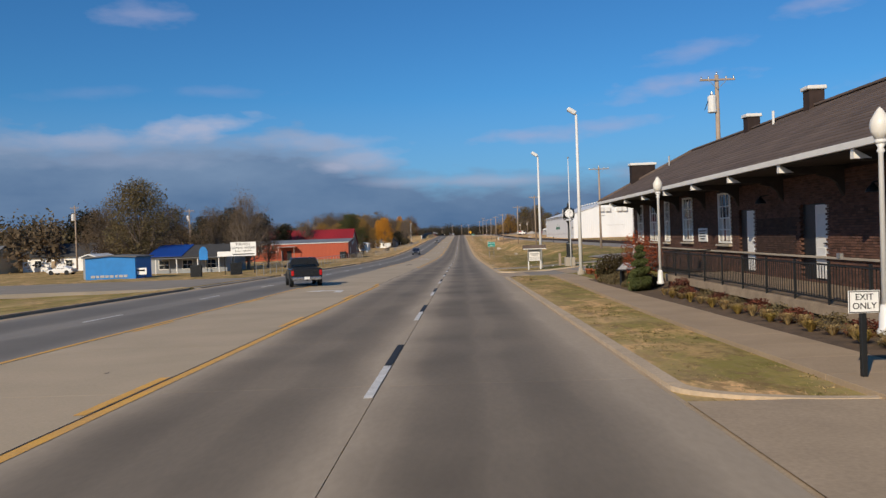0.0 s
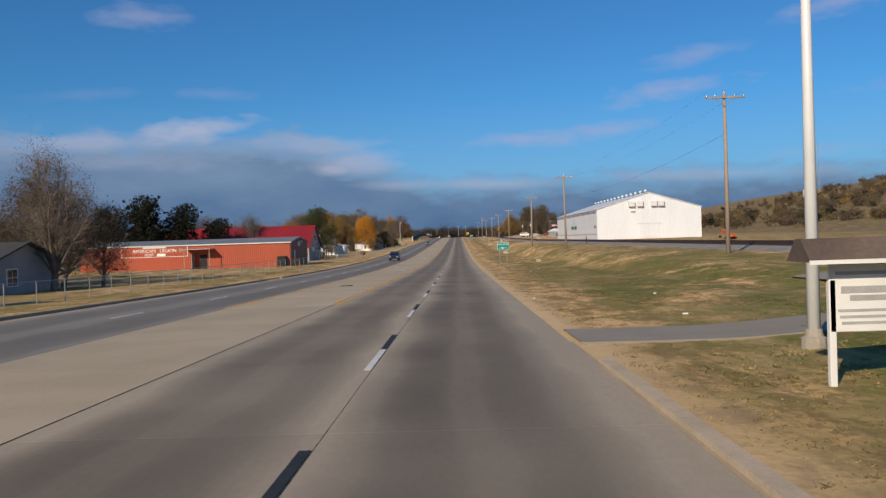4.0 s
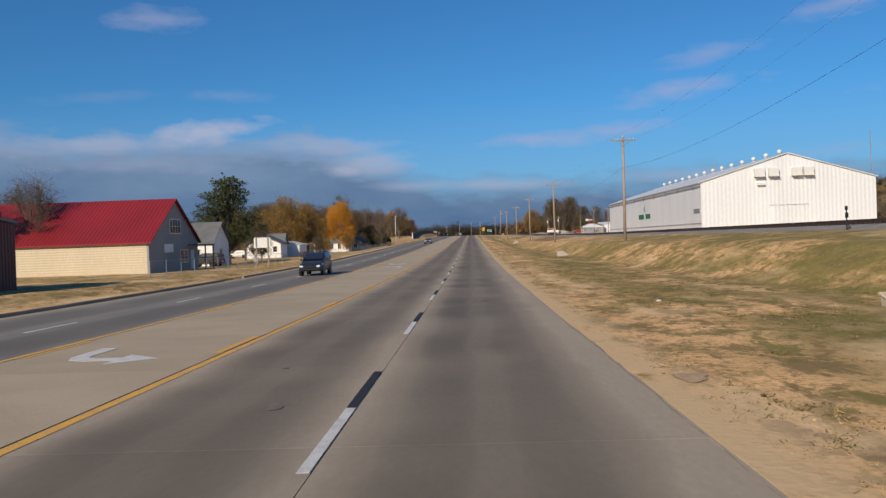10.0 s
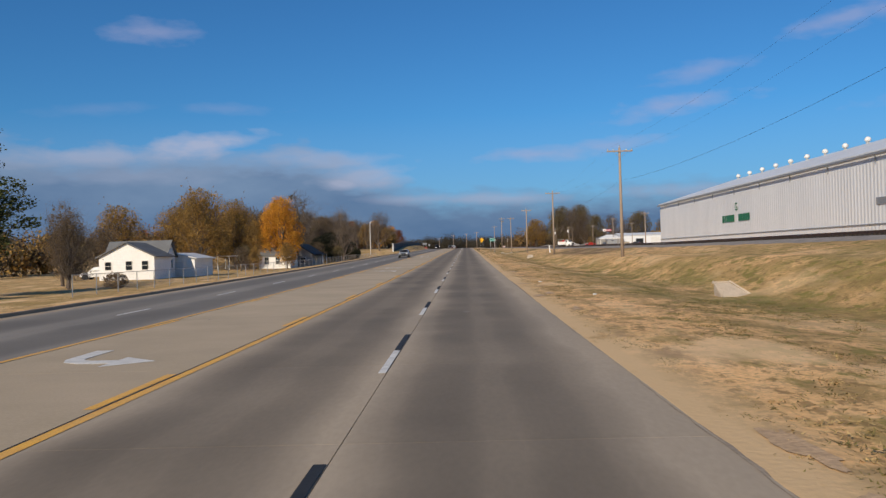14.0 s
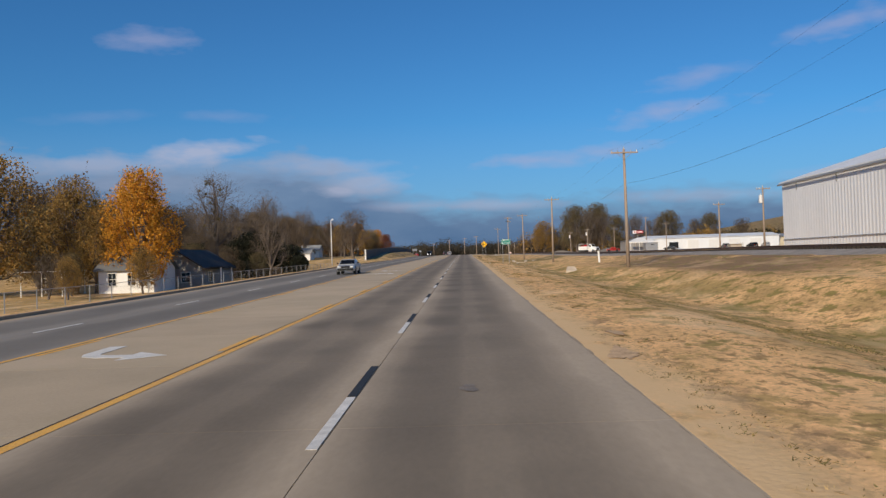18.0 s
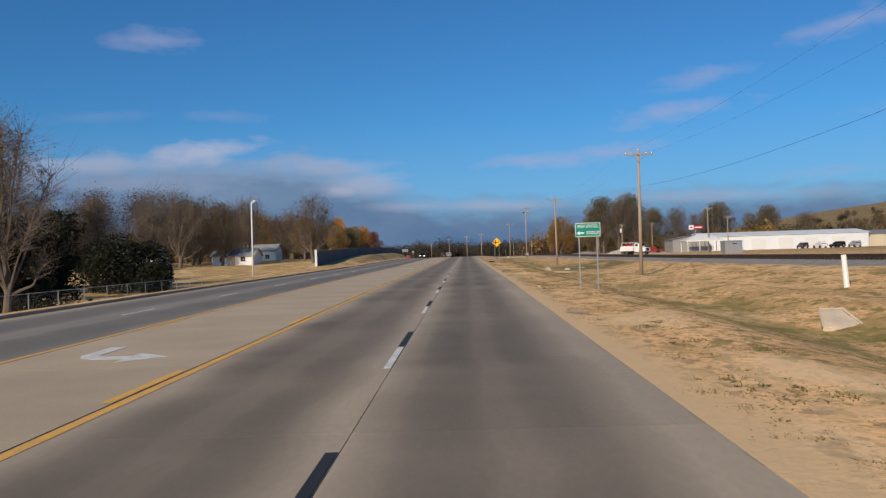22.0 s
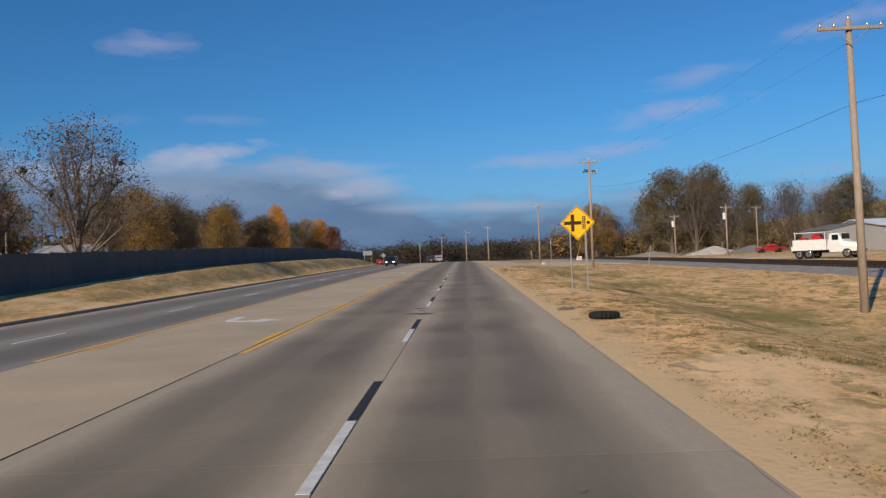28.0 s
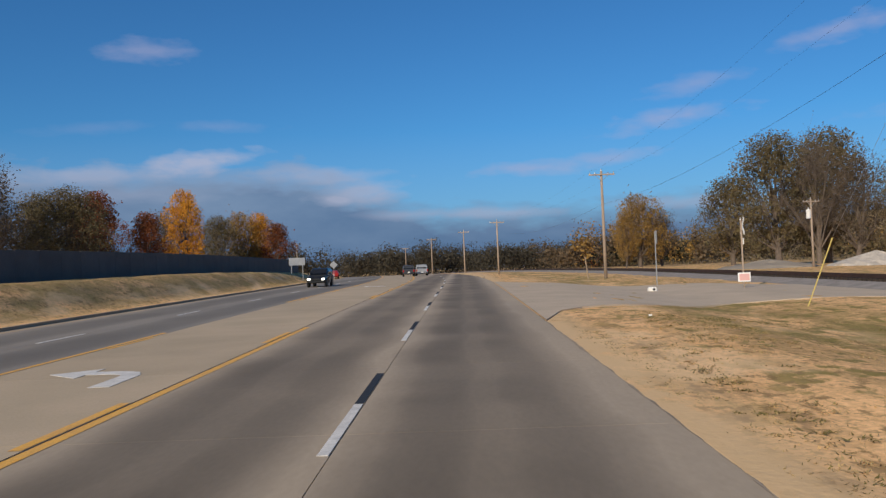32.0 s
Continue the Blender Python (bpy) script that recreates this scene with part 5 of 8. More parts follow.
# openings in the road wall: from y to y, from z to z (world), kind
OPEN = [(49.6, 51.2, 1.3, 3.6, "w"), (46.1, 47.9, 1.3, 3.6, "w"), (43.4, 44.5, 1.3, 3.6, "w"), (39.1, 40.9, 1.35, 3.6, "w"), (33.6, 35.3, 1.3, 3.55, "w"),
        (31.0, 32.7, 0.25, 2.75, "d"), (24.9, 26.9, 0.25, 2.75, "d"), (19.6, 21.3, 2.2, 3.5, "w"), (12.0, 13.8, 1.3, 3.5, "w"), (6.0, 7.8, 1.3, 3.5, "w"), (0.5, 2.0, 0.25, 2.7, "d")]
BW, BH = 0.225, 0.0775
bm = bmesh.new()
box(bm, 0, 0, 0, 0.09, BW - 0.012, BH - 0.012)
brick_me = bpy.data.meshes.new("brick")
bm.to_mesh(brick_me)
bm.free()
brick_me.materials.append(M["brick_tan"])
course = part("brickwork", B(-3.03, 0.35, 3.66, 0.1, 60.4, 0.08), "brick_dark", dep)
bvs, bfs, single = [], [], 0
rngb = np.random.default_rng(5)
for r in range(47):
    z = 0.02 + r * BH
    for cidx in range(int(60.5 / BW)):
        y = -7.75 + cidx * BW + (BW / 2 if r % 2 else 0)
        if y > 52.6 or any(y0 + 0.03 < y < y1 - 0.03 and z0 + 0.03 < z < z1 - 0.03 for y0, y1, z0, z1, _ in OPEN):
            continue
        out = rngb.uniform(-0.004, 0.004)
        if 27.2 < y < 30.8 and 0.95 < z < 2.3 and single < 290:
            o = new("brick", brick_me)
            o.parent = course
            o.matrix_basis = pose(10.9 - 14 + 0.03 + out, y - 22, z)
            single += 1
            continue
        i = len(bvs)
        xa, xb, ya, yb, za, zb = -3.10 + out, -2.98, y - 22 - BW / 2 + 0.006, y - 22 + BW / 2 - 0.006, z - BH / 2 + 0.006, z + BH / 2 - 0.006
        bvs += [(xa, ya, za), (xa, yb, za), (xa, yb, zb), (xa, ya, zb), (xb, ya, za), (xb, yb, za), (xb, yb, zb), (xb, ya, zb)]
        bfs += [(i, i + 3, i + 2, i + 1), (i, i + 1, i + 5, i + 4), (i + 3, i + 7, i + 6, i + 2), (i + 1, i + 2, i + 6, i + 5), (i, i + 4, i + 7, i + 3)]
M["brick_isle"] = material("dark_brown_brick_bond", (0.125, 0.062, 0.044), 0.85, var=0.3, scale=2, fine=30, island=True, rnd=0.35)
raw("bricks", bvs, bfs, "brick_isle", course, kind="stuff", label="remaining dark brown bricks of the wall")
part("water_table", B(-3.12, 0.35, 1.02, 0.12, 60.4, 0.07, 0.01), "concrete", dep)
# far end wall
bvs, bfs = [], []
for r in range(47):
    z = 0.4 + r * BH
    if z > 3.6:
        break
    for cidx in range(27):
        x = -3.0 + cidx * BW + (BW / 2 if r % 2 else 0)
        i = len(bvs)
        xa, xb, ya, yb, za, zb = x - BW / 2 + 0.006, x + BW / 2 - 0.006, 30.55, 30.71, z - BH / 2 + 0.006, z + BH / 2 - 0.006
        bvs += [(xa, yb, za), (xb, yb, za), (xb, yb, zb), (xa, yb, zb), (xa, ya, za), (xb, ya, za), (xb, ya, zb), (xa, ya, zb)]
        bfs += [(i, i + 1, i + 2, i + 3), (i, i + 4, i + 5, i + 1), (i + 3, i + 2, i + 6, i + 7)]
raw("end_bricks", bvs, bfs, "brick_isle", dep, kind="stuff", label="dark brown bricks of the end wall")
for y0, y1, z0, z1, k in OPEN:
    yc, zc, w, h = (y0 + y1) / 2 - 22, (z0 + z1) / 2, y1 - y0, z1 - z0
    if k == "w":
        window(dep, "x-", yc, zc, w - 0.3, h - 0.3, -3.06, (3, 4) if h > 1.6 else (2, 2))
        for dy in (-1, 1):
            part("curtain", B(-3.0935, yc + dy * (w - 0.3) * 0.27, zc - h * 0.20, 0.004, (w - 0.3) * 0.40, (h - 0.3) * 0.50), "lace", dep, "white lace half curtain")
            part("curtain", B(-3.0935, yc + dy * (w - 0.3) * 0.42, zc + h * 0.22, 0.004, (w - 0.3) * 0.13, (h - 0.3) * 0.46), "lace", dep, "white lace side curtain")
        part("sill", B(-3.14, yc, z0 - 0.02, 0.2, w + 0.1, 0.09, 0.01), "concrete", dep)
    else:
        # dark sheet on the solid wall, standing in for the shade of a recess
        part("doorway_shade", B(-2.985, yc, zc, 0.03, w - 0.06, h - 0.05), "dark_metal", dep)
        d = part("door", B(-3.02, yc - w / 2 + 0.5, zc, 0.05, 0.86, h - 0.2, 0.01), "white_paint", dep, "white panelled door")
        for dz in (-0.55, 0.5):
            part("panel", B(-3.05, yc - w / 2 + 0.5, zc + dz, 0.02, 0.56, 0.72, 0.01), "white_metal", d)
        part("handle", B(-3.09, yc - w / 2 + 0.15, zc - 0.05, 0.06, 0.14, 0.04), "dark_metal", d)
pl = part("plaque", B(-3.13, 15.45, 1.72, 0.05, 1.3, 0.62, 0.01), "white_sign", dep, "white lettered plaque on the wall")
for i, w in enumerate((1.0, 0.8, 0.95, 0.6)):
    part("text_bar", B(-3.158, 15.45, 1.9 - i * 0.12, 0.01, w, 0.05), "black", pl)
for y in (29.5, 21.5):
    lp = part("wall_lamp", lathe(bmesh.new(), [(0.03, 3.1), (0.05, 3.05), (0.16, 2.95), (0.2, 2.85), (0.03, 2.84)], 10, -3.4, y - 22), "dark_metal", dep)
    part("arm", T((-3.1, y - 22, 3.15), (-3.4, y - 22, 3.1), 0.02, 0.02, 6), "dark_metal", lp)
part("meter_box", B(-3.15, 2.0, 1.1, 0.1, 0.22, 0.14), "galv", dep)

# boarded deck with iron railing
M["wood_deck"] = material("weathered_deck_timber", (0.27, 0.20, 0.135), 0.85, var=0.35, scale=2, fine=25, col2=(0.18, 0.135, 0.095))
deck = thing("deck", 9.55, 13, 0.0, 0, "raised timber deck with a black iron railing", "deck")
for i in range(19):
    part("deck_board", B(-1.33 + i * 0.145, -0.2, 0.2, 0.14, 41.6, 0.04, 0.004), "wood_deck", deck)
part("rim_board", B(-1.42, -0.2, 0.07, 0.05, 41.6, 0.26, 0.006), "wood_light", deck)
part("rim_board", B(0, 20.62, 0.07, 2.8, 0.05, 0.24, 0.006), "wood_light", deck)
for k in range(12):
    part("deck_post", B(-1.25, -20.3 + k * 3.7, -0.35, 0.14, 0.14, 0.65), "wood_pole", deck)
def shared(name, bm, mat):
    me = bpy.data.meshes.new(name)
    bm.to_mesh(me)
    bm.free()
    me.materials.append(M[mat])
    return me


handrail_me = shared("handrail", B(0, 0.95, 0, 0.045, 1.9, 0.04), "dark_metal")
baluster_me = shared("baluster", B(0, 0, 0.73, 0.016, 0.016, 0.76), "dark_metal")


def railing_bay(m):
    for nm, me, mm in [("handrail", handrail_me, pose(0, 0, z)) for z in (1.12, 0.34)] + [("baluster", baluster_me, pose(0, 0.073 + j * 0.146, 0)) for j in range(13)]:
        o = new(nm, me)
        o.parent = deck
        o.matrix_basis = m @ mm


for k in range(22):
    railing_bay(pose(-1.4, -20.9 + k * 1.9, 0.0))
    part("rail_post", B(-1.4, -20.9 + k * 1.9, 0.6, 0.06, 0.06, 1.2, 0.006), "dark_metal", deck)
railing_bay(pose(-1.4, 20.7, 0, 0, 0, -90))


def lamp_post(x, y, z):
    p = thing("lamp_post", x, y, z, 0, "white fluted lamp post with a frosted acorn globe", "lamp post", "lamp posts by the depot")
    part("base", lathe(bmesh.new(), [(0.15, 0), (0.15, 0.07), (0.115, 0.12), (0.10, 0.46), (0.07, 0.56)], 14), "white_metal", p, smooth=True)
    part("shaft", lathe(bmesh.new(), [(0.060, 0.55), (0.048, 3.4), (0.08, 3.44), (0.05, 3.5), (0.10, 3.6)], 12), "white_metal", p, smooth=True)
    part("collar", lathe(bmesh.new(), [(0.10, 3.58), (0.115, 3.62), (0.10, 3.66)], 14), "white_metal", p, smooth=True)
    part("globe", lathe(bmesh.new(), [(0.10, 3.66), (0.17, 3.80), (0.185, 3.93), (0.17, 4.02), (0.10, 4.14), (0.05, 4.22), (0.01, 4.26)], 16), "globe", p, smooth=True)


lamp_post(7.65, 32.4, -0.12)
lamp_post(7.7, 15.4, -0.05)

ex = thing("exit_sign", 5.4, 11.5, -0.1, 0, "small white exit-only sign on a dark post", "sign")
part("post", B(0, 0.03, 0.45, 0.08, 0.08, 1.1, 0.01), "dark_metal", ex)
pf = part("panel", B(0, -0.02, 1.06, 0.44, 0.012, 0.32, 0.004), "white_sign", ex)
for dx, dz, sx, sz in ((0, 0.145, 0.42, 0.012), (0, -0.145, 0.42, 0.012), (0.205, 0, 0.012, 0.3), (-0.205, 0, 0.012, 0.3)):
    part("border", B(dx, -0.028, 1.06 + dz, sx, 0.003, sz), "black", pf)
text_on(pf, "EXIT", 0, 1.125, 0.125, "black", -0.032)
text_on(pf, "ONLY", 0, 1.0, 0.125, "black", -0.032)

# ---- draped paving: sidewalk, driveways, side streets ----
def skirt(X, Y, Z):
    """Adds rows that turn the two long edges of a sheet down into the soil."""
    X, Y, Z = [np.concatenate([v[:1], v, v[-1:]]) for v in (X, Y, Z)]
    Z[0], Z[-1] = Z[0] - 0.3, Z[-1] - 0.3
    return X, Y, Z


def drape(name, xs, ys, mat, dz, label, cat="pavement", thick=0.0):
    """A paved sheet that follows the ground between rows of x and y."""
    X, Y = np.meshgrid(xs, ys)
    Z = np.maximum(ground_z(X, Y), np.where(X < 2.9, road_z(Y) - 0.01, -99)) + dz
    X, Y, Z = skirt(X, Y, Z)
    idx2 = np.arange(X.size).reshape(X.shape)
    f2 = np.stack([idx2[:-1, :-1], idx2[:-1, 1:], idx2[1:, 1:], idx2[1:, :-1]], -1).reshape(-1, 4)
    return tagged(raw(name, np.stack([X, Y, Z], -1).reshape(-1, 3).tolist(), f2.tolist(), mat), label=label, category=cat, kind="structure")


walk_path = tagged(new("sidewalk"), label="narrow concrete sidewalk beside the depot", category="pavement", kind="structure")
for k in range(36):
    y = -6 + k * 1.7
    xm = 5.75 + 0.6 * float(smooth(18, 50, y))
    o = part("paving_slab", B(0, 0, -0.05, 1.5, 1.694, 0.14, 0.004), "walk", walk_path)
    o.matrix_world = pose(xm, y, float(ground_z(xm, y)) + 0.07, math.degrees(math.atan(float(ground_z(xm, y + 1) - ground_z(xm, y - 1)) / 2)), 0, 0)
def far_edge(x):
    """Where the grass island past the driveway begins."""
    return np.interp(x, [2.6, 3.9, 5.5, 8.7, 11.8, 14, 34], [63.6, 62.7, 64.0, 64.9, 66.4, 67.2, 67.2])


def drape_between(name, xs, lo, hi, mat, dz, label, n=9):
    """A paved sheet between two edges that vary along x or, for a crossing band, along y."""
    U = np.linspace(0, 1, n)[:, None]
    X = np.repeat(xs[None, :], n, 0)
    Y = lo(xs)[None, :] * (1 - U) + hi(xs)[None, :] * U
    Z = np.maximum(ground_z(X, Y), np.where(X < 2.9, road_z(Y) - 0.01, -99)) + dz
    X, Y, Z = skirt(X, Y, Z)
    i2 = np.arange(X.size).reshape(X.shape)
    f2 = np.stack([i2[:-1, :-1], i2[:-1, 1:], i2[1:, 1:], i2[1:, :-1]], -1).reshape(-1, 4)
    return tagged(raw(name, np.stack([X, Y, Z], -1).reshape(-1, 3).tolist(), f2.tolist(), mat), label=label, category="pavement", kind="structure")


drape_between("driveway", np.linspace(4.5, 34, 50), lambda x: np.interp(x, [4.5, 6.5, 34], [56.35, 56.25, 55.6]), far_edge, "drive", 0.03, "worn grey asphalt driveway past the depot")
drape_between("driveway_apron", np.linspace(2.58, 4.495, 25), lambda x: np.interp(x, [2.58, 2.84, 2.95, 3.18, 3.42, 3.82, 4.5], [53.4, 53.5, 53.9, 55.05, 55.6, 56.2, 56.35]), far_edge, "gutter", 0.03, "pale concrete apron where the driveway meets the road")
X, Y = np.meshgrid(np.linspace(0, 1.0, 4), np.linspace(56.3, 64.3, 12))
X = X + 7.0
i2 = np.arange(X.size).reshape(X.shape)
raw("crossing_band", np.stack([X, Y, ground_z(X, Y) + 0.045], -1).reshape(-1, 3).tolist(), np.stack([i2[:-1, :-1], i2[:-1, 1:], i2[1:, 1:], i2[1:, :-1]], -1).reshape(-1, 4).tolist(), "walk", walk_path, label="pale concrete band across the driveway")
xs = np.linspace(2.75, 13.5, 30)
vs, fs = [], []
for x in xs:
    y, z = float(far_edge(x)), float(ground_z(x, float(far_edge(x))))
    vs += [(x, y, z - 0.1), (x, y, z + 0.12), (x, y + 0.34, z + 0.13), (x, y + 0.34, z - 0.1)]
for i in range(len(xs) - 1):
    fs += [(i * 4 + j, i * 4 + j + 1, i * 4 + j + 5, i * 4 + j + 4) for j in range(3)]
raw("island_curb", vs, fs, "curb_pale", road, label="rounded concrete curb of the grass island")
drape("driveway", np.linspace(2.60, 6.4, 8), np.linspace(-6, 10.4, 13), "gutter", 0.03, "pale concrete exit drive beside the road")
drape("parking_lot", np.linspace(14, 34, 20), np.linspace(67.2, 92, 18), "drive", 0.07, "asphalt parking area behind the clock")
drape("path", np.linspace(2.72, 13.9, 16), np.linspace(75.5, 78.5, 4), "drive", 0.05, "narrow asphalt path through the grass")
drape_between("side_street", np.linspace(2.58, 60, 60), lambda x: np.interp(x, [2.58, 3.4, 4.6, 7, 12, 34, 60], [552.5, 556.5, 558.2, 559.5, 564, 566, 566]), lambda x: np.interp(x, [2.58, 5, 12.5, 18.7, 60], [596, 590, 585, 583, 581]), "street", 0.04, "pale worn side street towards the railway crossing", n=14)
drape("side_street", np.linspace(-70, X_LC + 0.05, 40), np.linspace(53, 74, 12), "drive", 0.05, "asphalt side street joining the road", "road")

# ---- planting by the depot ----
def clump(name, pts_fn, n, size, mat, x, y, label, z=None, cat="shrub", group="", seed=0):
    rng = np.random.default_rng(seed)
    me = leaf_mesh("foliage", pts_fn(rng, n), size, mat, rng)
    t = thing(name, x, y, float(ground_z(x, y)) if z is None else z, 0, label, cat, group)
    o = new("foliage", me)
    o.parent = t
    return t


def ball(cx, cz, r, rz):
    def f(rng, n):
        d = rng.normal(size=(n, 3))
        d /= np.linalg.norm(d, axis=1)[:, None]
        p = d * np.array([r, r, rz]) * rng.uniform(0.55, 1.05, (n, 1))
        p[:, 2] = np.abs(p[:, 2] + cz)
        return p
    return f


def spiral(rng, n):
    """A clipped spiral topiary: bulging slanted tiers that shrink upwards."""
    out = []
    for z, r, th in ((0.27, 0.46, 0.27), (0.71, 0.42, 0.19), (1.06, 0.34, 0.16), (1.36, 0.25, 0.14), (1.62, 0.17, 0.14)):
        m = int(n * r * r / 1.0)
        d = rng.normal(size=(m, 3))
        d /= np.linalg.norm(d, axis=1)[:, None]
        p = d * np.array([r, r, th]) * rng.uniform(0.8, 1.0, (m, 1))
        p[:, 2] += z + 0.20 * p[:, 0]
        out.append(p)
    return np.concatenate(out)


tp = clump("topiary", spiral, 30000, 0.028, "shrub", 6.85, 32.4, "clipped green spiral topiary shrub", z=-0.3)
part("stem", T((0, 0, 0), (0, 0, 1.6), 0.05, 0.02, 8), "bark", tp)
for i, (x, y, h) in enumerate(((7.6, 36.2, 2.3), (8.3, 37.6, 1.9))):
    t = clump("red_shrub", ball(0, h * 0.65, 0.72, h * 0.45), 1500, 0.042, "leaf_scarlet", x, y, "small red-leaved ornamental tree by the depot", seed=i + 20, cat="tree")
    vs, fs = [], []
    rng = np.random.default_rng(i)
    for _ in range(9):
        d = np.array([rng.normal(0, 0.4), rng.normal(0, 0.4), h * 0.8])
        limb(vs, fs, np.zeros(3), d * 0.6, 0.03, 0.015)
        for _ in range(5):
            limb(vs, fs, d * 0.5, d * 0.6 + rng.normal(0, 0.35, 3) + (0, 0, 0.3), 0.012, 0.004, 3)
    raw("stem", vs, fs, "bark", t, label="branching grey stem")
clump("bush", ball(0, 0.55, 0.95, 0.9), 5200, 0.05, "leaf_dim", 7.5, 41.5, "rounded brown-green bush in the depot bed", seed=31)
clump("bush", ball(0, 0.25, 0.55, 0.4), 1800, 0.045, "leaf_olive", 7.2, 38.4, "low golden bush in the depot bed", seed=32)
clump("bush", ball(0, 0.3, 0.5, 0.45), 1800, 0.045, "shrub", 7.0, 33.4, "low green bush in the depot bed", seed=33)
clump("bush", ball(0, 0.25, 0.45, 0.35), 1600, 0.04, "leaf_maroon", 7.9, 30.2, "low dark red bush under the deck edge", seed=34)
def fountain(name, x, y, n, h, spread, mat, label, seed, group=""):
    """A tuft of thin blades that rise from one root and arch outwards."""
    rng = np.random.default_rng(seed)
    a, r, hh, w = rng.uniform(0, 6.283, n), rng.uniform(0.3, 1.0, n) * spread, rng.uniform(0.55, 1.0, n) * h, rng.uniform(0.006, 0.013, n)
    c, s_ = np.cos(a), np.sin(a)
    rows = []
    for k, (fr, fh) in enumerate(((0.05, 0.0), (0.45, 0.75), (1.0, 0.72 if h > 0.3 else 0.9))):
        ww = w * (1.0, 0.8, 0.1)[k]
        for sg in (-1, 1):
            rows.append(np.stack([c * r * fr - s_ * ww * sg, s_ * r * fr + c * ww * sg, hh * fh], 1))
    q = np.stack(rows, 1).reshape(-1, 3)
    fs = []
    for i in range(n):
        b = i * 6
        fs += [(b, b + 1, b + 3, b + 2), (b + 2, b + 3, b + 5, b + 4)]
    t = thing(name, x, y, float(ground_z(x, y)) + 0.06, 0, label, "shrub", group)
    raw("blades", q.tolist(), fs, mat, t)


for i in range(48):
    y = 29.6 - i * 0.74
    x = 7.1 + 0.12 * math.sin(i * 2.1)
    fountain("ornamental_grass", x, y, 230, 0.34 + 0.08 * math.sin(i * 1.7), 0.36, ("straw", "straw", "gold_blade")[i % 3], ("tuft of straw-coloured ornamental grass", "tuft of straw-coloured ornamental grass", "tuft of golden ornamental grass")[i % 3], 40 + i, "plants along the deck")
    if i % 2 == 0:
        clump("bedding_plant", ball(0, 0.16, 0.36, 0.26), 900, 0.035, "leaf_maroon" if i % 4 else "leaf_olive", x + 0.48, y - 0.3,
              "dark red bedding plant under the deck edge" if i % 4 else "dull green bedding plant under the deck edge", seed=440 + i, group="plants along the deck")
bed = raw("mulch_bed", [(6.75, -6, 0), (8.35, -6, 0), (8.35, 47, 0), (6.9, 47, 0)], [(0, 1, 2, 3)], material("brown_mulch", (0.15, 0.10, 0.062), 0.95, var=0.4, fine=25, bump=0.6))
bed.data.clear_geometry()
X, Y = np.meshgrid(np.linspace(6.45, 9.4, 9), np.linspace(-6, 44.5, 46))
idx2 = np.arange(X.size).reshape(X.shape)
bed.data.from_pydata(np.stack([X, Y, ground_z(X, Y) + 0.075], -1).reshape(-1, 3).tolist(), [], np.stack([idx2[:-1, :-1], idx2[:-1, 1:], idx2[1:, 1:], idx2[1:, :-1]], -1).reshape(-1, 4).tolist())
tagged(bed, label="brown mulch bed along the deck", category="ground", kind="structure")


def pot(x, y, r, h):
    z = float(ground_z(x, y)) + 0.07
    p = thing("flower_pot", x, y, z, 0, "round terracotta flower pot with a small plant", "flower pot", "terracotta pots")
    part("pot", lathe(bmesh.new(), [(r * 0.7, 0), (r * 0.95, h * 0.8), (r * 1.08, h * 0.82), (r * 1.08, h), (r * 0.9, h), (r * 0.85, h * 0.85)], 14), "terracotta", p, smooth=True)
    rng = np.random.default_rng(int(x * 100))
    o = new("plant", leaf_mesh("plant", ball(0, h + r * 0.5, r * 0.9, r * 0.9)(rng, 160), 0.06, "shrub", rng))
    o.parent = p


for x, y, r, h in ((6.95, 34.6, 0.17, 0.28), (7.15, 35.4, 0.2, 0.32), (7.75, 51.0, 0.26, 0.34), (7.95, 49.4, 0.28, 0.30), (8.15, 48.6, 0.26, 0.36), (7.0, 43.2, 0.2, 0.3), (7.2, 44.0, 0.2, 0.3)):
    pot(x, y, r, h)
st = thing("information_stand", 7.35, 37.0, float(ground_z(7.35, 37)), -40, "dark slanted information stand", "stand")
part("board", prism(bmesh.new(), [(-0.34, 0.72), (0.34, 1.02), (0.34, 1.07), (-0.34, 0.77)], "x", -0.46, 0.46), "dark_metal", st)
part("print", prism(bmesh.new(), [(-0.30, 0.792), (0.30, 1.056), (0.30, 1.060), (-0.30, 0.796)], "x", -0.41, 0.41), "faded", st)
for sx in (-0.36, 0.36):
    part("leg", B(sx, 0.02, 0.40, 0.09, 0.30, 0.92, 0.01), "dark_metal", st)


for i, (x, y, r, h, m) in enumerate(((6.95, 33.0, 0.42, 0.5, "shrub"), (7.5, 33.9, 0.5, 0.7, "leaf_dim"), (7.1, 35.6, 0.38, 0.4, "leaf_olive"), (7.7, 36.6, 0.45, 0.5, "shrub"), (7.1, 39.4, 0.5, 0.5, "leaf_olive"), (7.9, 40.2, 0.6, 0.8, "leaf_dim"), (7.0, 40.9, 0.45, 0.45, "leaf_olive"), (7.7, 43.0, 0.7, 0.9, "leaf_dim"), (8.3, 41.4, 0.7, 1.1, "leaf_dim"), (8.6, 44.5, 0.5, 0.6, "leaf_dim"), (10.0, 50.0, 0.5, 1.1, "leaf_dim"), (10.3, 49.0, 0.5, 0.8, "leaf_olive"))):
    clump("bush", ball(0, h * 0.4, r, h * 0.6), 2400, 0.042, m, x, y, {"shrub": "low clipped green bush in the bed", "leaf_dim": "loose dark brown-green bush in the bed", "leaf_olive": "low olive brown bush in the bed"}[m], seed=300 + i, cat="bush", group="bushes in the depot bed")
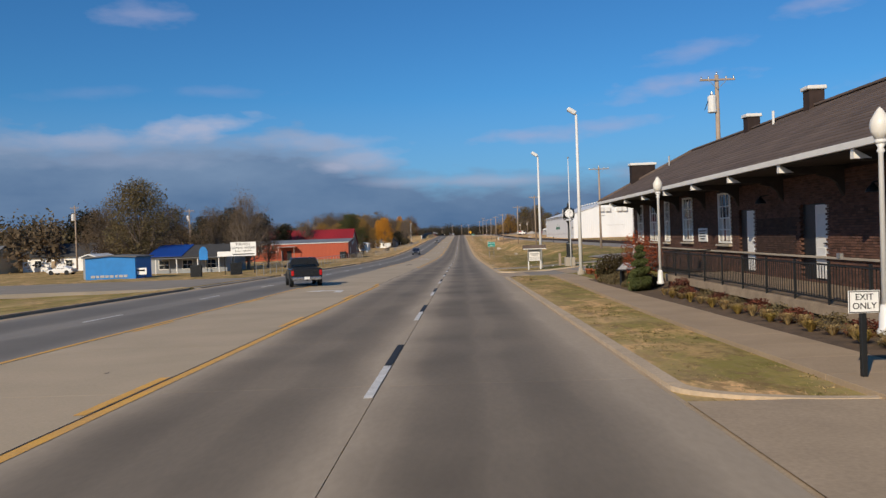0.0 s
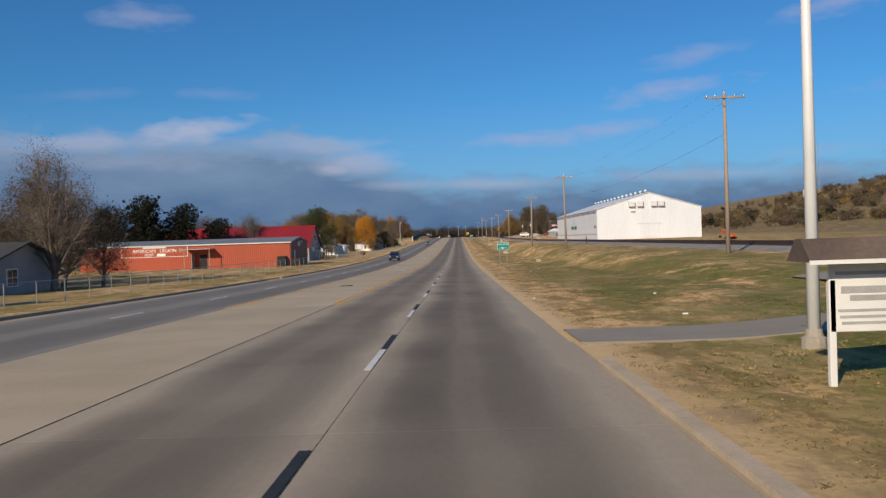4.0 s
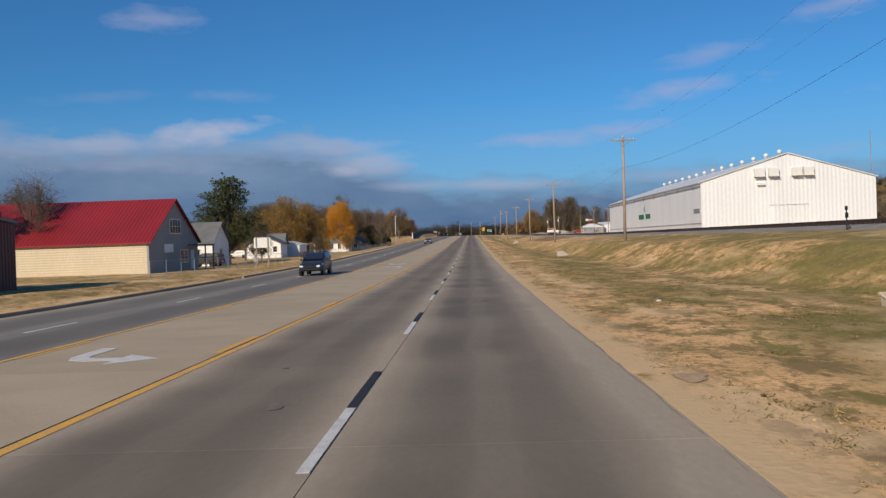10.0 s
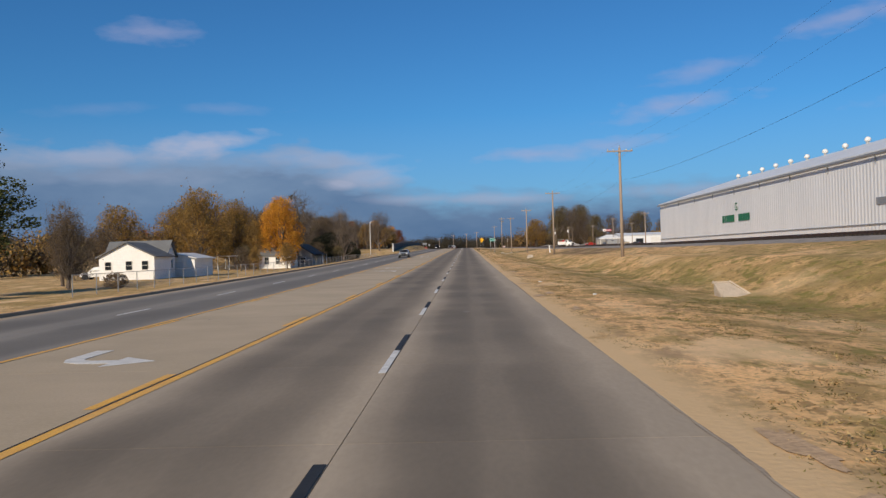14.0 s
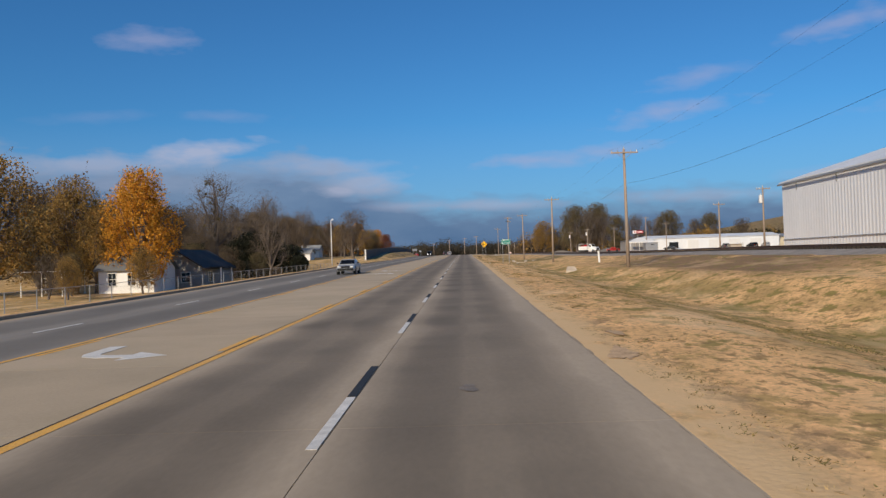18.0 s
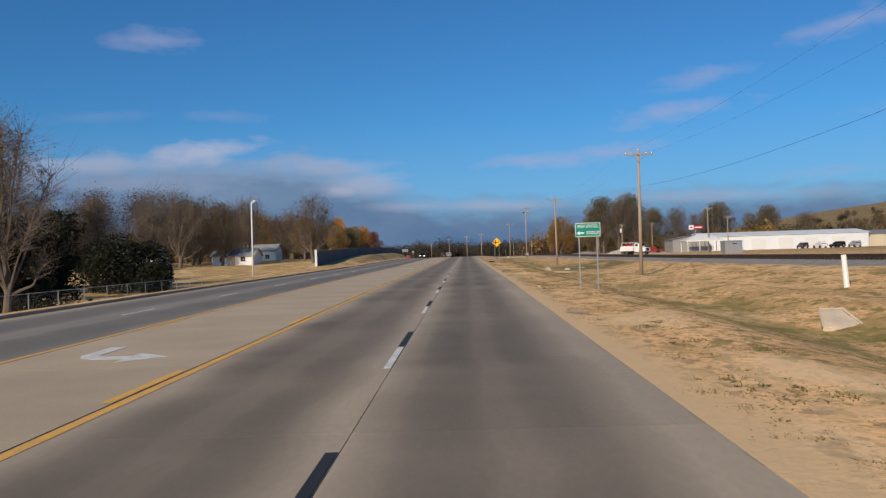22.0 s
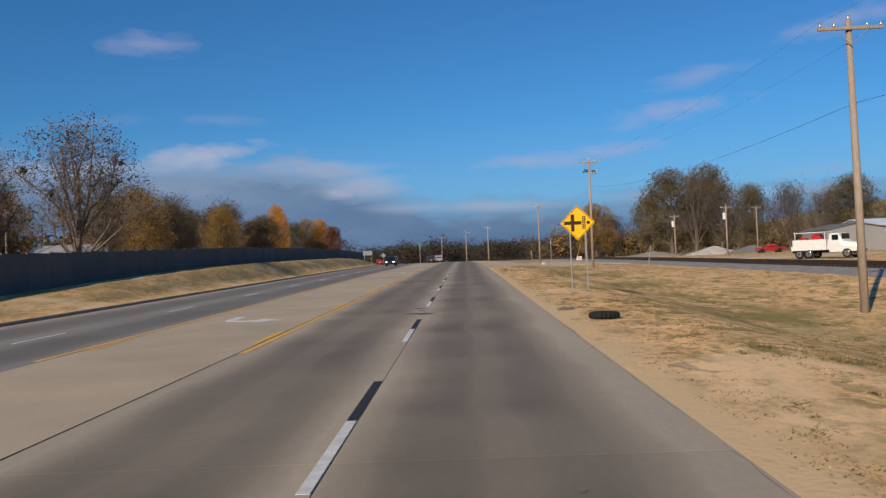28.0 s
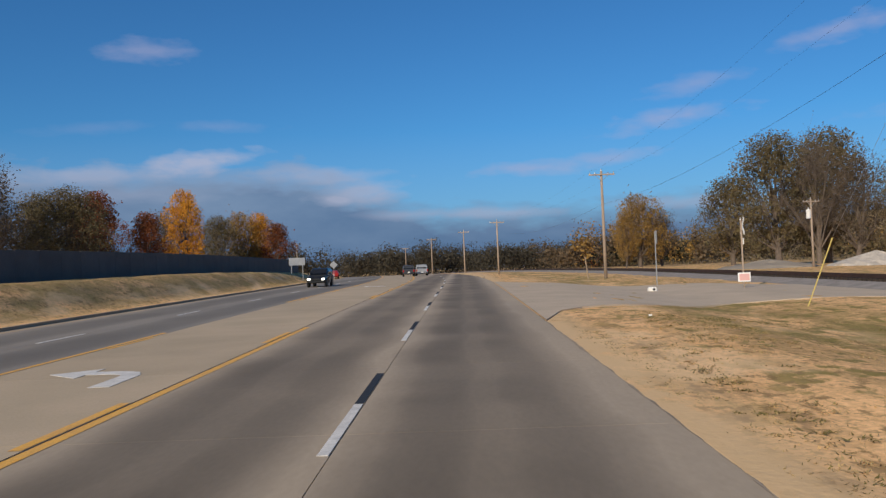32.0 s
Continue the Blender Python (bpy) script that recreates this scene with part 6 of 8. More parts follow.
# ---- the corner past the depot: clock, notice board, flagpole, lantern ----
def street_clock(x, y, z):
    c = thing("street_clock", x, y, z, 0, "black cast-iron street clock with white dials on a stone block", "clock")
    part("plinth", B(0, 0, 0.3, 0.85, 0.85, 0.75, 0.03), "concrete", c)
    part("pedestal", lathe(bmesh.new(), [(0.30, 0.66), (0.30, 0.8), (0.24, 0.86), (0.24, 1.75), (0.28, 1.8), (0.26, 1.9), (0.12, 2.0)], 8), "dark_metal", c)
    for k in range(4):
        t = math.pi / 2 * k
        part("pedestal_panel", B(0.235 * math.cos(t), 0.235 * math.sin(t), 1.3, 0.02 if k % 2 == 0 else 0.2, 0.2 if k % 2 == 0 else 0.02, 0.7, 0.006), "dark_metal", c)
    part("column", lathe(bmesh.new(), [(0.12, 1.95), (0.09, 2.05), (0.085, 2.4), (0.11, 2.45), (0.085, 2.5), (0.075, 3.45), (0.12, 3.5), (0.09, 3.58), (0.2, 3.72), (0.28, 3.8)], 14), "dark_metal", c, smooth=True)
    zc = 4.4
    part("case", B(0, 0, zc, 0.86, 0.86, 0.86, 0.2), "dark_metal", c)
    for k in range(4):
        m = pose(0, 0, zc, 0, 0, 90 * k)
        bm = T((0, -0.40, 0), (0, -0.47, 0), 0.43, 0.43, 28)
        rim = part("dial_rim", bm, "dark_metal", c)
        rim.matrix_basis = m
        dial = part("dial", T((0, -0.46, 0), (0, -0.485, 0), 0.36, 0.36, 28), "white_sign", c)
        dial.matrix_basis = m
        for j in range(12):
            t = math.pi / 6 * j
            o = part("hour_mark", B(0, 0, 0, 0.028, 0.006, 0.075), "black", dial)
            o.matrix_basis = pose(0.29 * math.sin(t), -0.489, 0.29 * math.cos(t), 0, math.degrees(t), 0)
        for ln, w, ang in ((0.19, 0.035, 38), (0.28, 0.024, 62)):
            o = part("pointer", B(0, 0, ln / 2 - 0.03, w, 0.006, ln), "black", dial)
            o.matrix_basis = pose(0, -0.494, 0, 0, ang, 0)
    part("crown", lathe(bmesh.new(), [(0.36, zc + 0.42), (0.28, zc + 0.5), (0.16, zc + 0.56), (0.1, zc + 0.66), (0.05, zc + 0.7), (0.1, zc + 0.78), (0.05, zc + 0.86), (0.02, zc + 0.95), (0.035, zc + 1.0), (0.005, zc + 1.06)], 14), "dark_metal", c, smooth=True)
    for sx in (-1, 1):
        for sy in (-1, 1):
            part("scroll", lathe(bmesh.new(), [(0.02, zc - 0.55), (0.05, zc - 0.5), (0.02, zc - 0.42)], 8, sx * 0.33, sy * 0.33), "dark_metal", c)


street_clock(9.03, 69.8, -0.78)

nb = thing("notice_board", 6.0, 69.6, -1.0, 0, "white notice board under a small shingled roof", "notice board")
for sx in (-1, 1):
    part("leg", B(sx * 0.52, 0, 0.65, 0.1, 0.1, 1.6, 0.01), "white_paint", nb)
pn = part("panel", B(0, -0.02, 1.18, 1.12, 0.06, 0.98, 0.01), "white_paint", nb)
for i, (w, h, dz) in enumerate(((0.95, 0.05, 0.36), (0.8, 0.10, 0.12), (0.55, 0.08, 0.0), (0.9, 0.04, -0.18), (0.85, 0.04, -0.27), (0.8, 0.04, -0.36))):
    part("text_bar", B(0, -0.054, 1.18 + dz, w, 0.006, h), "faded", pn)
part("roof", prism(bmesh.new(), [(-0.42, 1.72), (0.42, 1.72), (0.1, 2.05), (-0.1, 2.05)], "x", -0.98, 0.98), "shingle", nb)
part("eave_trim", B(0, -0.41, 1.72, 1.98, 0.04, 0.06), "white_paint", nb)

fp = thing("flagpole", 8.8, 67.2, -0.82, 0, "bare silver flagpole in the grass", "flagpole")
part("pole", T((0, 0, -0.3), (0, 0, 8.9), 0.06, 0.03, 12), "white_metal", fp, smooth=True)
part("finial", lathe(bmesh.new(), [(0.02, 8.9), (0.07, 8.95), (0.07, 9.02), (0.01, 9.08)], 10), "galv", fp)
part("cleat", B(0, -0.07, 1.2, 0.03, 0.04, 0.2), "galv", fp)

wp = thing("wooden_post", 8.25, 70.3, -0.8, 0, "short weathered wooden post by the clock", "post")
part("post", B(0, 0, 0.5, 0.2, 0.2, 1.1, 0.02), "wood_pole", wp)


def lantern(x, y, z, h):
    p = thing("lantern_post", x, y, z, 180, "black shepherd's-crook lantern post on a concrete base", "lamp post")
    part("base", lathe(bmesh.new(), [(0.3, -0.2), (0.3, 0.45), (0.26, 0.5)], 12), "concrete", p)
    part("pole", T((0, 0, 0.4), (0, 0, h - 0.6), 0.06, 0.045, 10), "dark_metal", p)
    bm = bmesh.new()
    pts = [(0.38 - 0.38 * math.cos(t), 0, h - 0.6 + 0.55 * math.sin(t)) for t in np.linspace(0, math.pi, 9)]
    for a, b in zip(pts, pts[1:]):
        tube(bm, a, b, 0.03, 0.03, 6)
    part("crook", bm, "dark_metal", p)
    lm = part("shade", lathe(bmesh.new(), [(0.03, h - 0.62), (0.06, h - 0.7), (0.1, h - 0.85), (0.26, h - 0.95), (0.27, h - 0.98), (0.03, h - 0.97)], 14, 0.76), "dark_metal", p)
    part("bulb", lathe(bmesh.new(), [(0.05, h - 0.97), (0.09, h - 1.05), (0.05, h - 1.13)], 10, 0.76), "globe", lm)


lantern(16.5, 78.0, -0.35, 5.6)
dl = thing("delineator", 16.15, 77.3, -0.35, 0, "orange and white marker post by the lantern", "post")
part("orange_band", T((0, 0, 0.95), (0, 0, 2.0), 0.08, 0.08, 8), "orange", dl)
part("white_band", T((0, 0, 0.0), (0, 0, 0.95), 0.085, 0.085, 8), "white_sign", dl)
mh = thing("manhole_mound", 14.2, 75.0, float(ground_z(14.2, 75)), 0, "dark drain cover on a low collar", "drain cover")
part("cover", lathe(bmesh.new(), [(0.9, -0.05), (0.85, 0.1), (0.6, 0.16), (0.02, 0.17)], 14), "asphalt", mh)

# ---- concrete culvert blocks and litter on the bank ----
def culvert_end(x, y, z, w, rz):
    """A flared concrete pipe end: a sloping trapezoid apron with raised wings, the pipe's mouth behind it."""
    c = thing("culvert_end", x, y, z, rz, "pale flared concrete culvert end in the ditch", "culvert", "culverts in the ditch")
    bm = bmesh.new()
    low = [(-0.5, -0.42), (0.5, -0.42), (0.27, 0.42), (-0.27, 0.42)]
    a = [bm.verts.new((u * w, v * w, 0.02 + (v + 0.42) * w * 0.45)) for u, v in low]
    b = [bm.verts.new((u * w * 0.95, v * w * 0.95, -0.30)) for u, v in low]
    bm.faces.new(a)
    bm.faces.new(list(reversed(b)))
    for k in range(4):
        bm.faces.new((b[k], b[(k + 1) % 4], a[(k + 1) % 4], a[k]))
    bmesh.ops.bevel(bm, geom=list(bm.edges), offset=0.05, segments=2, affect="EDGES")
    part("apron", bm, "culvert", c)
    for s_ in (-1, 1):
        bm = bmesh.new()
        tube(bm, (s_ * 0.48 * w, -0.40 * w, 0.05), (s_ * 0.27 * w, 0.42 * w, 0.42 * w), 0.04, 0.045, 7)
        part("wing", bm, "culvert", c)
    part("lip", T((-0.29 * w, 0.43 * w, 0.39 * w), (0.29 * w, 0.43 * w, 0.39 * w), 0.05, 0.05, 8), "culvert", c)


for x, y, w, rz in ((11.4, 252.8, 1.5, 14), (12.7, 379.2, 1.4, -4), (11.3, 172, 0.8, 20), (10.9, 461, 0.85, 10)):
    culvert_end(x, y, float(ground_z(x, y)) + 0.02, w, rz)
sl = thing("concrete_spillway", 12.0, 452.0, float(ground_z(12.0, 452.0)) + 0.03, 52, "pale concrete spillway slab with rubble in the ditch", "spillway")
part("slab", B(0, 0, -0.05, 1.1, 6.2, 0.2, 0.04), "culvert", sl)
rk = random.Random(8)
for i in range(9):
    x, y = 14.4 + rk.uniform(-1.4, 1.8), 459 + rk.uniform(-3, 4.5)
    rc = thing("rubble_stone", x, y, float(ground_z(x, y)), rk.uniform(0, 90), "pale broken stone lying in the ditch", "stone", "rubble in the ditch")
    bm = bmesh.new()
    bmesh.ops.create_icosphere(bm, subdivisions=2, radius=rk.uniform(0.12, 0.26))
    for v in bm.verts:
        v.co *= 1 + rk.uniform(-0.18, 0.18)
        v.co.z *= 0.7
    part("stone", bm, "culvert", rc)
ty = thing("old_tyre", 3.9, 479, 0.45, 0, "old discarded tyre lying on the bare shoulder", "tyre")
bm = bmesh.new()
for k in range(20):
    a, b = 2 * math.pi * k / 20, 2 * math.pi * (k + 1) / 20
    tube(bm, (0.36 * math.cos(a), 0.36 * math.sin(a), 0.07), (0.36 * math.cos(b), 0.36 * math.sin(b), 0.07), 0.10, 0.10, 8)
part("tread", bm, "rubber", ty, smooth=True)
ry = random.Random(3)
for i in range(16):
    y = ry.uniform(60, 555)
    x = ry.uniform(3.2, 9)
    lt = thing("litter", x, y, float(ground_z(x, y)) + 0.02, ry.uniform(0, 90), "small pale scrap of roadside litter", "litter", "roadside litter")
    part("scrap", B(0, 0, 0.02, ry.uniform(0.08, 0.2), ry.uniform(0.06, 0.14), 0.05, 0.015), "white_sign", lt)
db = thing("tyre_shred", -7.6, 113.0, float(road_z(113)), 30, "dark strip of shredded tyre on the turn lane", "debris")
part("strip", B(0, 0, 0.03, 0.9, 0.16, 0.04, 0.015), "rubber", db)

# ---- yellow crossroads warning sign ----
ys_ = thing("warning_sign", 5.4, 494.4, 0.72, 0, "yellow diamond crossroads and railway warning sign on two posts", "road sign")
for sx in (-0.38, 0.38):
    part("post", B(sx, 0.03, 1.6, 0.06, 0.045, 4.0, 0.008), "galv", ys_)


def diamond(r, round_, y0, y1):
    """A square plate on its corner with rounded corners."""
    pts = []
    for k in range(4):
        a = math.pi / 2 * k
        for b in (-0.6, -0.3, 0.0, 0.3, 0.6):
            pts.append(((r - round_ * 1.414) * math.cos(a) + round_ * math.cos(a + b * 1.3), 3.14 + (r - round_ * 1.414) * math.sin(a) + round_ * math.sin(a + b * 1.3)))
    return prism(bmesh.new(), pts, "y", y0, y1)


face = part("panel", diamond(0.84, 0.07, -0.02, 0.0), "yellow_sign", ys_)
part("edge_line", diamond(0.80, 0.06, -0.0225, -0.0205), "sign_brown", face)
part("inner_field", diamond(0.765, 0.05, -0.025, -0.023), "yellow_sign", face)
part("cross_bar", B(-0.24, -0.0275, 3.14, 0.84, 0.004, 0.165), "sign_brown", face)
part("cross_bar", B(-0.24, -0.0285, 3.14, 0.165, 0.004, 0.82), "sign_brown", face)
for sx in (0.255, 0.345):
    part("track_rail", B(sx, -0.0275, 3.14, 0.03, 0.004, 0.64), "sign_brown", face)
for i in range(7):
    part("track_tie", B(0.30, -0.0285, 2.855 + i * 0.095, 0.19, 0.004, 0.034), "sign_brown", face)
part("track_dot", B(0.515, -0.0275, 3.14, 0.15, 0.004, 0.145), "sign_brown", face)

# ---- stains, cracks and soil on the road and its edge ----
def blot(name, x, y, rx, ry, mat, seed, dz, on_pavement=True, n=60):
    """A thin ragged blot lying on the pavement or the soil."""
    rng = np.random.default_rng(seed)
    ph = rng.uniform(0, 6.283, 4)
    vs = []
    for i in range(n):
        a = 6.283 * i / n
        r = 1 + 0.22 * math.sin(2 * a + ph[0]) + 0.15 * math.sin(3 * a + ph[1]) + 0.1 * math.sin(5 * a + ph[2]) + 0.06 * math.sin(9 * a + ph[3]) + (rng.normal(0, 0.10) if n > 24 else 0)
        px, py = x + rx * r * math.cos(a), y + ry * r * math.sin(a)
        vs.append((px, py, (float(road_z(py)) if on_pavement else float(ground_z(px, py))) + dz))
    vs.append((x, y, (float(road_z(y)) if on_pavement else float(ground_z(x, y))) + dz + 0.001))
    return raw(name, vs, [(i, (i + 1) % n, n) for i in range(n)], mat, road)


blot("oil_stain", -1.62, 483.2, 0.44, 0.30, "stain", 1, 0.012)
blot("oil_stain", -1.85, 485.8, 0.18, 0.20, "stain", 2, 0.012)
blot("oil_stain", -1.72, 484.6, 0.10, 0.22, "stain", 3, 0.012)
raw("crack", [(0.55, 484.78, 0.0), (1.0, 484.92, 0.0), (1.66, 485.07, 0.0), (1.66, 485.11, 0.0), (1.0, 484.97, 0.0), (0.55, 484.81, 0.0)], [(0, 1, 4, 5), (1, 2, 3, 4)], "stain", road).location.z = float(road_z(484.9)) + 0.006
blot("bare_soil", 3.3, 483.1, 0.32, 0.55, "soil", 4, 0.015, False, 60)
rm = np.random.default_rng(33)
for k in range(30):
    blot("bare_soil", 3.35 + rm.normal(0, 0.22), rm.uniform(90, 540), rm.uniform(0.12, 0.35), rm.uniform(0.25, 0.9), "thatch", 50 + k, 0.014, False, 40)
for k in range(34):
    blot("road_spot", rm.uniform(-9, 2.2), rm.uniform(4, 545), rm.uniform(0.02, 0.07), rm.uniform(0.03, 0.10), "spot", 90 + k, 0.008, True, 9)
for k in range(10):
    blot("road_spot", rm.uniform(-4.5, -2.0) if k % 2 else rm.uniform(-0.4, 1.2), rm.uniform(20, 540), rm.uniform(0.10, 0.22), rm.uniform(0.15, 0.4), "spot", 140 + k, 0.008, True, 14)
# ---- far side of the road: farmers' market corner ----
ms = thing("market_sign", -26.2, 96.2, -1.65, 0, "white farmers-market sign board on two dark posts", "sign")
for sx in (-1, 1):
    part("post", B(sx * 1.25, 0.06, 1.6, 0.12, 0.12, 4.0, 0.01), "dark_metal", ms)
f = part("panel", B(0, -0.03, 3.03, 3.05, 0.06, 1.66, 0.01), "white_sign", ms)
for s_, zz, sz in (("STILWELL", 3.58, 0.42), ("FARMERS  MARKET", 3.16, 0.36), ("& the  LIBRARY", 2.78, 0.3)):
    text_on(f, s_, 0, zz, sz, "black", -0.066)
part("text_bar", B(0, -0.064, 2.42, 2.6, 0.006, 0.12), "black", f)
part("lower_panel", B(-2.3, 0, 2.5, 1.7, 0.05, 0.6, 0.01), "white_sign", ms, "smaller white board beside the main one")
part("lower_post", B(-2.3, 0.04, 1.2, 0.08, 0.08, 2.6), "dark_metal", ms)

bb = gable_block("blue_shed", -45.0, -39.0, 95.5, 100.5, -1.75, 0.85, 1.05, "y", ("blue", "blue", "grey_shingle"), "bright blue shed with a low grey roof", over=0.25, cat="shed")
for i, w in enumerate((0.5, 0.35, 0.5, 0.4, 0.45, 0.3, 0.5, 0.42)):
    part("painted_bar", B(-2.1 + i * 0.56, -2.53, 0.42, w, 0.02, 0.3), "faded", bb)
gable_block("grey_annex", -46.9, -45.3, 99, 104, -1.8, 1.0, 1.25, "y", ("market_wall", "market_wall", "white_metal"), "small grey annex with a flat pale roof", over=0.3, cat="shed")
sb = thing("small_sign", -38.5, 96.0, -1.6, 0, "small white yard sign near the blue shed", "sign")
part("panel", B(0, 0, 0.75, 1.3, 0.05, 0.8, 0.01), "white_sign", sb)
for sx in (-0.5, 0.5):
    part("leg", B(sx, 0.03, 0.3, 0.06, 0.05, 0.9), "dark_metal", sb)
part("text_bar", B(0, -0.03, 0.85, 0.9, 0.01, 0.2), "black", sb)
mk = gable_block("market_building", -45, -34, 116, 126, -2.2, 0.5, 1.9, "x", ("market_wall", "market_wall", "dark_shingle"), "low grey market building with a partly blue metal roof", over=0.5)
for k in range(3):
    window(mk, "y-", -3.6 + k * 3.4, 1.5, 1.4, 1.2, -5.0, (2, 2))
window(mk, "x+", -2, 1.5, 1.4, 1.2, 5.5, (2, 2))
part("blue_roof", prism(bmesh.new(), [(-5.6, 2.70), (0, 4.30), (0, 4.38), (-5.6, 2.78)], "x", -5.95, -0.8), "blue_roof", mk, "deep blue metal roof sheets")
part("porch_roof", B(0.5, -6.2, 2.45, 10, 2.4, 0.12), "grey_shingle", mk)
for k in range(4):
    part("porch_post", B(-4.0 + k * 3.0, -7.2, 1.0, 0.12, 0.12, 2.9), "white_paint", mk)
bp = thing("blue_arch_sign", -30.0, 93, -0.9, 0, "bright blue arched sign panel on posts", "sign")
part("panel", prism(bmesh.new(), [(-0.5, 1.2), (0.5, 1.2), (0.5, 2.2), (0.3, 2.6), (0, 2.75), (-0.3, 2.6), (-0.5, 2.2)], "y", -0.05, 0.05), "blue", bp)
for sx in (-0.4, 0.4):
    part("leg", B(sx, 0, 0.6, 0.08, 0.08, 1.5), "dark_metal", bp)
for i, (x, y) in enumerate(((-30.3, 91.0), (-26.0, 92.0))):
    bn = thing("waste_bin", x, y, float(ground_z(x, y)), 8 * i, "dark grey slatted refuse enclosure", "bin", "bins at the market")
    bn.scale = (0.7, 0.8, 0.85)
    for k in range(9):
        part("slat", B(-0.8 + k * 0.2, 0, 0.8, 0.17, 0.05, 1.6, 0.01), "dark_metal", bn)
    part("back", B(0, 0.4, 0.8, 1.8, 0.1, 1.55), "dark_metal", bn)
utility_pole(-68.8, 143.2, -2.1, 11.8, arm=1.6, transformer=True, label="utility pole with transformers by the parking lot")
utility_pole(-80, 133, -2.1, 9.0, arm=0.9, label="short bare utility pole by the houses", thin=0.8)
utility_pole(-60, 178, -2.1, 12.0, arm=2.2, transformer=True, label="utility pole behind the metal hall")

# far grey bungalows beyond the market
for i, (x, y, c1, c2) in enumerate(((-92, 150, "cream", "grey_shingle"), (-78, 158, "white_siding", "dark_shingle"), (-104, 138, "grey_siding", "grey_shingle"))):
    h = gable_block("bungalow", x - 6, x + 6, y - 5, y + 5, -2.2, 0.8, 3.0, "x", (c1, c1, c2), "small single-storey bungalow with a shingled roof", over=0.5, cat="house")
    window(h, "y-", -3, 1.6, 1.2, 1.2, -5, (2, 2))
    window(h, "y-", 3, 1.6, 1.2, 1.2, -5, (2, 2))
    part("door", B(0, -5.03, 1.1, 0.9, 0.05, 2.0), "wood_light", h)
    part("chimney", B(2, 0.5, 3.6, 0.6, 0.6, 1.6, 0.02), "brick_tan", h)

# ---- houses ----
gh = gable_block("grey_house", -46, -35.5, 260.5, 268, -2.9, 0.6, 3.3, "x", ("white_siding", "white_siding", "grey_shingle"), "small white house with a grey shingled roof", over=0.4, cat="house")
window(gh, "y-", 2.6, 1.9, 1.8, 1.2, -3.75, (3, 1))
window(gh, "x+", 0.0, 1.9, 1.2, 1.2, 5.25, (2, 2))
part("front_wing", prism(bmesh.new(), [(-3.6, 3.3), (0.6, 3.3), (-1.5, 5.2)], "y", -4.6, -0.5), "grey_shingle", gh)
part("door", B(-1.5, -3.78, 1.2, 1.0, 0.05, 2.1), "white_paint", gh)

wh2 = gable_block("white_house", -47.3, -40.1, 320, 326, -2.5, 0.25, 2.0, "y", ("white_siding", "white_siding", "grey_shingle"), "white gabled farmhouse with a grey roof", over=0.35, cat="house")
window(wh2, "y-", 2.4, 1.6, 0.8, 1.1, -3, (1, 2))
window(wh2, "y-", 0.3, 1.6, 0.8, 1.1, -3, (1, 2))
window(wh2, "y-", -2.4, 1.6, 0.8, 1.0, -3, (1, 2))
wing = gable_block("house_wing", -49.0, -40.9, 326.1, 329.6, -2.5, 0.4, 2.3, "x", ("white_siding", "white_siding", "grey_shingle"), "side wing of the white farmhouse under a grey roof", over=0.35, cat="house")
window(wing, "x+", 0.2, 1.7, 0.9, 1.1, 4.05, (2, 2))
ga = gable_block("white_garage", -44.2, -38.3, 330.2, 338.2, -2.7, -0.15, 0.55, "y", ("white_siding", "white_siding", "white_metal"), "white metal garage with a low pale roof", over=0.4, cat="garage")
part("garage_door", B(0, -4.03, 1.1, 2.6, 0.05, 2.0, 0.01), "white_metal", ga)
cp = thing("carport", -44.2, 369.5, -2.4, 0, "open white carport on thin posts", "carport")
part("roof", B(0, 0, 2.6, 5.0, 5.5, 0.14, 0.02), "white_metal", cp)
for sx in (-2.2, 0, 2.2):
    for sy in (-2.5, 2.5):
        part("post", B(sx, sy, 1.2, 0.1, 0.1, 2.8), "white_paint", cp)
oh = gable_block("white_cottage", -39.3, -33.3, 369.5, 376, -2.4, 0.2, 1.9, "x", ("white_siding", "white_siding", "grey_shingle"), "small white cottage half hidden by an orange tree", over=0.4, cat="house")
window(oh, "y-", -1.5, 1.5, 0.8, 1.3, -3.25, (2, 2))
window(oh, "y-", 0.6, 1.5, 0.8, 1.3, -3.25, (2, 2))
dh = gable_block("dark_roofed_house", -36.7, -30.5, 377, 389, -2.4, 0.2, 2.2, "y", ("grey_siding", "grey_siding", "dark_shingle"), "low grey house with a dark roof and porch", over=0.5, cat="house")
window(dh, "x+", -3, 1.4, 1.2, 1.2, 3.1, (2, 2))
window(dh, "y-", 1.2, 1.4, 1.0, 1.1, -6, (2, 2))
part("porch_roof", B(4.0, -2, 2.5, 2.0, 5.0, 0.12), "dark_shingle", dh)
for sy in (-4.2, 0.2):
    part("porch_post", B(4.8, sy, 1.1, 0.12, 0.12, 2.8), "white_paint", dh)
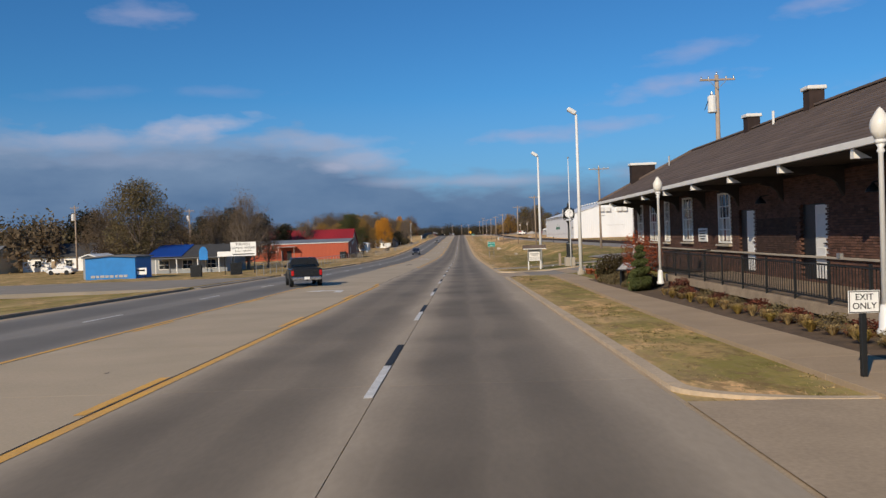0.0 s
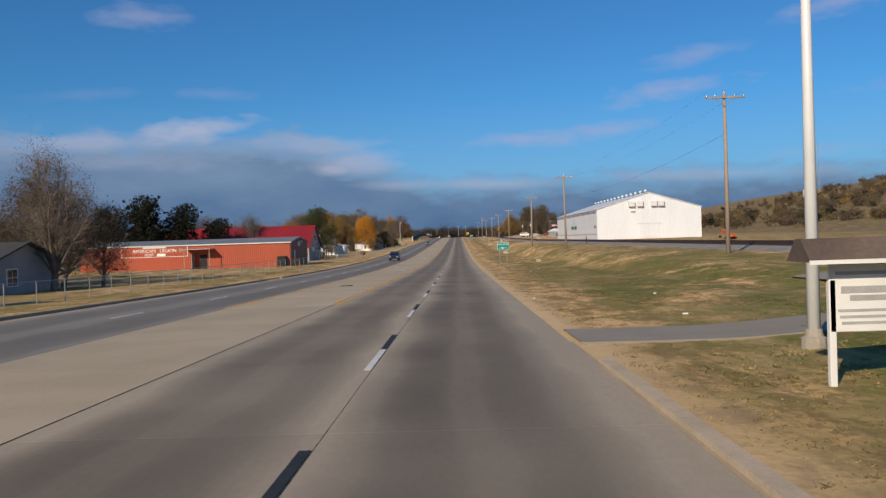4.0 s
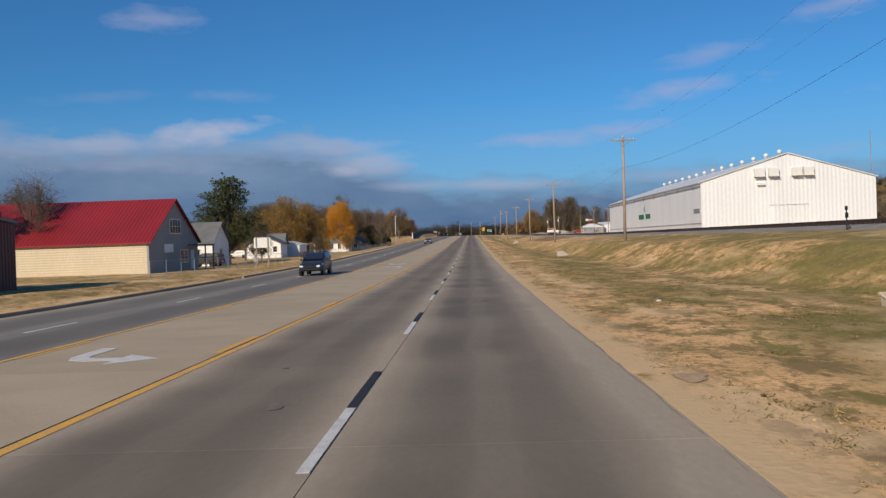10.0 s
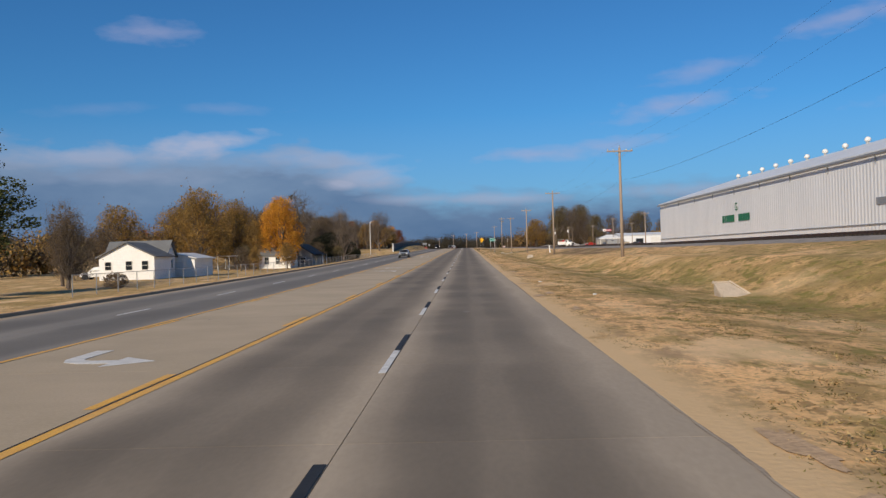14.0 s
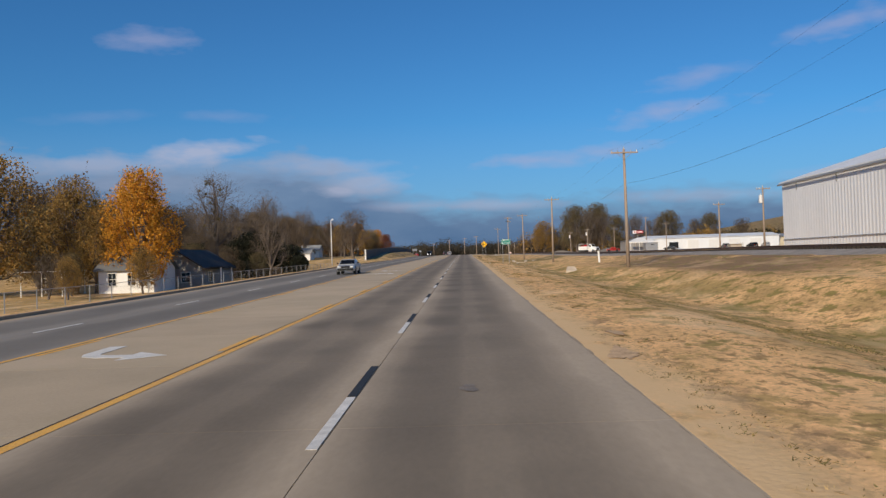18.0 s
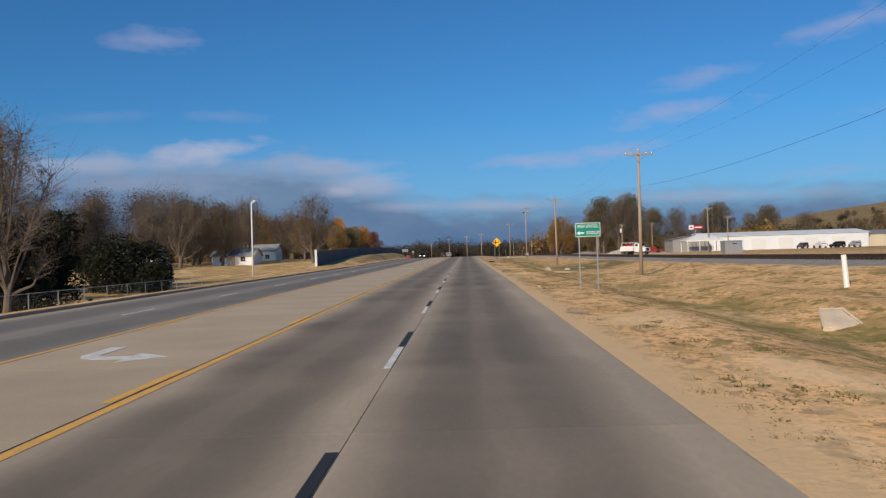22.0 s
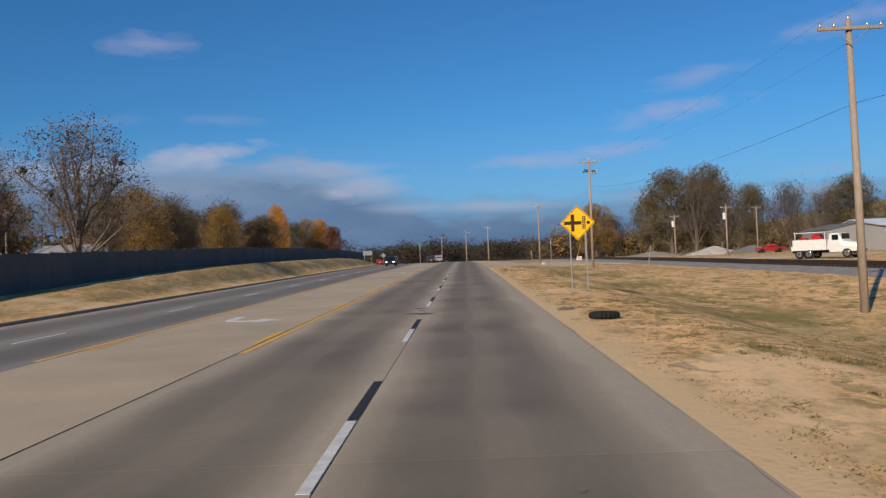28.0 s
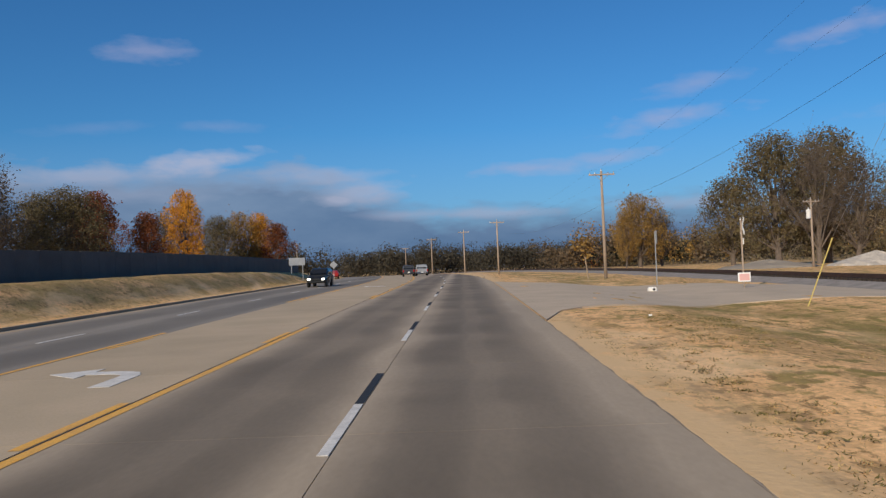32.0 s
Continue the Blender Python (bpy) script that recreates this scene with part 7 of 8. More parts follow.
for i, (x, y, w, d, z0, ze, zr, c1, c2, lab) in enumerate((
        (-45, 456, 5, 5, 0.4, 2.6, 3.4, "white_siding", "grey_shingle", "small white outbuilding behind the bushes"),
        (-73.5, 535, 9, 7, 1.4, 3.8, 5.0, "white_siding", "grey_shingle", "white bungalow across the field"),
        (-50.2, 527, 9, 7, 1.2, 3.4, 4.8, "white_siding", "pale_shingle", "pale bungalow with a light grey roof across the field"),
        (-54.5, 566, 9, 7, 2.0, 5.0, 6.6, "white_siding", "pale_shingle", "pale bungalow near the end of the wall"),
        (-61.2, 506, 5, 6, 0.2, 3.0, 4.0, "white_siding", "grey_shingle", "small white bungalow beside bare trees"),
        (-98, 520, 10, 7, 0.6, 3.4, 4.8, "white_siding", "grey_shingle", "white bungalow far across the field"),
        (-88, 514, 8, 7, 0.6, 3.2, 4.4, "grey_siding", "white_metal", "low pale-roofed building behind the trees"))):
    h = gable_block("bungalow", x - w / 2, x + w / 2, y - d / 2, y + d / 2, z0, ze, zr, "x", (c1, c1, c2), lab, over=0.4, cat="house")
    window(h, "y-", -w * 0.25, 1.4, 1.0, 1.0, -d / 2, (2, 2))
    window(h, "y-", w * 0.25, 1.4, 1.0, 1.0, -d / 2, (2, 2))
    part("door", B(0, -d / 2 - 0.03, 1.0, 0.9, 0.05, 2.0), "wood_light", h)
nb2 = thing("blank_sign", -21.23, 232.18, float(ground_z(-21.23, 232.18)), 0, "pale blank sign panel in a two-post frame", "sign")
part("panel", B(0, 0, 2.45, 1.70, 0.05, 1.0, 0.01), "white_metal", nb2)
part("top_rail", B(0, 0.06, 2.98, 1.70, 0.06, 0.08), "galv", nb2)
for sx in (-0.60, 0.60):
    part("post", B(sx, -0.07, 1.4, 0.1, 0.1, 3.4), "wood_pole", nb2)
ub = thing("utility_cabinet", -31.42, 267.62, float(ground_z(-31.42, 267.62)), 0, "small grey utility cabinet on two legs", "utility box")
part("cabinet", B(0, 0, 0.62, 0.75, 0.4, 0.62, 0.02), "galv", ub)
for sx in (-0.3, 0.3):
    part("leg", B(sx, 0, 0.12, 0.07, 0.07, 0.6), "galv", ub)


# ---- chain-link fence along the far verge ----
def chain_fence(y0, y1, x):
    f = thing("chain_fence", x, y0, 0, 0, "grey chain-link fence with thin steel posts", "fence", "chain-link fences")
    n = int((y1 - y0) / 3)
    vs, fs = [], []
    for k in range(n + 1):
        y = 3.0 * k
        z = float(ground_z(x, y0 + y))
        part("post", T((0, y, z - 0.2), (0, y, z + 1.25), 0.03, 0.03, 6), "galv", f)
        if k < n:
            z2 = float(ground_z(x, y0 + y + 3))
            part("top_rail", T((0, y, z + 1.22), (0, y + 3, z2 + 1.22), 0.02, 0.02, 5), "galv", f)
            for j in range(15):
                for s in (-1, 1):
                    ya = y + j * 0.2
                    yb = ya + s * 0.6
                    za, zb = z + (z2 - z) * j / 15 + 0.05, z + (z2 - z) * j / 15 + 1.2
                    i = len(vs)
                    vs += [(0, ya, za), (0, ya + 0.008, za), (0, yb + 0.008, zb), (0, yb, zb)]
                    fs.append((i, i + 1, i + 2, i + 3))
    raw("mesh", vs, fs, "galv", f, label="woven steel wire mesh")


chain_fence(84, 174, -21.6)
chain_fence(205, 246, -22.0)
chain_fence(262, 420, -22.3)

# ---- grey panel wall above the grass bank ----
pw = thing("panel_wall", -23.4, 476, 0, 0, "long grey panelled wall on a grassy bank", "wall")
bm = bmesh.new()
box(bm, 0, 1.22, 0.68, 0.10, 2.38, 1.84, 0.01)
panel_me = bpy.data.meshes.new("panel")
bm.to_mesh(panel_me)
bm.free()
panel_me.materials.append(M["fence"])
for k in range(68):
    y = 2.44 * k
    z = float(ground_z(-23.4, 476 + y + 1.2))
    o = new("panel", panel_me)
    o.parent = pw
    tall = 1.84 + max(0.0, 3.15 + 0.0238 * (y + 1.2) - (z + 1.70)) * float(1 - smooth(38, 52, y))   # the top runs level while the bank rises
    o.matrix_basis = pose(0, y, z + 0.10) @ Matrix.Diagonal((1, 1, tall / 1.84, 1))
    part("post", B(0.0, y, z + tall / 2 - 0.14, 0.125, 0.12, tall, 0.01), "fence", pw)
part("end_post", B(0.05, -0.2, 1.75, 0.34, 0.34, 2.9, 0.02), "white_metal", pw, "pale square post at the end of the wall")
for y in (586, 605, 622):
    z = float(ground_z(-39.5, y))
    wb = thing("box_on_post", -39.5, y, z, 0, "white metal box on a thin post behind the wall", "utility box", "boxes behind the wall")
    part("post", B(0, 0, 1.2, 0.1, 0.1, 2.8), "galv", wb)
    part("box", B(0, 0, 2.75, 0.62, 0.4, 0.7, 0.04), "white_metal", wb)

lsg = thing("side_sign", -20.9, 629, 2.5, 8, "pale back of a wide sign on two posts", "road sign")
part("panel", B(0, 0, 2.3, 2.0, 0.03, 0.95, 0.005), "galv", lsg)
for sx in (-0.7, 0.7):
    part("post", B(sx, -0.04, 1.1, 0.08, 0.06, 3.2), "galv", lsg)
dsg = thing("diamond_sign", -19.6, 650, 2.4, 8, "grey back of a diamond sign on one post", "road sign")
part("panel", prism(bmesh.new(), [(0, 1.4), (0.6, 2.0), (0, 2.6), (-0.6, 2.0)], "y", -0.02, 0.02), "galv", dsg)
part("post", B(0, 0.04, 1.0, 0.07, 0.06, 2.8), "galv", dsg)
utility_pole(-49.2, 607, 3.0, 8.2, arm=1.2, transformer=True, lean=-0.5, label="leaning utility pole behind the wall")
utility_pole(-60, 560, 2.3, 9, arm=1.4, label="utility pole behind the wall")
utility_pole(-47.6, 760, 2.0, 10, arm=1.2, label="distant utility pole on the far side")

# ---- beyond the railway: yard, shops and crossing ----
sh = gable_block("shop_building", 72, 122, 600, 616, 1.2, 5.6, 6.8, "x", ("white_sheet_x", "white_sheet_x", "white_roof"), "long white metal shop with loading doors", over=0.3)
for k in range(4):
    part("loading_door", B(-8 + k * 8.0, -8.04, 1.8, 4.2, 0.1, 3.4, 0.02), "white_metal", sh)
part("dark_opening", B(-15.5, -8.04, 1.7, 3.5, 0.1, 2.4, 0.02), "dark_metal", sh)
an = gable_block("shop_annex", 122.5, 140, 602, 614, 1.0, 5.0, 6.2, "x", ("cream", "cream", "grey_roof"), "tan annex joined to the white shop", over=0.3)
part("door", B(0, -6.04, 1.6, 3.0, 0.1, 3.0), "white_metal", an)
gable_block("office", 62, 72.5, 596, 606, 1.4, 5.0, 6.0, "y", ("grey_siding", "grey_siding", "grey_shingle"), "grey block beside the white shop", over=0.3)
gz = thing("pavilion", 61, 562, 1.4, 0, "open white hip-roofed pavilion on posts", "pavilion")
bm = bmesh.new()
a = [bm.verts.new(v) for v in ((-5, -3.5, 2.6), (5, -3.5, 2.6), (5, 3.5, 2.6), (-5, 3.5, 2.6), (-1.5, 0, 4.2), (1.5, 0, 4.2))]
for f in ((0, 1, 5, 4), (1, 2, 5), (2, 3, 4, 5), (3, 0, 4), (3, 2, 1, 0)):
    bm.faces.new([a[i] for i in f])
part("roof", bm, "white_metal", gz)
part("fascia", B(0, -3.5, 2.5, 10.1, 0.08, 0.25), "white_paint", gz)
for sx in (-4.6, -1.6, 1.6, 4.6):
    for sy in (-3.2, 3.2):
        part("post", B(sx, sy, 1.2, 0.14, 0.14, 2.9), "white_paint", gz)
part("counter", B(0, 1.0, 0.55, 6.0, 0.6, 1.1, 0.03), "galv", gz)
sd = gable_block("signal_hut", 51.3, 54.7, 513, 516, 0.4, 2.9, 3.0, "x", ("galv", "galv", "galv"), "small grey metal signal hut by the track", over=0.1, cat="hut")
part("door", B(0.7, -1.53, 1.1, 0.8, 0.04, 1.9, 0.01), "galv", sd)
part("vent", B(0.2, -1.54, 2.1, 0.9, 0.05, 0.18), "dark_metal", sd)
rs = thing("shop_sign", 60.5, 566, 1.5, 0, "red and white roadside shop sign on a pole", "sign")
part("pole", T((0, 0, 0), (0, 0, 5.6), 0.12, 0.1, 10), "galv", rs)
part("red_panel", B(0.7, 0, 6.1, 2.3, 0.2, 0.9, 0.03), "red", rs)
part("white_panel", B(-1.1, 0, 6.1, 1.2, 0.22, 1.1, 0.03), "white_sign", rs)
part("text_bar", B(0.7, -0.11, 6.1, 1.8, 0.02, 0.3), "white_sign", rs)
part("emblem", B(-1.1, -0.12, 6.1, 0.5, 0.02, 0.45), "red", rs)
for x, y, h, tr, lab in ((48.1, 413.9, 10.2, True, "utility pole with a transformer beyond the track"), (48.6, 438, 9.2, False, "utility pole beyond the track"), (46.3, 635, 9.0, True, "utility pole by the gravel heaps"),
                         (49.9, 611, 9.4, True, "utility pole with twin transformers beyond the track"), (62, 560, 11.5, False, "tall utility pole by the pavilion"), (75, 585, 10, False, "utility pole by the shop"), (66, 640, 10.5, False, "utility pole near the trees")):
    utility_pole(x, y, float(ground_z(x, y)), h, arm=2.2, transformer=tr, label=lab)
for x, y, h in ((6.0, 662, 9.0), (-8, 742, 9.5), (-19, 800, 9.5), (0.5, 700, 9.2)):
    utility_pole(x, y, float(ground_z(x, y)), h, arm=2.4, label="distant utility pole past the crest")
wp2 = thing("marker_post", 17.7, 389.2, float(ground_z(17.7, 389.2)), 0, "leaning white marker post on the bank", "post")
part("post", T((0, 0, -0.2), (-0.12, 0, 1.5), 0.13, 0.12, 8), "white_sign", wp2)
eb = thing("electric_box", 31.5, 378, float(ground_z(31.5, 378)), 0, "grey concrete equipment box beside the track", "box")
part("box", B(0, 0, 0.45, 1.3, 1.0, 1.0, 0.06), "concrete", eb)
part("lid", B(0, 0, 0.98, 1.4, 1.1, 0.08, 0.02), "concrete", eb)

sgn = thing("switch_stand", 22.3, 198.9, float(ground_z(22.3, 198.9)) - 0.1, 0, "slender dark railway switch stand beside the track", "switch stand")
part("mast", T((0, 0, -0.2), (0, 0, 1.3), 0.045, 0.035, 8), "dark_metal", sgn)
part("target", B(0, -0.03, 0.95, 0.20, 0.05, 0.30, 0.02), "dark_metal", sgn, "dark weathered target plate")
lp = part("lamp", T((0, 0, 1.26), (0, 0, 1.5), 0.085, 0.075, 12), "dark_metal", sgn)
part("lens", T((0, -0.075, 1.38), (0, -0.10, 1.38), 0.05, 0.05, 12), "glass", lp)
part("lever", T((0.03, -0.02, 0.42), (0.22, -0.05, 0.12), 0.022, 0.022, 6), "dark_metal", sgn)
part("base", B(0, 0, 0.02, 0.40, 0.30, 0.20, 0.02), "dark_metal", sgn)

# crossing signs and posts near the side street
def crossing_sign(x, y, z, h, rz, lab):
    s = thing("crossing_sign", x, y, z, rz, lab, "road sign")
    part("post", B(0, 0.04, h / 2 - 0.2, 0.1, 0.1, h + 0.2, 0.01), "wood_pole", s)
    for a in (-45, 45):
        o = part("blade", B(0, 0, 0, 1.5, 0.03, 0.24, 0.01), "white_sign", s)
        o.matrix_basis = pose(0, -0.03, h - 0.5, 0, a, 0)
    part("plate", B(0, -0.03, h - 1.5, 0.5, 0.03, 0.4), "white_sign", s)


crossing_sign(18.6, 581, float(ground_z(18.6, 581)), 4.4, 84, "wooden railway crossbuck seen edge-on")
st2 = thing("street_sign", 13.6, 584, float(ground_z(13.6, 584)), 86, "thin street sign post seen edge-on", "road sign")
part("post", B(0, 0.03, 1.8, 0.07, 0.06, 4.0), "galv", st2)
part("panel", B(0, -0.02, 3.4, 0.9, 0.02, 0.9, 0.005), "galv", st2)
lb = thing("leaning_stake", 22.5, 556, float(ground_z(22.5, 556)), 0, "leaning yellow timber stake by the street", "stake")
part("stake", T((0, 0, -0.2), (0.4, 0, 2.3), 0.06, 0.05, 6), "wood_light", lb)
pk = thing("small_notice", 16.8, 575.7, float(ground_z(16.8, 575.7)) - 0.1, 0, "small pink and white notice board by the street", "sign")
part("panel", B(0, 0, 0.75, 0.75, 0.04, 0.55, 0.01), "white_sign", pk)
part("print", B(0, -0.025, 0.75, 0.6, 0.01, 0.4), "pink", pk)
part("stake", B(0, 0.04, 0.3, 0.06, 0.05, 0.9), "wood_light", pk)
kb = thing("curb_marker", 11.65, 577.2, float(ground_z(11.65, 577.2)), 0, "white painted culvert end by the street corner", "culvert")
part("block", B(0, 0, 0.12, 0.52, 0.5, 0.34, 0.08), "white_paint", kb)
part("mouth", T((0.05, -0.26, 0.15), (0.05, -0.24, 0.15), 0.08, 0.08, 10), "dark_metal", kb)
fpst = thing("track_post", 12.8, 610, float(ground_z(12.8, 610)), 0, "short leaning orange-topped post", "post")
part("post", T((0, 0, -0.2), (-0.25, 0, 2.2), 0.07, 0.06, 6), "wood_light", fpst)


def heap(name, x, y, r, h, mat, lab, seed):
    rng = np.random.default_rng(seed)
    vs, fs = [(0, 0, h)], []
    n, m = 24, 6
    for j in range(1, m + 1):
        for k in range(n):
            t = 2 * math.pi * k / n
            rr = r * j / m * (1 + rng.normal(0, 0.05))
            vs.append((rr * math.cos(t) * 1.4, rr * math.sin(t), h * (1 - (j / m)) ** 1.1 + rng.normal(0, 0.06) - (0.3 if j == m else 0)))
    fs += [(0, 1 + k, 1 + (k + 1) % n) for k in range(n)]
    for j in range(m - 1):
        for k in range(n):
            a, b = 1 + j * n + k, 1 + j * n + (k + 1) % n
            fs.append((a, a + n, b + n, b))
    t = thing(name, x, y, float(ground_z(x, y)), 0, lab, "heap", "heaps by the crossing")
    raw("gravel", vs, fs, mat, t)


heap("gravel_heap", 43, 642, 6, 1.2, "drive", "grey gravel heap beyond the track", 1)
heap("gravel_heap", 55, 636, 5, 1.9, "gravel", "grey gravel heap beyond the track", 2)
heap("gravel_heap", 62, 632, 5, 1.7, "asphalt", "dark gravel heap beyond the track", 3)

# far hillside: water tank and mast
tk = thing("water_tank", 463, 1137, float(ground_z(463, 1137)) - 2, 0, "white cylindrical water tank on the far hill", "tank")
zt = 52 - (float(ground_z(463, 1137)) - 2)
part("shell", lathe(bmesh.new(), [(6.6, 0), (6.6, zt - 1.5), (6.0, zt - 0.6), (3, zt), (0.2, zt + 0.1)], 28), "white_metal", tk, smooth=True)
mt = thing("radio_mast", 450, 1075, float(ground_z(450, 1075)), 0, "thin lattice radio mast on the far hill", "mast")
hm = 108 - float(ground_z(450, 1075))
for k in range(3):
    t = 2 * math.pi * k / 3
    part("leg", T((0.9 * math.cos(t), 0.9 * math.sin(t), 0), (0.5 * math.cos(t), 0.5 * math.sin(t), hm), 0.14, 0.1, 5), "galv", mt)
bm = bmesh.new()
for j in range(18):
    z0, z1 = hm * j / 18, hm * (j + 1) / 18
    for k in range(3):
        t, t2 = 2 * math.pi * k / 3, 2 * math.pi * (k + 1) / 3
        tube(bm, (0.85 * math.cos(t), 0.85 * math.sin(t), z0), (0.8 * math.cos(t2), 0.8 * math.sin(t2), z1), 0.06, 0.06, 4)
part("lattice", bm, "galv", mt)

# orange excavator beyond the track
ev = thing("excavator", 49.2, 205, float(ground_z(49.2, 205)), 30, "small orange excavator parked beyond the track", "excavator")
for sx in (-0.9, 0.9):
    part("track", B(sx, 0, 0.35, 0.5, 2.9, 0.7, 0.18), "rubber", ev)
part("chassis", B(0, 0, 1.0, 2.0, 2.6, 0.7, 0.1), "orange", ev)
cb = part("cab", B(-0.5, 0.3, 1.9, 0.95, 1.2, 1.4, 0.08), "orange", ev)
part("cab_glass", B(-0.5, 0.3, 2.1, 0.97, 0.9, 0.7, 0.02), "car_glass", cb)
part("boom", T((0.3, 1.0, 1.4), (0.3, 3.0, 3.2), 0.2, 0.16, 6), "orange", ev)
part("stick", T((0.3, 3.0, 3.2), (0.3, 4.2, 1.2), 0.15, 0.12, 6), "orange", ev)
part("bucket", B(0.3, 4.2, 0.8, 0.8, 0.7, 0.7, 0.12), "dark_metal", ev)
ev.scale = (0.6, 0.6, 0.6)


gg = thing("guy_guard", 14.0, 560.3, float(ground_z(14.0, 560.3)), 0, "yellow plastic guard on a slanting guy wire", "guy wire")
part("guard", T((0, 0, -0.1), (0.75, -0.9, 2.75), 0.026, 0.026, 8), "yellow_guard", gg)
part("wire", T((0.75, -0.9, 2.75), (0.85, -9.9, 10.6), 0.005, 0.005, 5), "galv", gg)
# ---- vehicles ----
def wheel(v, x, y, r, w=0.22):
    t = part("wheel", lathe(bmesh.new(), [(r * 0.62, -w / 2), (r * 0.95, -w / 2), (r, -w * 0.3), (r, w * 0.3), (r * 0.95, w / 2), (r * 0.62, w / 2)], 20), "rubber", v)
    t.matrix_basis = pose(x, y, r, 0, 90, 0)
    rim = part("rim", lathe(bmesh.new(), [(r * 0.60, -w * 0.45), (r * 0.63, -w * 0.5), (r * 0.5, w * 0.3), (r * 0.63, w * 0.5), (r * 0.60, w * 0.52)], 16), "chrome", t)
    part("hub", lathe(bmesh.new(), [(r * 0.18, -w * 0.52), (r * 0.18, w * 0.52)], 8), "dark_metal", t)


def loft(sections):
    """Skins cross-sections (y, half-width low, half-width high, z low, z high) from back to front."""
    bm = bmesh.new()
    rings = []
    for y, wl, wh, z0, z1 in sections:
        zm = z0 + (z1 - z0) * 0.5
        rings.append([bm.verts.new(p) for p in ((-wl * 0.94, y, z0), (-wl, y, zm), (-wh, y, z1 - 0.04), (-wh * 0.9, y, z1), (wh * 0.9, y, z1), (wh, y, z1 - 0.04), (wl, y, zm), (wl * 0.94, y, z0))])
    for a, b in zip(rings, rings[1:]):
        for i in range(8):
            bm.faces.new((a[i], a[(i + 1) % 8], b[(i + 1) % 8], b[i]))
    bm.faces.new(rings[0])
    bm.faces.new(list(reversed(rings[-1])))
    bmesh.ops.recalc_face_normals(bm, faces=bm.faces)
    return bm


def vehicle(name, kind, paint, x, y, z, rz, label, lit=False):
    """kind: pickup, suv or sedan. Its nose points to +y before turning by rz."""
    v = thing(name, x, y, z, rz, label, "car" if kind != "pickup" else "pickup truck")
    if kind == "pickup":
        L, W, r = 5.5, 0.98, 0.39
        body = [(-2.72, .90, .90, .50, 1.08), (-2.68, .96, .96, .42, 1.12), (-0.95, .98, .97, .38, 1.12), (0.9, .98, .97, .38, 1.12), (1.1, .97, .93, .38, 1.10), (2.55, .95, .86, .40, 1.03), (2.72, .88, .78, .46, .90)]
        cab = [(-0.95, .90, .76, 1.08, 1.74), (-0.8, .91, .77, 1.08, 1.80), (0.35, .91, .77, 1.08, 1.81), (0.62, .90, .74, 1.08, 1.74), (1.35, .88, .80, 1.06, 1.12)]
        gl, rear, top, front = (-0.7, 0.5, 1.2, 1.68), -0.95, 1.8, (0.68, 1.3)
    elif kind == "suv":
        L, W, r = 4.7, 0.93, 0.36
        body = [(-2.32, .84, .84, .45, 1.02), (-2.28, .91, .90, .38, 1.08), (0.8, .93, .92, .34, 1.08), (1.0, .93, .90, .34, 1.05), (2.15, .90, .80, .36, .96), (2.35, .82, .72, .42, .80)]
        cab = [(-2.25, .86, .72, 1.05, 1.62), (-2.05, .88, .74, 1.05, 1.72), (0.1, .88, .74, 1.05, 1.75), (0.4, .87, .71, 1.05, 1.68), (1.15, .85, .78, 1.03, 1.08)]
        gl, rear, top, front = (-1.9, 0.3, 1.17, 1.6), -2.25, 1.72, (0.45, 1.1)
    else:
        L, W, r = 4.6, 0.9, 0.32
        body = [(-2.28, .80, .78, .42, .92), (-2.2, .88, .84, .34, .98), (-1.2, .90, .87, .30, .97), (1.0, .90, .87, .30, .95), (2.1, .87, .76, .32, .82), (2.3, .78, .68, .38, .70)]
        cab = [(-1.75, .82, .74, .93, 1.0), (-1.0, .82, .66, .93, 1.36), (-0.6, .83, .67, .93, 1.43), (0.2, .83, .67, .93, 1.42), (1.15, .80, .74, .90, .96)]
        gl, rear, top, front = (-0.95, 0.35, 1.02, 1.34), -1.75, 1.4, (0.4, 1.1)
    bd = part("body", loft(body), paint, v)
    cb = part("cabin", loft(cab), paint, v)
    y0, y1, z0, z1 = gl
    ym = (y0 + y1) / 2
    wc = {"pickup": (.905, .79), "suv": (.875, .755), "sedan": (.83, .69)}[kind]
    for s in (-1, 1):
        for a, b in ((y0, ym - 0.05), (ym + 0.05, y1)):
            bm = bmesh.new()
            q = [bm.verts.new(p) for p in ((s * (wc[0] - 0.005), a, z0), (s * (wc[0] - 0.005), b, z0), (s * (wc[1] + 0.015), b - 0.05, z1), (s * (wc[1] + 0.015), a + 0.05, z1))]
            f = bm.faces.new(q)
            bmesh.ops.solidify(bm, geom=[f], thickness=0.015)
            part("side_window", bm, "car_glass", cb)
        part("mirror", B(s * (W + 0.08), front[0] + 0.15, z0 + 0.05, 0.16, 0.1, 0.14, 0.03), "dark_metal", cb)
        part("door_handle", B(s * (W - 0.0), ym - 0.25, z0 - 0.12, 0.03, 0.16, 0.03), "chrome", bd)

    def pane(nm, ya, za, yb, zb, wa, wb):
        bm = bmesh.new()
        q = [bm.verts.new(p) for p in ((-wa, ya, za), (wa, ya, za), (wb, yb, zb), (-wb, yb, zb))]
        f = bm.faces.new(q)
        bmesh.ops.solidify(bm, geom=[f], thickness=0.012)
        part(nm, bm, "car_glass", cb)
    pane("windscreen", front[1] - 0.02, z0 - 0.02, front[0] - 0.02, z1 + 0.02, wc[0] - 0.12, wc[1] - 0.08)
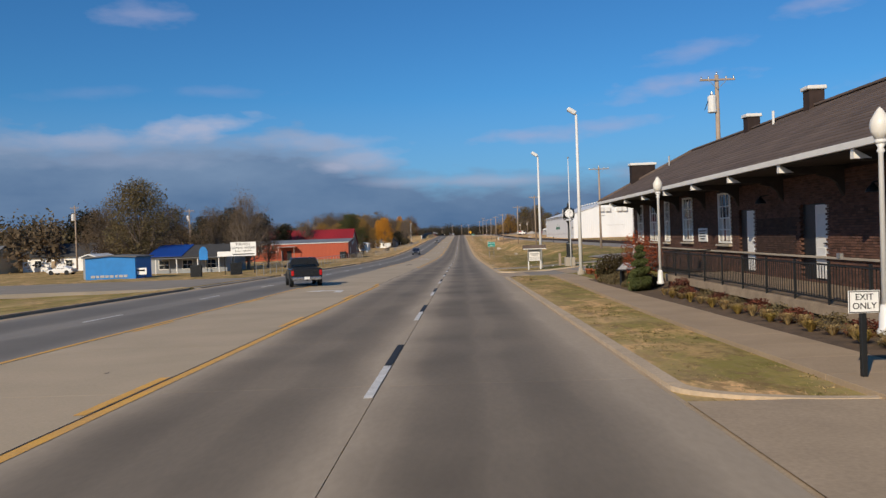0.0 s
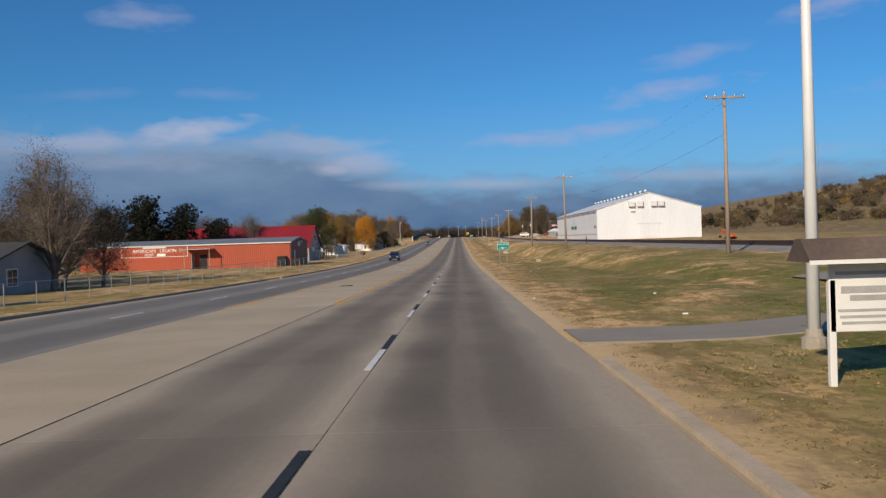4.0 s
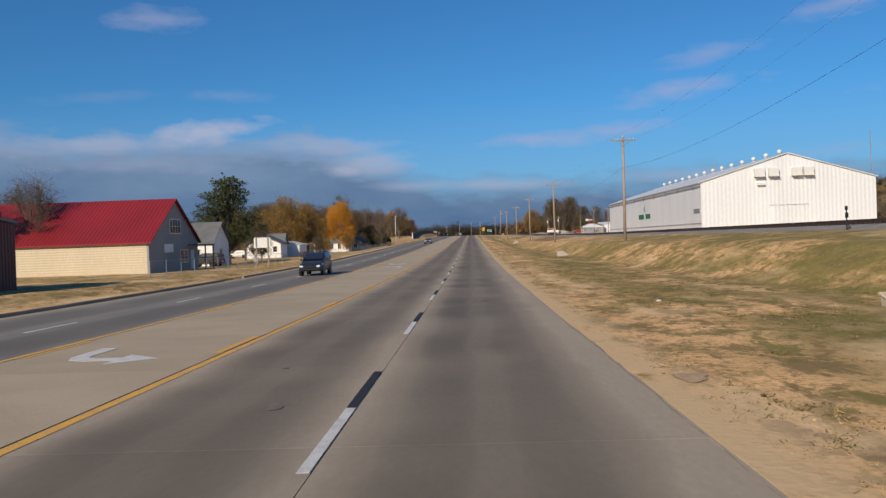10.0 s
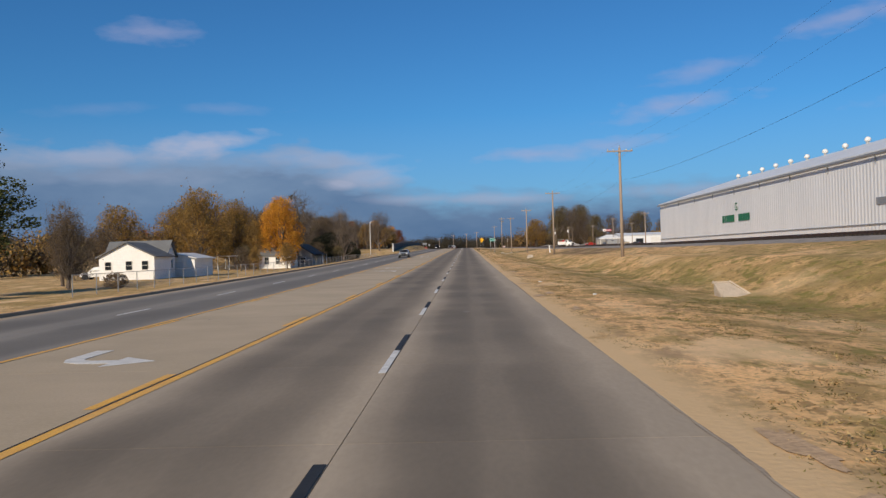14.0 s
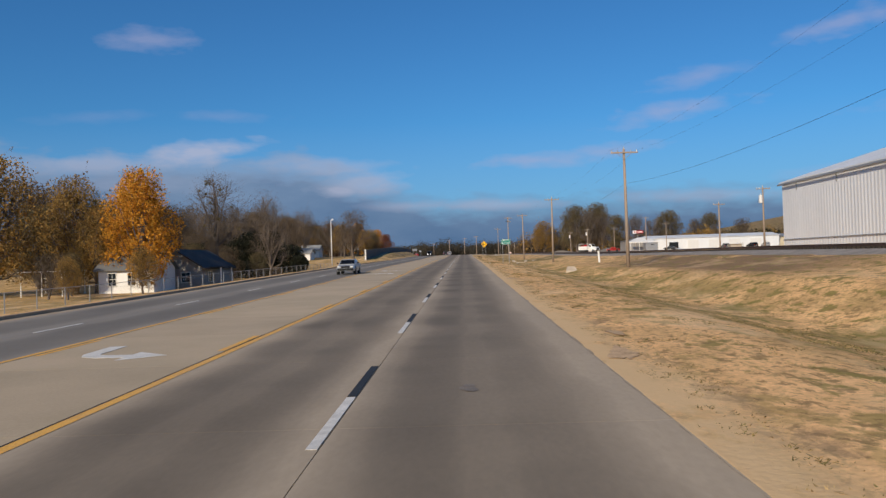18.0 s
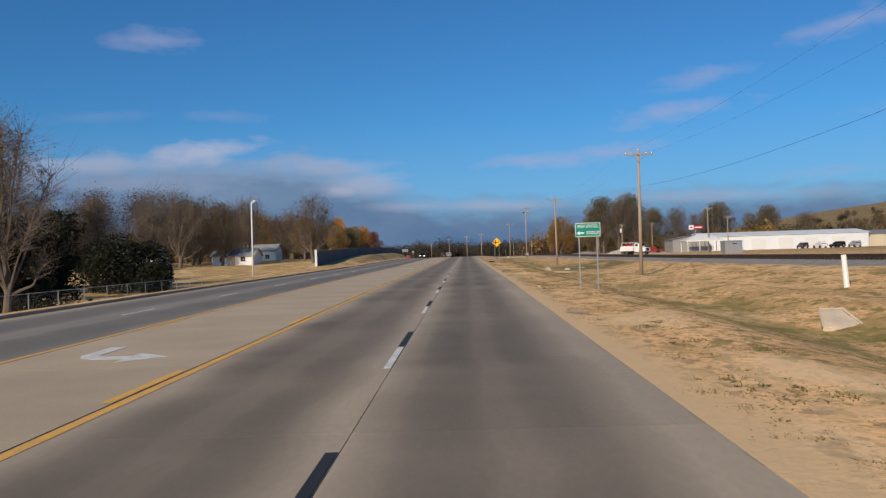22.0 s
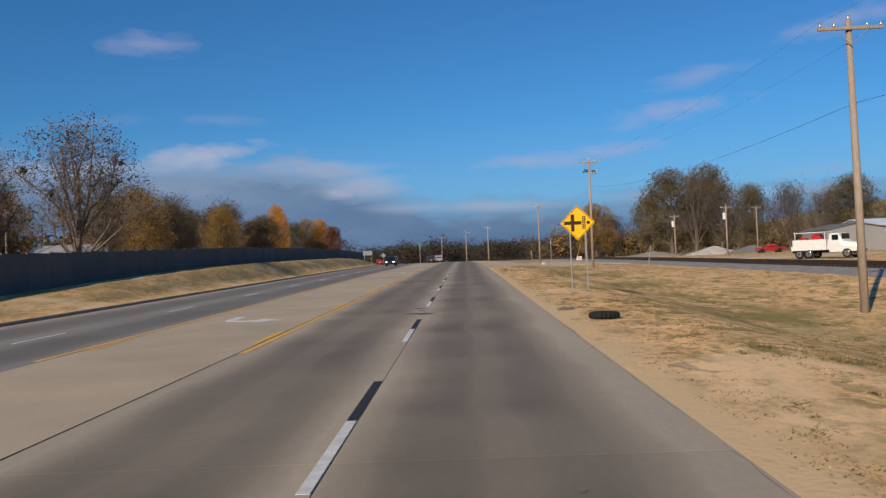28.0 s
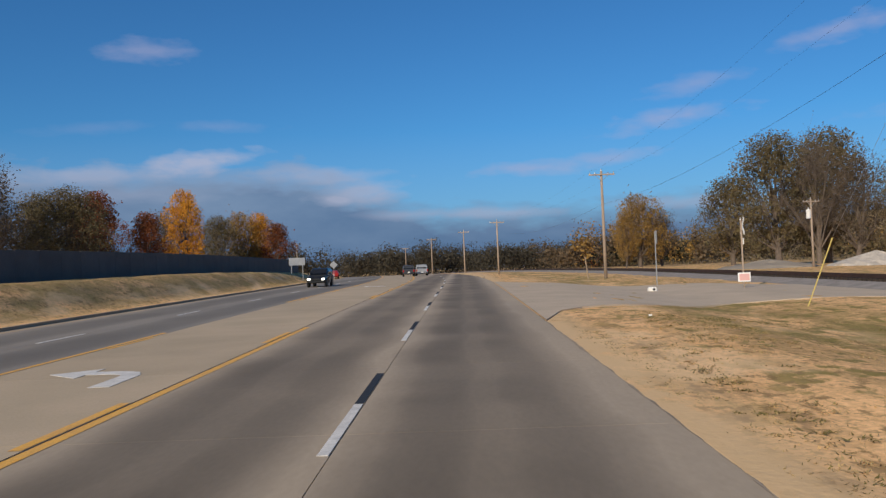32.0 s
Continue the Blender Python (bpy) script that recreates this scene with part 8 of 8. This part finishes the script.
    if kind == "sedan":
        pane("rear_window", -1.62, 1.0, -1.05, 1.33, .70, .58)
    else:
        pane("rear_window", rear - 0.015, z0 + 0.02, rear + 0.03, z1 - 0.02, wc[0] - 0.14, wc[1] - 0.08)
    yb, yf = body[0][0], body[-1][0]
    part("rear_bumper", B(0, yb - 0.02, 0.52, W * 1.8, 0.16, 0.2, 0.04), "chrome" if kind == "pickup" else paint, v)
    part("front_bumper", B(0, yf - 0.02, 0.50, W * 1.7, 0.16, 0.2, 0.05), "dark_metal", v)
    part("grille", B(0, yf - 0.02, 0.72, W * 0.9, 0.1, 0.18, 0.02), "dark_metal", v)
    for s in (-1, 1):
        part("tail_lamp", B(s * (W - 0.13), yb + 0.03, 0.86, 0.17, 0.1, 0.32 if kind != "sedan" else 0.16, 0.02), "lamp_red", v)
        part("headlamp", B(s * (W - 0.28), yf - 0.03, 0.74, 0.28, 0.16, 0.15, 0.03), "beam" if lit else "headlight", v)
    part("plate", B(0, yb - 0.11, 0.66 if kind != "pickup" else 0.54, 0.32, 0.02, 0.16, 0.004), "white_sign", v)
    yr, yfr = {"pickup": (-1.6, 1.75), "suv": (-1.42, 1.45), "sedan": (-1.4, 1.4)}[kind]
    for s in (-1, 1):
        for yy in (yr, yfr):
            wheel(v, s * (W - 0.12), yy, r)
            o = part("wheel_arch", T((s * (W - 0.16), yy, r + 0.02), (s * (W + 0.012), yy, r + 0.02), r + 0.09, r + 0.09, 18), "dark_metal", v)
    if kind == "pickup":
        part("bed_cover", B(0, -1.82, 1.13, 1.7, 1.65, 0.06, 0.02), "dark_metal", v)
        part("tailgate", B(0, yb - 0.005, 0.88, 1.55, 0.05, 0.42, 0.02), paint, v)
        part("tow_hitch", B(0, yb - 0.15, 0.42, 0.12, 0.2, 0.08), "dark_metal", v)
    if kind == "suv":
        for s in (-1, 1):
            part("roof_rail", B(s * 0.66, -0.9, 1.78, 0.05, 2.2, 0.05, 0.01), "dark_metal", v)
    return v


M["beam"] = glow("lit_headlight", (1.0, 0.95, 0.85), 4.0)
M["paint_black"] = material("black_car_paint", (0.018, 0.019, 0.021), 0.25, 0.1, var=0.15, spec=0.6)
M["paint_silver"] = material("silver_car_paint", (0.45, 0.46, 0.47), 0.3, 0.5, var=0.08, spec=0.6)
M["paint_white"] = material("white_car_paint", (0.75, 0.75, 0.74), 0.3, 0.0, var=0.06, spec=0.6)
M["paint_grey"] = material("dark_grey_car_paint", (0.05, 0.053, 0.06), 0.28, 0.2, var=0.1, spec=0.6)
M["paint_red"] = material("red_car_paint", (0.32, 0.02, 0.015), 0.3, 0.0, var=0.1, spec=0.6)
M["paint_blue"] = material("deep_blue_car_paint", (0.02, 0.03, 0.06), 0.28, 0.1, var=0.1, spec=0.6)


def on_road(name, kind, paint, x, y, back, label, rz=0.0, lit=False):
    s = float(road_z(y + 1) - road_z(y - 1)) / 2
    v = vehicle(name, kind, paint, x, y, float(road_z(y)) + 0.002, (180 if back else 0) + rz, label, lit)
    v.matrix_world = pose(x, y, float(road_z(y)) + 0.002, math.degrees(math.atan(s)), 0, 0) @ pose(0, 0, 0, 0, 0, (180 if back else 0) + rz)
    return v


on_road("pickup_truck", "pickup", "paint_black", -10.5, 52.2, False, "black pickup truck turning off the road", 16)
on_road("suv", "suv", "paint_grey", -8.5, 654, False, "dark grey utility vehicle on the bend past the crest", 5)
on_road("pickup_truck", "pickup", "paint_silver", -6.7, 659, False, "silver pickup truck on the bend past the crest", 5)
on_road("suv", "suv", "paint_blue", -12.2, 213.5, True, "dark blue oncoming utility vehicle")
on_road("sedan", "sedan", "paint_silver", -11.1, 361.5, True, "silver oncoming sedan in the opposite lane")
on_road("suv", "suv", "paint_black", -13.6, 604, True, "dark oncoming vehicle with lit headlights", lit=True)
on_road("sedan", "sedan", "paint_red", -22.5, 668, False, "small red car far down the road", 8)
vehicle("sedan", "sedan", "paint_white", -65.5, 131, float(ground_z(-65.5, 131)), 82, "white sedan parked by the market")
vehicle("suv", "suv", "paint_grey", -35.0, 256, float(ground_z(-35.0, 256)), 80, "dark parked vehicle behind the fence by the white house")
vehicle("suv", "suv", "paint_white", -52, 330, float(ground_z(-52, 330)), 90, "white van-like vehicle parked between the houses")
vehicle("sedan", "sedan", "paint_grey", -49, 288, float(ground_z(-49, 288)), 95, "dark sedan parked in a yard")
vehicle("pickup_truck", "pickup", "paint_red", 62, 622, float(ground_z(62, 622)), 85, "red pickup truck parked beyond the crossing")
vehicle("sedan", "sedan", "paint_black", 71, 622, float(ground_z(71, 622)), 88, "black car parked beside the red pickup")
for i, (x, p) in enumerate(((98, "paint_grey"), (103, "paint_white"), (108, "paint_black"), (113, "paint_silver"), (128, "paint_white"))):
    vehicle("suv", "suv", p, x, 590, float(ground_z(x, 590)), 10 * (i % 3), "vehicle parked in the shop yard")
vehicle("sedan", "sedan", "paint_grey", 77, 588, float(ground_z(77, 588)), 60, "grey car parked in the shop yard")

# white service truck by the track
tk2 = thing("service_truck", 40.6, 547.5, float(ground_z(40.6, 547.5)) + 0.05, -138, "white service truck with a red hose reel behind the cab", "truck")
part("chassis", B(0, 0, 0.75, 0.9, 7.6, 0.3, 0.03), "dark_metal", tk2)
cb = part("cab", loft([(0.7, 1.15, 1.05, .7, 2.6), (0.9, 1.18, 1.08, .65, 2.75), (1.7, 1.18, 1.05, .65, 2.75), (2.2, 1.15, 1.0, .65, 1.85), (3.5, 1.05, .9, .7, 1.65), (3.7, 1.0, .85, .75, 1.5)]), "paint_white", tk2)
part("windscreen", B(0, 2.06, 2.28, 1.9, 0.06, 0.75, 0.02), "car_glass", cb)
for s in (-1, 1):
    part("side_window", B(s * 1.14, 1.4, 2.25, 0.06, 0.7, 0.6, 0.02), "car_glass", cb)
    part("headlamp", B(s * 0.8, 3.66, 1.15, 0.3, 0.1, 0.25, 0.03), "headlight", tk2)
    part("toolbox", B(s * 0.95, -1.5, 1.5, 0.45, 3.8, 1.2, 0.03), "paint_white", tk2)
    for yy in (2.6, -1.6, -2.7):
        wheel(tk2, s * 1.0, yy, 0.5, 0.3)
part("grille", B(0, 3.7, 1.25, 1.1, 0.08, 0.6, 0.02), "dark_metal", tk2)
part("bumper", B(0, 3.8, 0.75, 2.2, 0.2, 0.3, 0.04), "chrome", tk2)
part("bed", B(0, -1.6, 1.15, 1.5, 4.4, 0.5, 0.03), "paint_white", tk2)
part("hose_reel", T((-0.5, -1.0, 2.2), (0.5, -1.0, 2.2), 0.55, 0.55, 18), "red", tk2)
part("hose_reel", T((-0.4, -2.6, 2.0), (0.4, -2.6, 2.0), 0.4, 0.4, 18), "red", tk2)
part("rack", B(0, -1.5, 2.9, 1.9, 3.6, 0.08, 0.01), "paint_white", tk2)
for s in (-1, 1):
    for yy in (0.2, -3.2):
        part("rack_post", B(s * 0.9, yy, 2.4, 0.07, 0.07, 1.1), "paint_white", tk2)

# ---- trees, from the start of the walk to its end ----
for kind, x, y, h, rz, wide in (
        ("olive", -47.5, 119, 14.2, 10, 1.0), ("cedar", -77, 165, 12.0, 0, 1.1), ("bare", -32.8, 123, 12.5, 40, 0.85), ("brown", -35.5, 130, 9.5, 70, 1.0), ("brown", -58, 150, 10, 10, 1.0), ("brown", -41.5, 136, 10.5, 170, 1.1), ("brown", -50, 139, 11.5, 250, 1.1), ("brown", -31, 128, 7.5, 20, 0.9), ("brown", -60, 135, 11.5, 310, 1.1),
        ("cedar", -62, 217, 14.0, 30, 1.0), ("cedar", -56, 222, 12.5, 80, 1.0), ("cedar", -68, 214, 12.0, 150, 1.0), ("cedar", -50, 226, 9.5, 60, 1.1),
        ("bare", -72, 225, 12, 100, 1.0), ("bare", -45, 232, 11, 200, 1.0), ("brown", -64, 262, 12, 10, 1.0), ("brown", -76, 255, 13, 130, 1.0),
        ("pine", -37.8, 275.5, 13.8, 0, 1.2), ("brown", -36.4, 290, 7.4, 0, 0.8), ("brown", -38.6, 294, 6.8, 60, 0.8), ("dark_bare", -42, 300, 9.5, 40, 0.8), ("brown", -58, 345, 8.5, 40, 1.1),
        ("gold", -49.3, 366, 15.6, 30, 0.95), ("gold", -46.5, 379, 14.0, 120, 0.85), ("gold", -56, 372, 12.5, 220, 0.9), ("gold", -62, 360, 12.5, 20, 1.0), ("olive", -54, 385, 11, 80, 0.9),
        ("orange", -35.2, 371, 14.0, 20, 0.92), ("gold", -40.5, 371.5, 9.5, 200, 0.7), ("orange", -38, 376, 13.0, 140, 0.75),
        ("gold", -33.2, 366.2, 5.0, 10, 0.9), ("olive", -40.8, 366.5, 4.6, 70, 0.9), ("gold", -37.2, 358.5, 4.2, 10, 0.8), ("brown", -40.4, 361, 4.6, 50, 1.0), ("brown", -70, 528, 13, 0, 1.0), ("brown", -62, 533, 12, 70, 1.0), ("brown", -46, 582, 12.5, 140, 1.0), ("brown", -56, 588, 14, 30, 1.0), ("brown", -74, 577, 14.5, 200, 1.0), ("bare", -48, 574, 14.5, 90, 0.9), ("brown", -40, 592, 12, 250, 1.0), ("dark_bare", -43.7, 424.6, 19.0, 60, 0.95), ("bare", -52, 432, 13, 160, 0.9), ("brown", -40, 436, 9.5, 10, 1.0), ("brown", -48, 445, 10, 200, 1.0), ("olive", -60, 420, 9, 20, 1.0),
        ("bare", -27.5, 398, 12.5, 20, 0.75), ("cedar", -31.5, 402, 7.0, 100, 1.2), ("cedar", -28.4, 400.5, 6.0, 40, 1.2), ("cedar", -30.5, 409, 7.0, 70, 1.2), ("cedar", -34.5, 405, 6.0, 100, 1.0),
        ("bare", -58.6, 515, 17.5, 10, 0.9), ("bare", -66, 520, 18.0, 140, 0.9), ("bare", -72, 505, 16.0, 260, 0.9), ("brown", -52, 522, 14, 100, 0.9), ("gold", -66, 570, 13, 0, 1.0), ("gold", -60, 590, 13, 60, 1.0), ("brown", -82, 570, 15, 0, 1.0), ("bare", -92, 520, 18, 30, 1.0),
        ("sycamore", -32.8, 524, 15.2, 60, 1.0), ("sycamore", -38, 540, 11.5, 200, 0.9),
        ("gold", -42, 560, 11, 40, 0.9), ("gold", -36, 575, 9.5, 100, 0.9), ("olive", -52, 600, 12, 10, 0.9), ("gold", -75, 640, 18, 30, 0.9), ("gold", -85, 660, 19, 200, 0.9), ("olive", -68, 655, 15, 100, 0.9),
        ("red", -63, 666, 16.5, 0, 0.85), ("red", -57, 672, 13.0, 100, 0.8), ("brown", -70, 672, 16.0, 30, 0.9), ("orange", -51, 675, 17.0, 60, 0.75), ("orange", -44.5, 705, 14.5, 150, 0.85), ("red", -40, 702, 12.0, 30, 0.9), ("gold", -48, 702, 14.5, 10, 0.8),
        ("olive", 53, 664, 22.5, 0, 0.95), ("bare", 58, 660, 22, 50, 0.8), ("olive", 63, 668, 23.5, 100, 0.95), ("brown", 64, 660, 18.5, 30, 0.9), ("olive", 70, 655, 17.0, 200, 0.85), ("brown", 77, 650, 17.0, 20, 0.8), ("bare", 83, 646, 15.0, 90, 0.9), ("bare", 90, 655, 17, 20, 0.8), ("olive", 54, 690, 18, 10, 1.0),
        ("gold", 44, 729, 18.5, 10, 1.0), ("gold", 40, 726, 14.5, 80, 0.6), ("brown", 51, 735, 15.0, 200, 0.9),
        ("olive", 92.6, 650, 18.0, 10, 1.0), ("olive", 112, 655, 16.5, 100, 1.0), ("brown", 128, 660, 14, 20, 1.0), ("brown", 104, 650, 14, 60, 1.0)):
    plant(kind, x, y, h, rz, wide)

# thickets behind the houses and along the fences
for kind, x, y, h, rz, wide in (
        ("brown", -46, 396, 12.0, 15, 1.1), ("olive", -53, 402, 12.5, 75, 1.1), ("brown", -60, 396, 15, 130, 1.1), ("brown", -41, 408, 8.0, 190, 1.1), ("brown", -49, 414, 13, 240, 1.1), ("olive", -57, 410, 9, 300, 1.1),
        ("brown", -37, 415, 6.5, 40, 1.2), ("brown", -66, 408, 15.5, 60, 1.1), ("brown", -54, 428, 13, 110, 1.1), ("olive", -62, 438, 10, 170, 1.1), ("brown", -44, 430, 8.5, 220, 1.1), ("brown", -70, 425, 16, 270, 1.1),
        ("olive", -36.5, 392, 5.5, 30, 1.2), ("brown", -33, 396, 5.0, 90, 1.2), ("olive", -30, 404, 4.5, 150, 1.2), ("olive", -27.8, 392, 3.6, 200, 1.2), ("cedar", -39, 400, 5.5, 10, 1.1),
        ("brown", -64, 543, 16.5, 20, 1.1), ("brown", -58, 540, 14.5, 80, 1.0), ("bare", -50, 536, 16.5, 140, 0.9), ("brown", -78, 545, 18.5, 200, 1.1), ("olive", -70, 552, 16, 260, 1.1), ("bare", -56, 548, 15.5, 320, 1.0),
        ("brown", -88, 540, 19, 10, 1.1), ("brown", -44, 598, 11.5, 60, 1.1), ("gold", -58, 602, 12.5, 130, 1.0), ("olive", -36, 600, 9.5, 220, 1.1), ("brown", -66, 610, 13.5, 280, 1.1),
        ("brown", -72, 682, 15.5, 70, 1.1), ("brown", -60, 688, 14.5, 10, 1.0), ("olive", -50, 692, 13, 150, 1.0), ("gold", -80, 648, 15, 50, 1.0), ("brown", -88, 676, 16, 120, 1.1)):
    plant(kind, x, y, h, rz, wide)

# dense dark bushes by the far verge
for i, (x, y, r, h) in enumerate(((-33.1, 427, 2.9, 5.6), (-30.8, 428.0, 2.3, 4.8), (-35.6, 429, 2.4, 5.2), (-28.6, 424.0, 1.6, 2.8), (-23.8, 386, 0.8, 1.3), (-25.5, 275, 0.9, 1.2), (-24.2, 178.5, 0.8, 1.0))):
    clump("bush", ball(0, h * 0.5, r, h * 0.52), 3800 if r > 1.5 else 900, 0.16 if r > 1.5 else 0.09, "leaf_cedar" if r > 1.5 else "leaf_brown", x, y, "dense rounded blackish green bush" if r > 1.5 else "low scrubby brown bush", seed=70 + i, cat="bush", group="bushes by the verge")

# ---- woods in the distance ----
rw = np.random.default_rng(12)
spots = {"leaf_brown": [], "leaf_gold": [], "leaf_olive": [], "leaf_red": [], "leaf_cedar": []}


def belt(n, x0, x1, y0, y1, h0, h1, mix):
    for _ in range(n):
        k = rw.choice(list(spots), p=mix)
        spots[k].append((rw.uniform(x0, x1), rw.uniform(y0, y1), rw.uniform(h0, h1), rw.uniform(7, 12)))


belt(110, -190, -95, 60, 330, 11, 15, (0.55, 0.08, 0.17, 0.0, 0.2))
belt(100, -160, -80, 240, 520, 8, 12, (0.5, 0.22, 0.12, 0.06, 0.1))
belt(70, -190, -85, 500, 720, 11, 17, (0.5, 0.2, 0.15, 0.1, 0.05))
belt(80, -130, -72, 150, 260, 11, 14, (0.6, 0.05, 0.2, 0.0, 0.15))
belt(60, 30, 140, 760, 900, 10, 17, (0.5, 0.12, 0.2, 0.03, 0.15))
belt(60, 95, 230, 600, 760, 8, 14, (0.5, 0.12, 0.25, 0.03, 0.1))
belt(230, 150, 420, 420, 1000, 6, 11, (0.62, 0.05, 0.23, 0.0, 0.1))
belt(330, 400, 800, 700, 1300, 7, 13, (0.74, 0.01, 0.18, 0.0, 0.07))
belt(50, -420, -190, 100, 800, 12, 18, (0.5, 0.1, 0.2, 0.05, 0.15))
horizon = [(rw.uniform(-380, 110), rw.uniform(820, 960), rw.uniform(11, 15), rw.uniform(12, 20)) for _ in range(330)]
far_woods("far_woods", "leaf_far", horizon, 90, 0.36, 640, "dense dark woods along the horizon")
names = {"leaf_brown": "distant bare brown woods", "leaf_gold": "distant golden autumn trees", "leaf_olive": "distant olive green trees", "leaf_red": "distant rust red trees", "leaf_cedar": "distant dark evergreen trees"}
for i, (k, sp) in enumerate(spots.items()):
    far_woods("far_woods", k, sp, 100 + i, 0.36, 300, names[k])

# ---- grass blades on the verges ----
def blades(name, mat, n, xr, yr, seed, hmin, hmax, label, density=None):
    rng = np.random.default_rng(seed)
    x, y = rng.uniform(*xr, n), rng.uniform(*yr, n)
    if density is not None:
        keep = density(x, y, rng)
        x, y = x[keep], y[keep]
    n = len(x)
    z = ground_z(x, y)
    h, t, w = rng.uniform(hmin, hmax, n), rng.uniform(0, 6.283, n), rng.uniform(0.003, 0.008, n)
    lean = rng.normal(0, 0.6, (n, 2)) * h[:, None]
    p0 = np.stack([x - np.cos(t) * w, y - np.sin(t) * w, z - 0.02], 1)
    p1 = np.stack([x + np.cos(t) * w, y + np.sin(t) * w, z - 0.02], 1)
    p2 = np.stack([x + lean[:, 0], y + lean[:, 1], z + h], 1)
    me = bpy.data.meshes.new(name)
    me.from_pydata(np.stack([p0, p1, p2], 1).reshape(-1, 3).tolist(), [], np.arange(3 * n).reshape(-1, 3).tolist())
    me.materials.append(M[mat])
    return tagged(new(name, me), label=label, category="grass", kind="stuff")


def patchy(lo):
    def f(x, y, rng):
        v = np.sin(x * 0.9 + y * 0.23) + np.sin(y * 0.41 - x * 0.5) + np.sin(x * 2.1 + 1) * 0.6 + rng.normal(0, 0.5, len(x))
        ok = v > lo
        ok &= ~((y > 55.4) & (y < 62.6)) & ~((y > 555.5) & (y < 579.5)) & ~((x < 6.6) & (y < 9.5))
        ok &= ~((y < 52) & (x > 5.0))
        return ok
    return f


blades("grass", "straw", 130000, (2.9, 10), (-5, 560), 1, 0.010, 0.03, "dry straw-coloured grass blades on the verge", patchy(0.1))
blades("grass", "blade_green", 60000, (3.5, 12), (-5, 560), 2, 0.010, 0.03, "short green grass blades on the verge", patchy(1.1))
blades("grass", "straw", 50000, (-22.5, -17.9), (70, 640), 3, 0.03, 0.10, "dry straw-coloured grass blades on the far verge", patchy(0.1))


def tufts(n, per, xr, yr, seed, label, mat="tuft", low=-0.4):
    """Low clumps of darker grass scattered over the verge."""
    rng = np.random.default_rng(seed)
    cx, cy = rng.uniform(*xr, n), rng.uniform(*yr, n)
    keep = patchy(low)(cx, cy, rng)
    cx, cy = cx[keep], cy[keep]
    size = rng.uniform(0.04, 0.20, len(cx))
    x = np.repeat(cx, per) + rng.normal(0, 1, len(cx) * per) * np.repeat(size, per)
    y = np.repeat(cy, per) + rng.normal(0, 1, len(cx) * per) * np.repeat(size, per)
    m = len(x)
    z = ground_z(x, y)
    h, t, w = rng.uniform(0.008, 0.032, m), rng.uniform(0, 6.283, m), rng.uniform(0.010, 0.024, m)
    p0 = np.stack([x - np.cos(t) * w, y - np.sin(t) * w, z - 0.01], 1)
    p1 = np.stack([x + np.cos(t) * w, y + np.sin(t) * w, z - 0.01], 1)
    p2 = np.stack([x + rng.normal(0, 0.055, m), y + rng.normal(0, 0.055, m), z + h], 1)
    me = bpy.data.meshes.new("grass_tufts")
    me.from_pydata(np.stack([p0, p1, p2], 1).reshape(-1, 3).tolist(), [], np.arange(3 * m).reshape(-1, 3).tolist())
    me.materials.append(M[mat])
    return tagged(new("grass_tufts", me), label=label, category="grass", kind="stuff")


tufts(17000, 18, (3.1, 12.5), (-5, 560), 8, "low olive brown grass tufts on the verge")
tufts(9000, 16, (3.0, 10.5), (-5, 560), 9, "low straw-coloured grass tufts on the verge", "straw", -0.8)
# ---- the slabs of the pavement ----
for nm, xa, xb, mat, y0, y1 in (("slab", X_LANE, X_EDGE, "lane", -12, 590), ("slab", X_Y1, X_LANE, "lane", -12, 590), ("slab", X_Y2, X_Y1, "turn", -12, 590)):
    me = slab_mesh("slab", xb - xa, mat)
    for y in np.arange(y0, y1, SLAB):
        ob = new("slab", me)
        ob.parent = road
        ob.matrix_world = place_on_road(float(y) + SLAB / 2, (xa + xb) / 2)


def joined_slabs(xa, xb, y0, y1, mat):
    vs, fs = [], []
    for y in np.arange(y0, y1, SLAB):
        i = len(vs)
        for yy, zz in ((y + 0.005, 0), (y + SLAB - 0.005, 0)):
            o, z = float(bend(yy)), float(road_z(yy))
            vs += [(xa + 0.006 + o, yy, z), (xb - 0.006 + o, yy, z), (xb - 0.006 + o, yy, z - 0.05), (xa + 0.006 + o, yy, z - 0.05)]
        fs += [(i, i + 1, i + 5, i + 4), (i + 1, i + 2, i + 6, i + 5), (i + 3, i, i + 4, i + 7), (i, i + 3, i + 2, i + 1), (i + 4, i + 5, i + 6, i + 7)]
    raw("slabs", vs, fs, mat, road, kind="stuff", label="further concrete slabs of the road")


for xa, xb, mat in ((X_LD, X_Y2, "lane_left"), (X_LE, X_LD, "lane_left")):
    joined_slabs(xa, xb, -60, 790, mat)
for xa, xb, mat in ((X_LANE, X_EDGE, "lane"), (X_Y1, X_LANE, "lane"), (X_Y2, X_Y1, "turn")):
    joined_slabs(xa, xb, -12 + 99 * SLAB, 790, mat)
    joined_slabs(xa, xb, -12 - 8 * SLAB, -12 - SLAB / 2, mat)
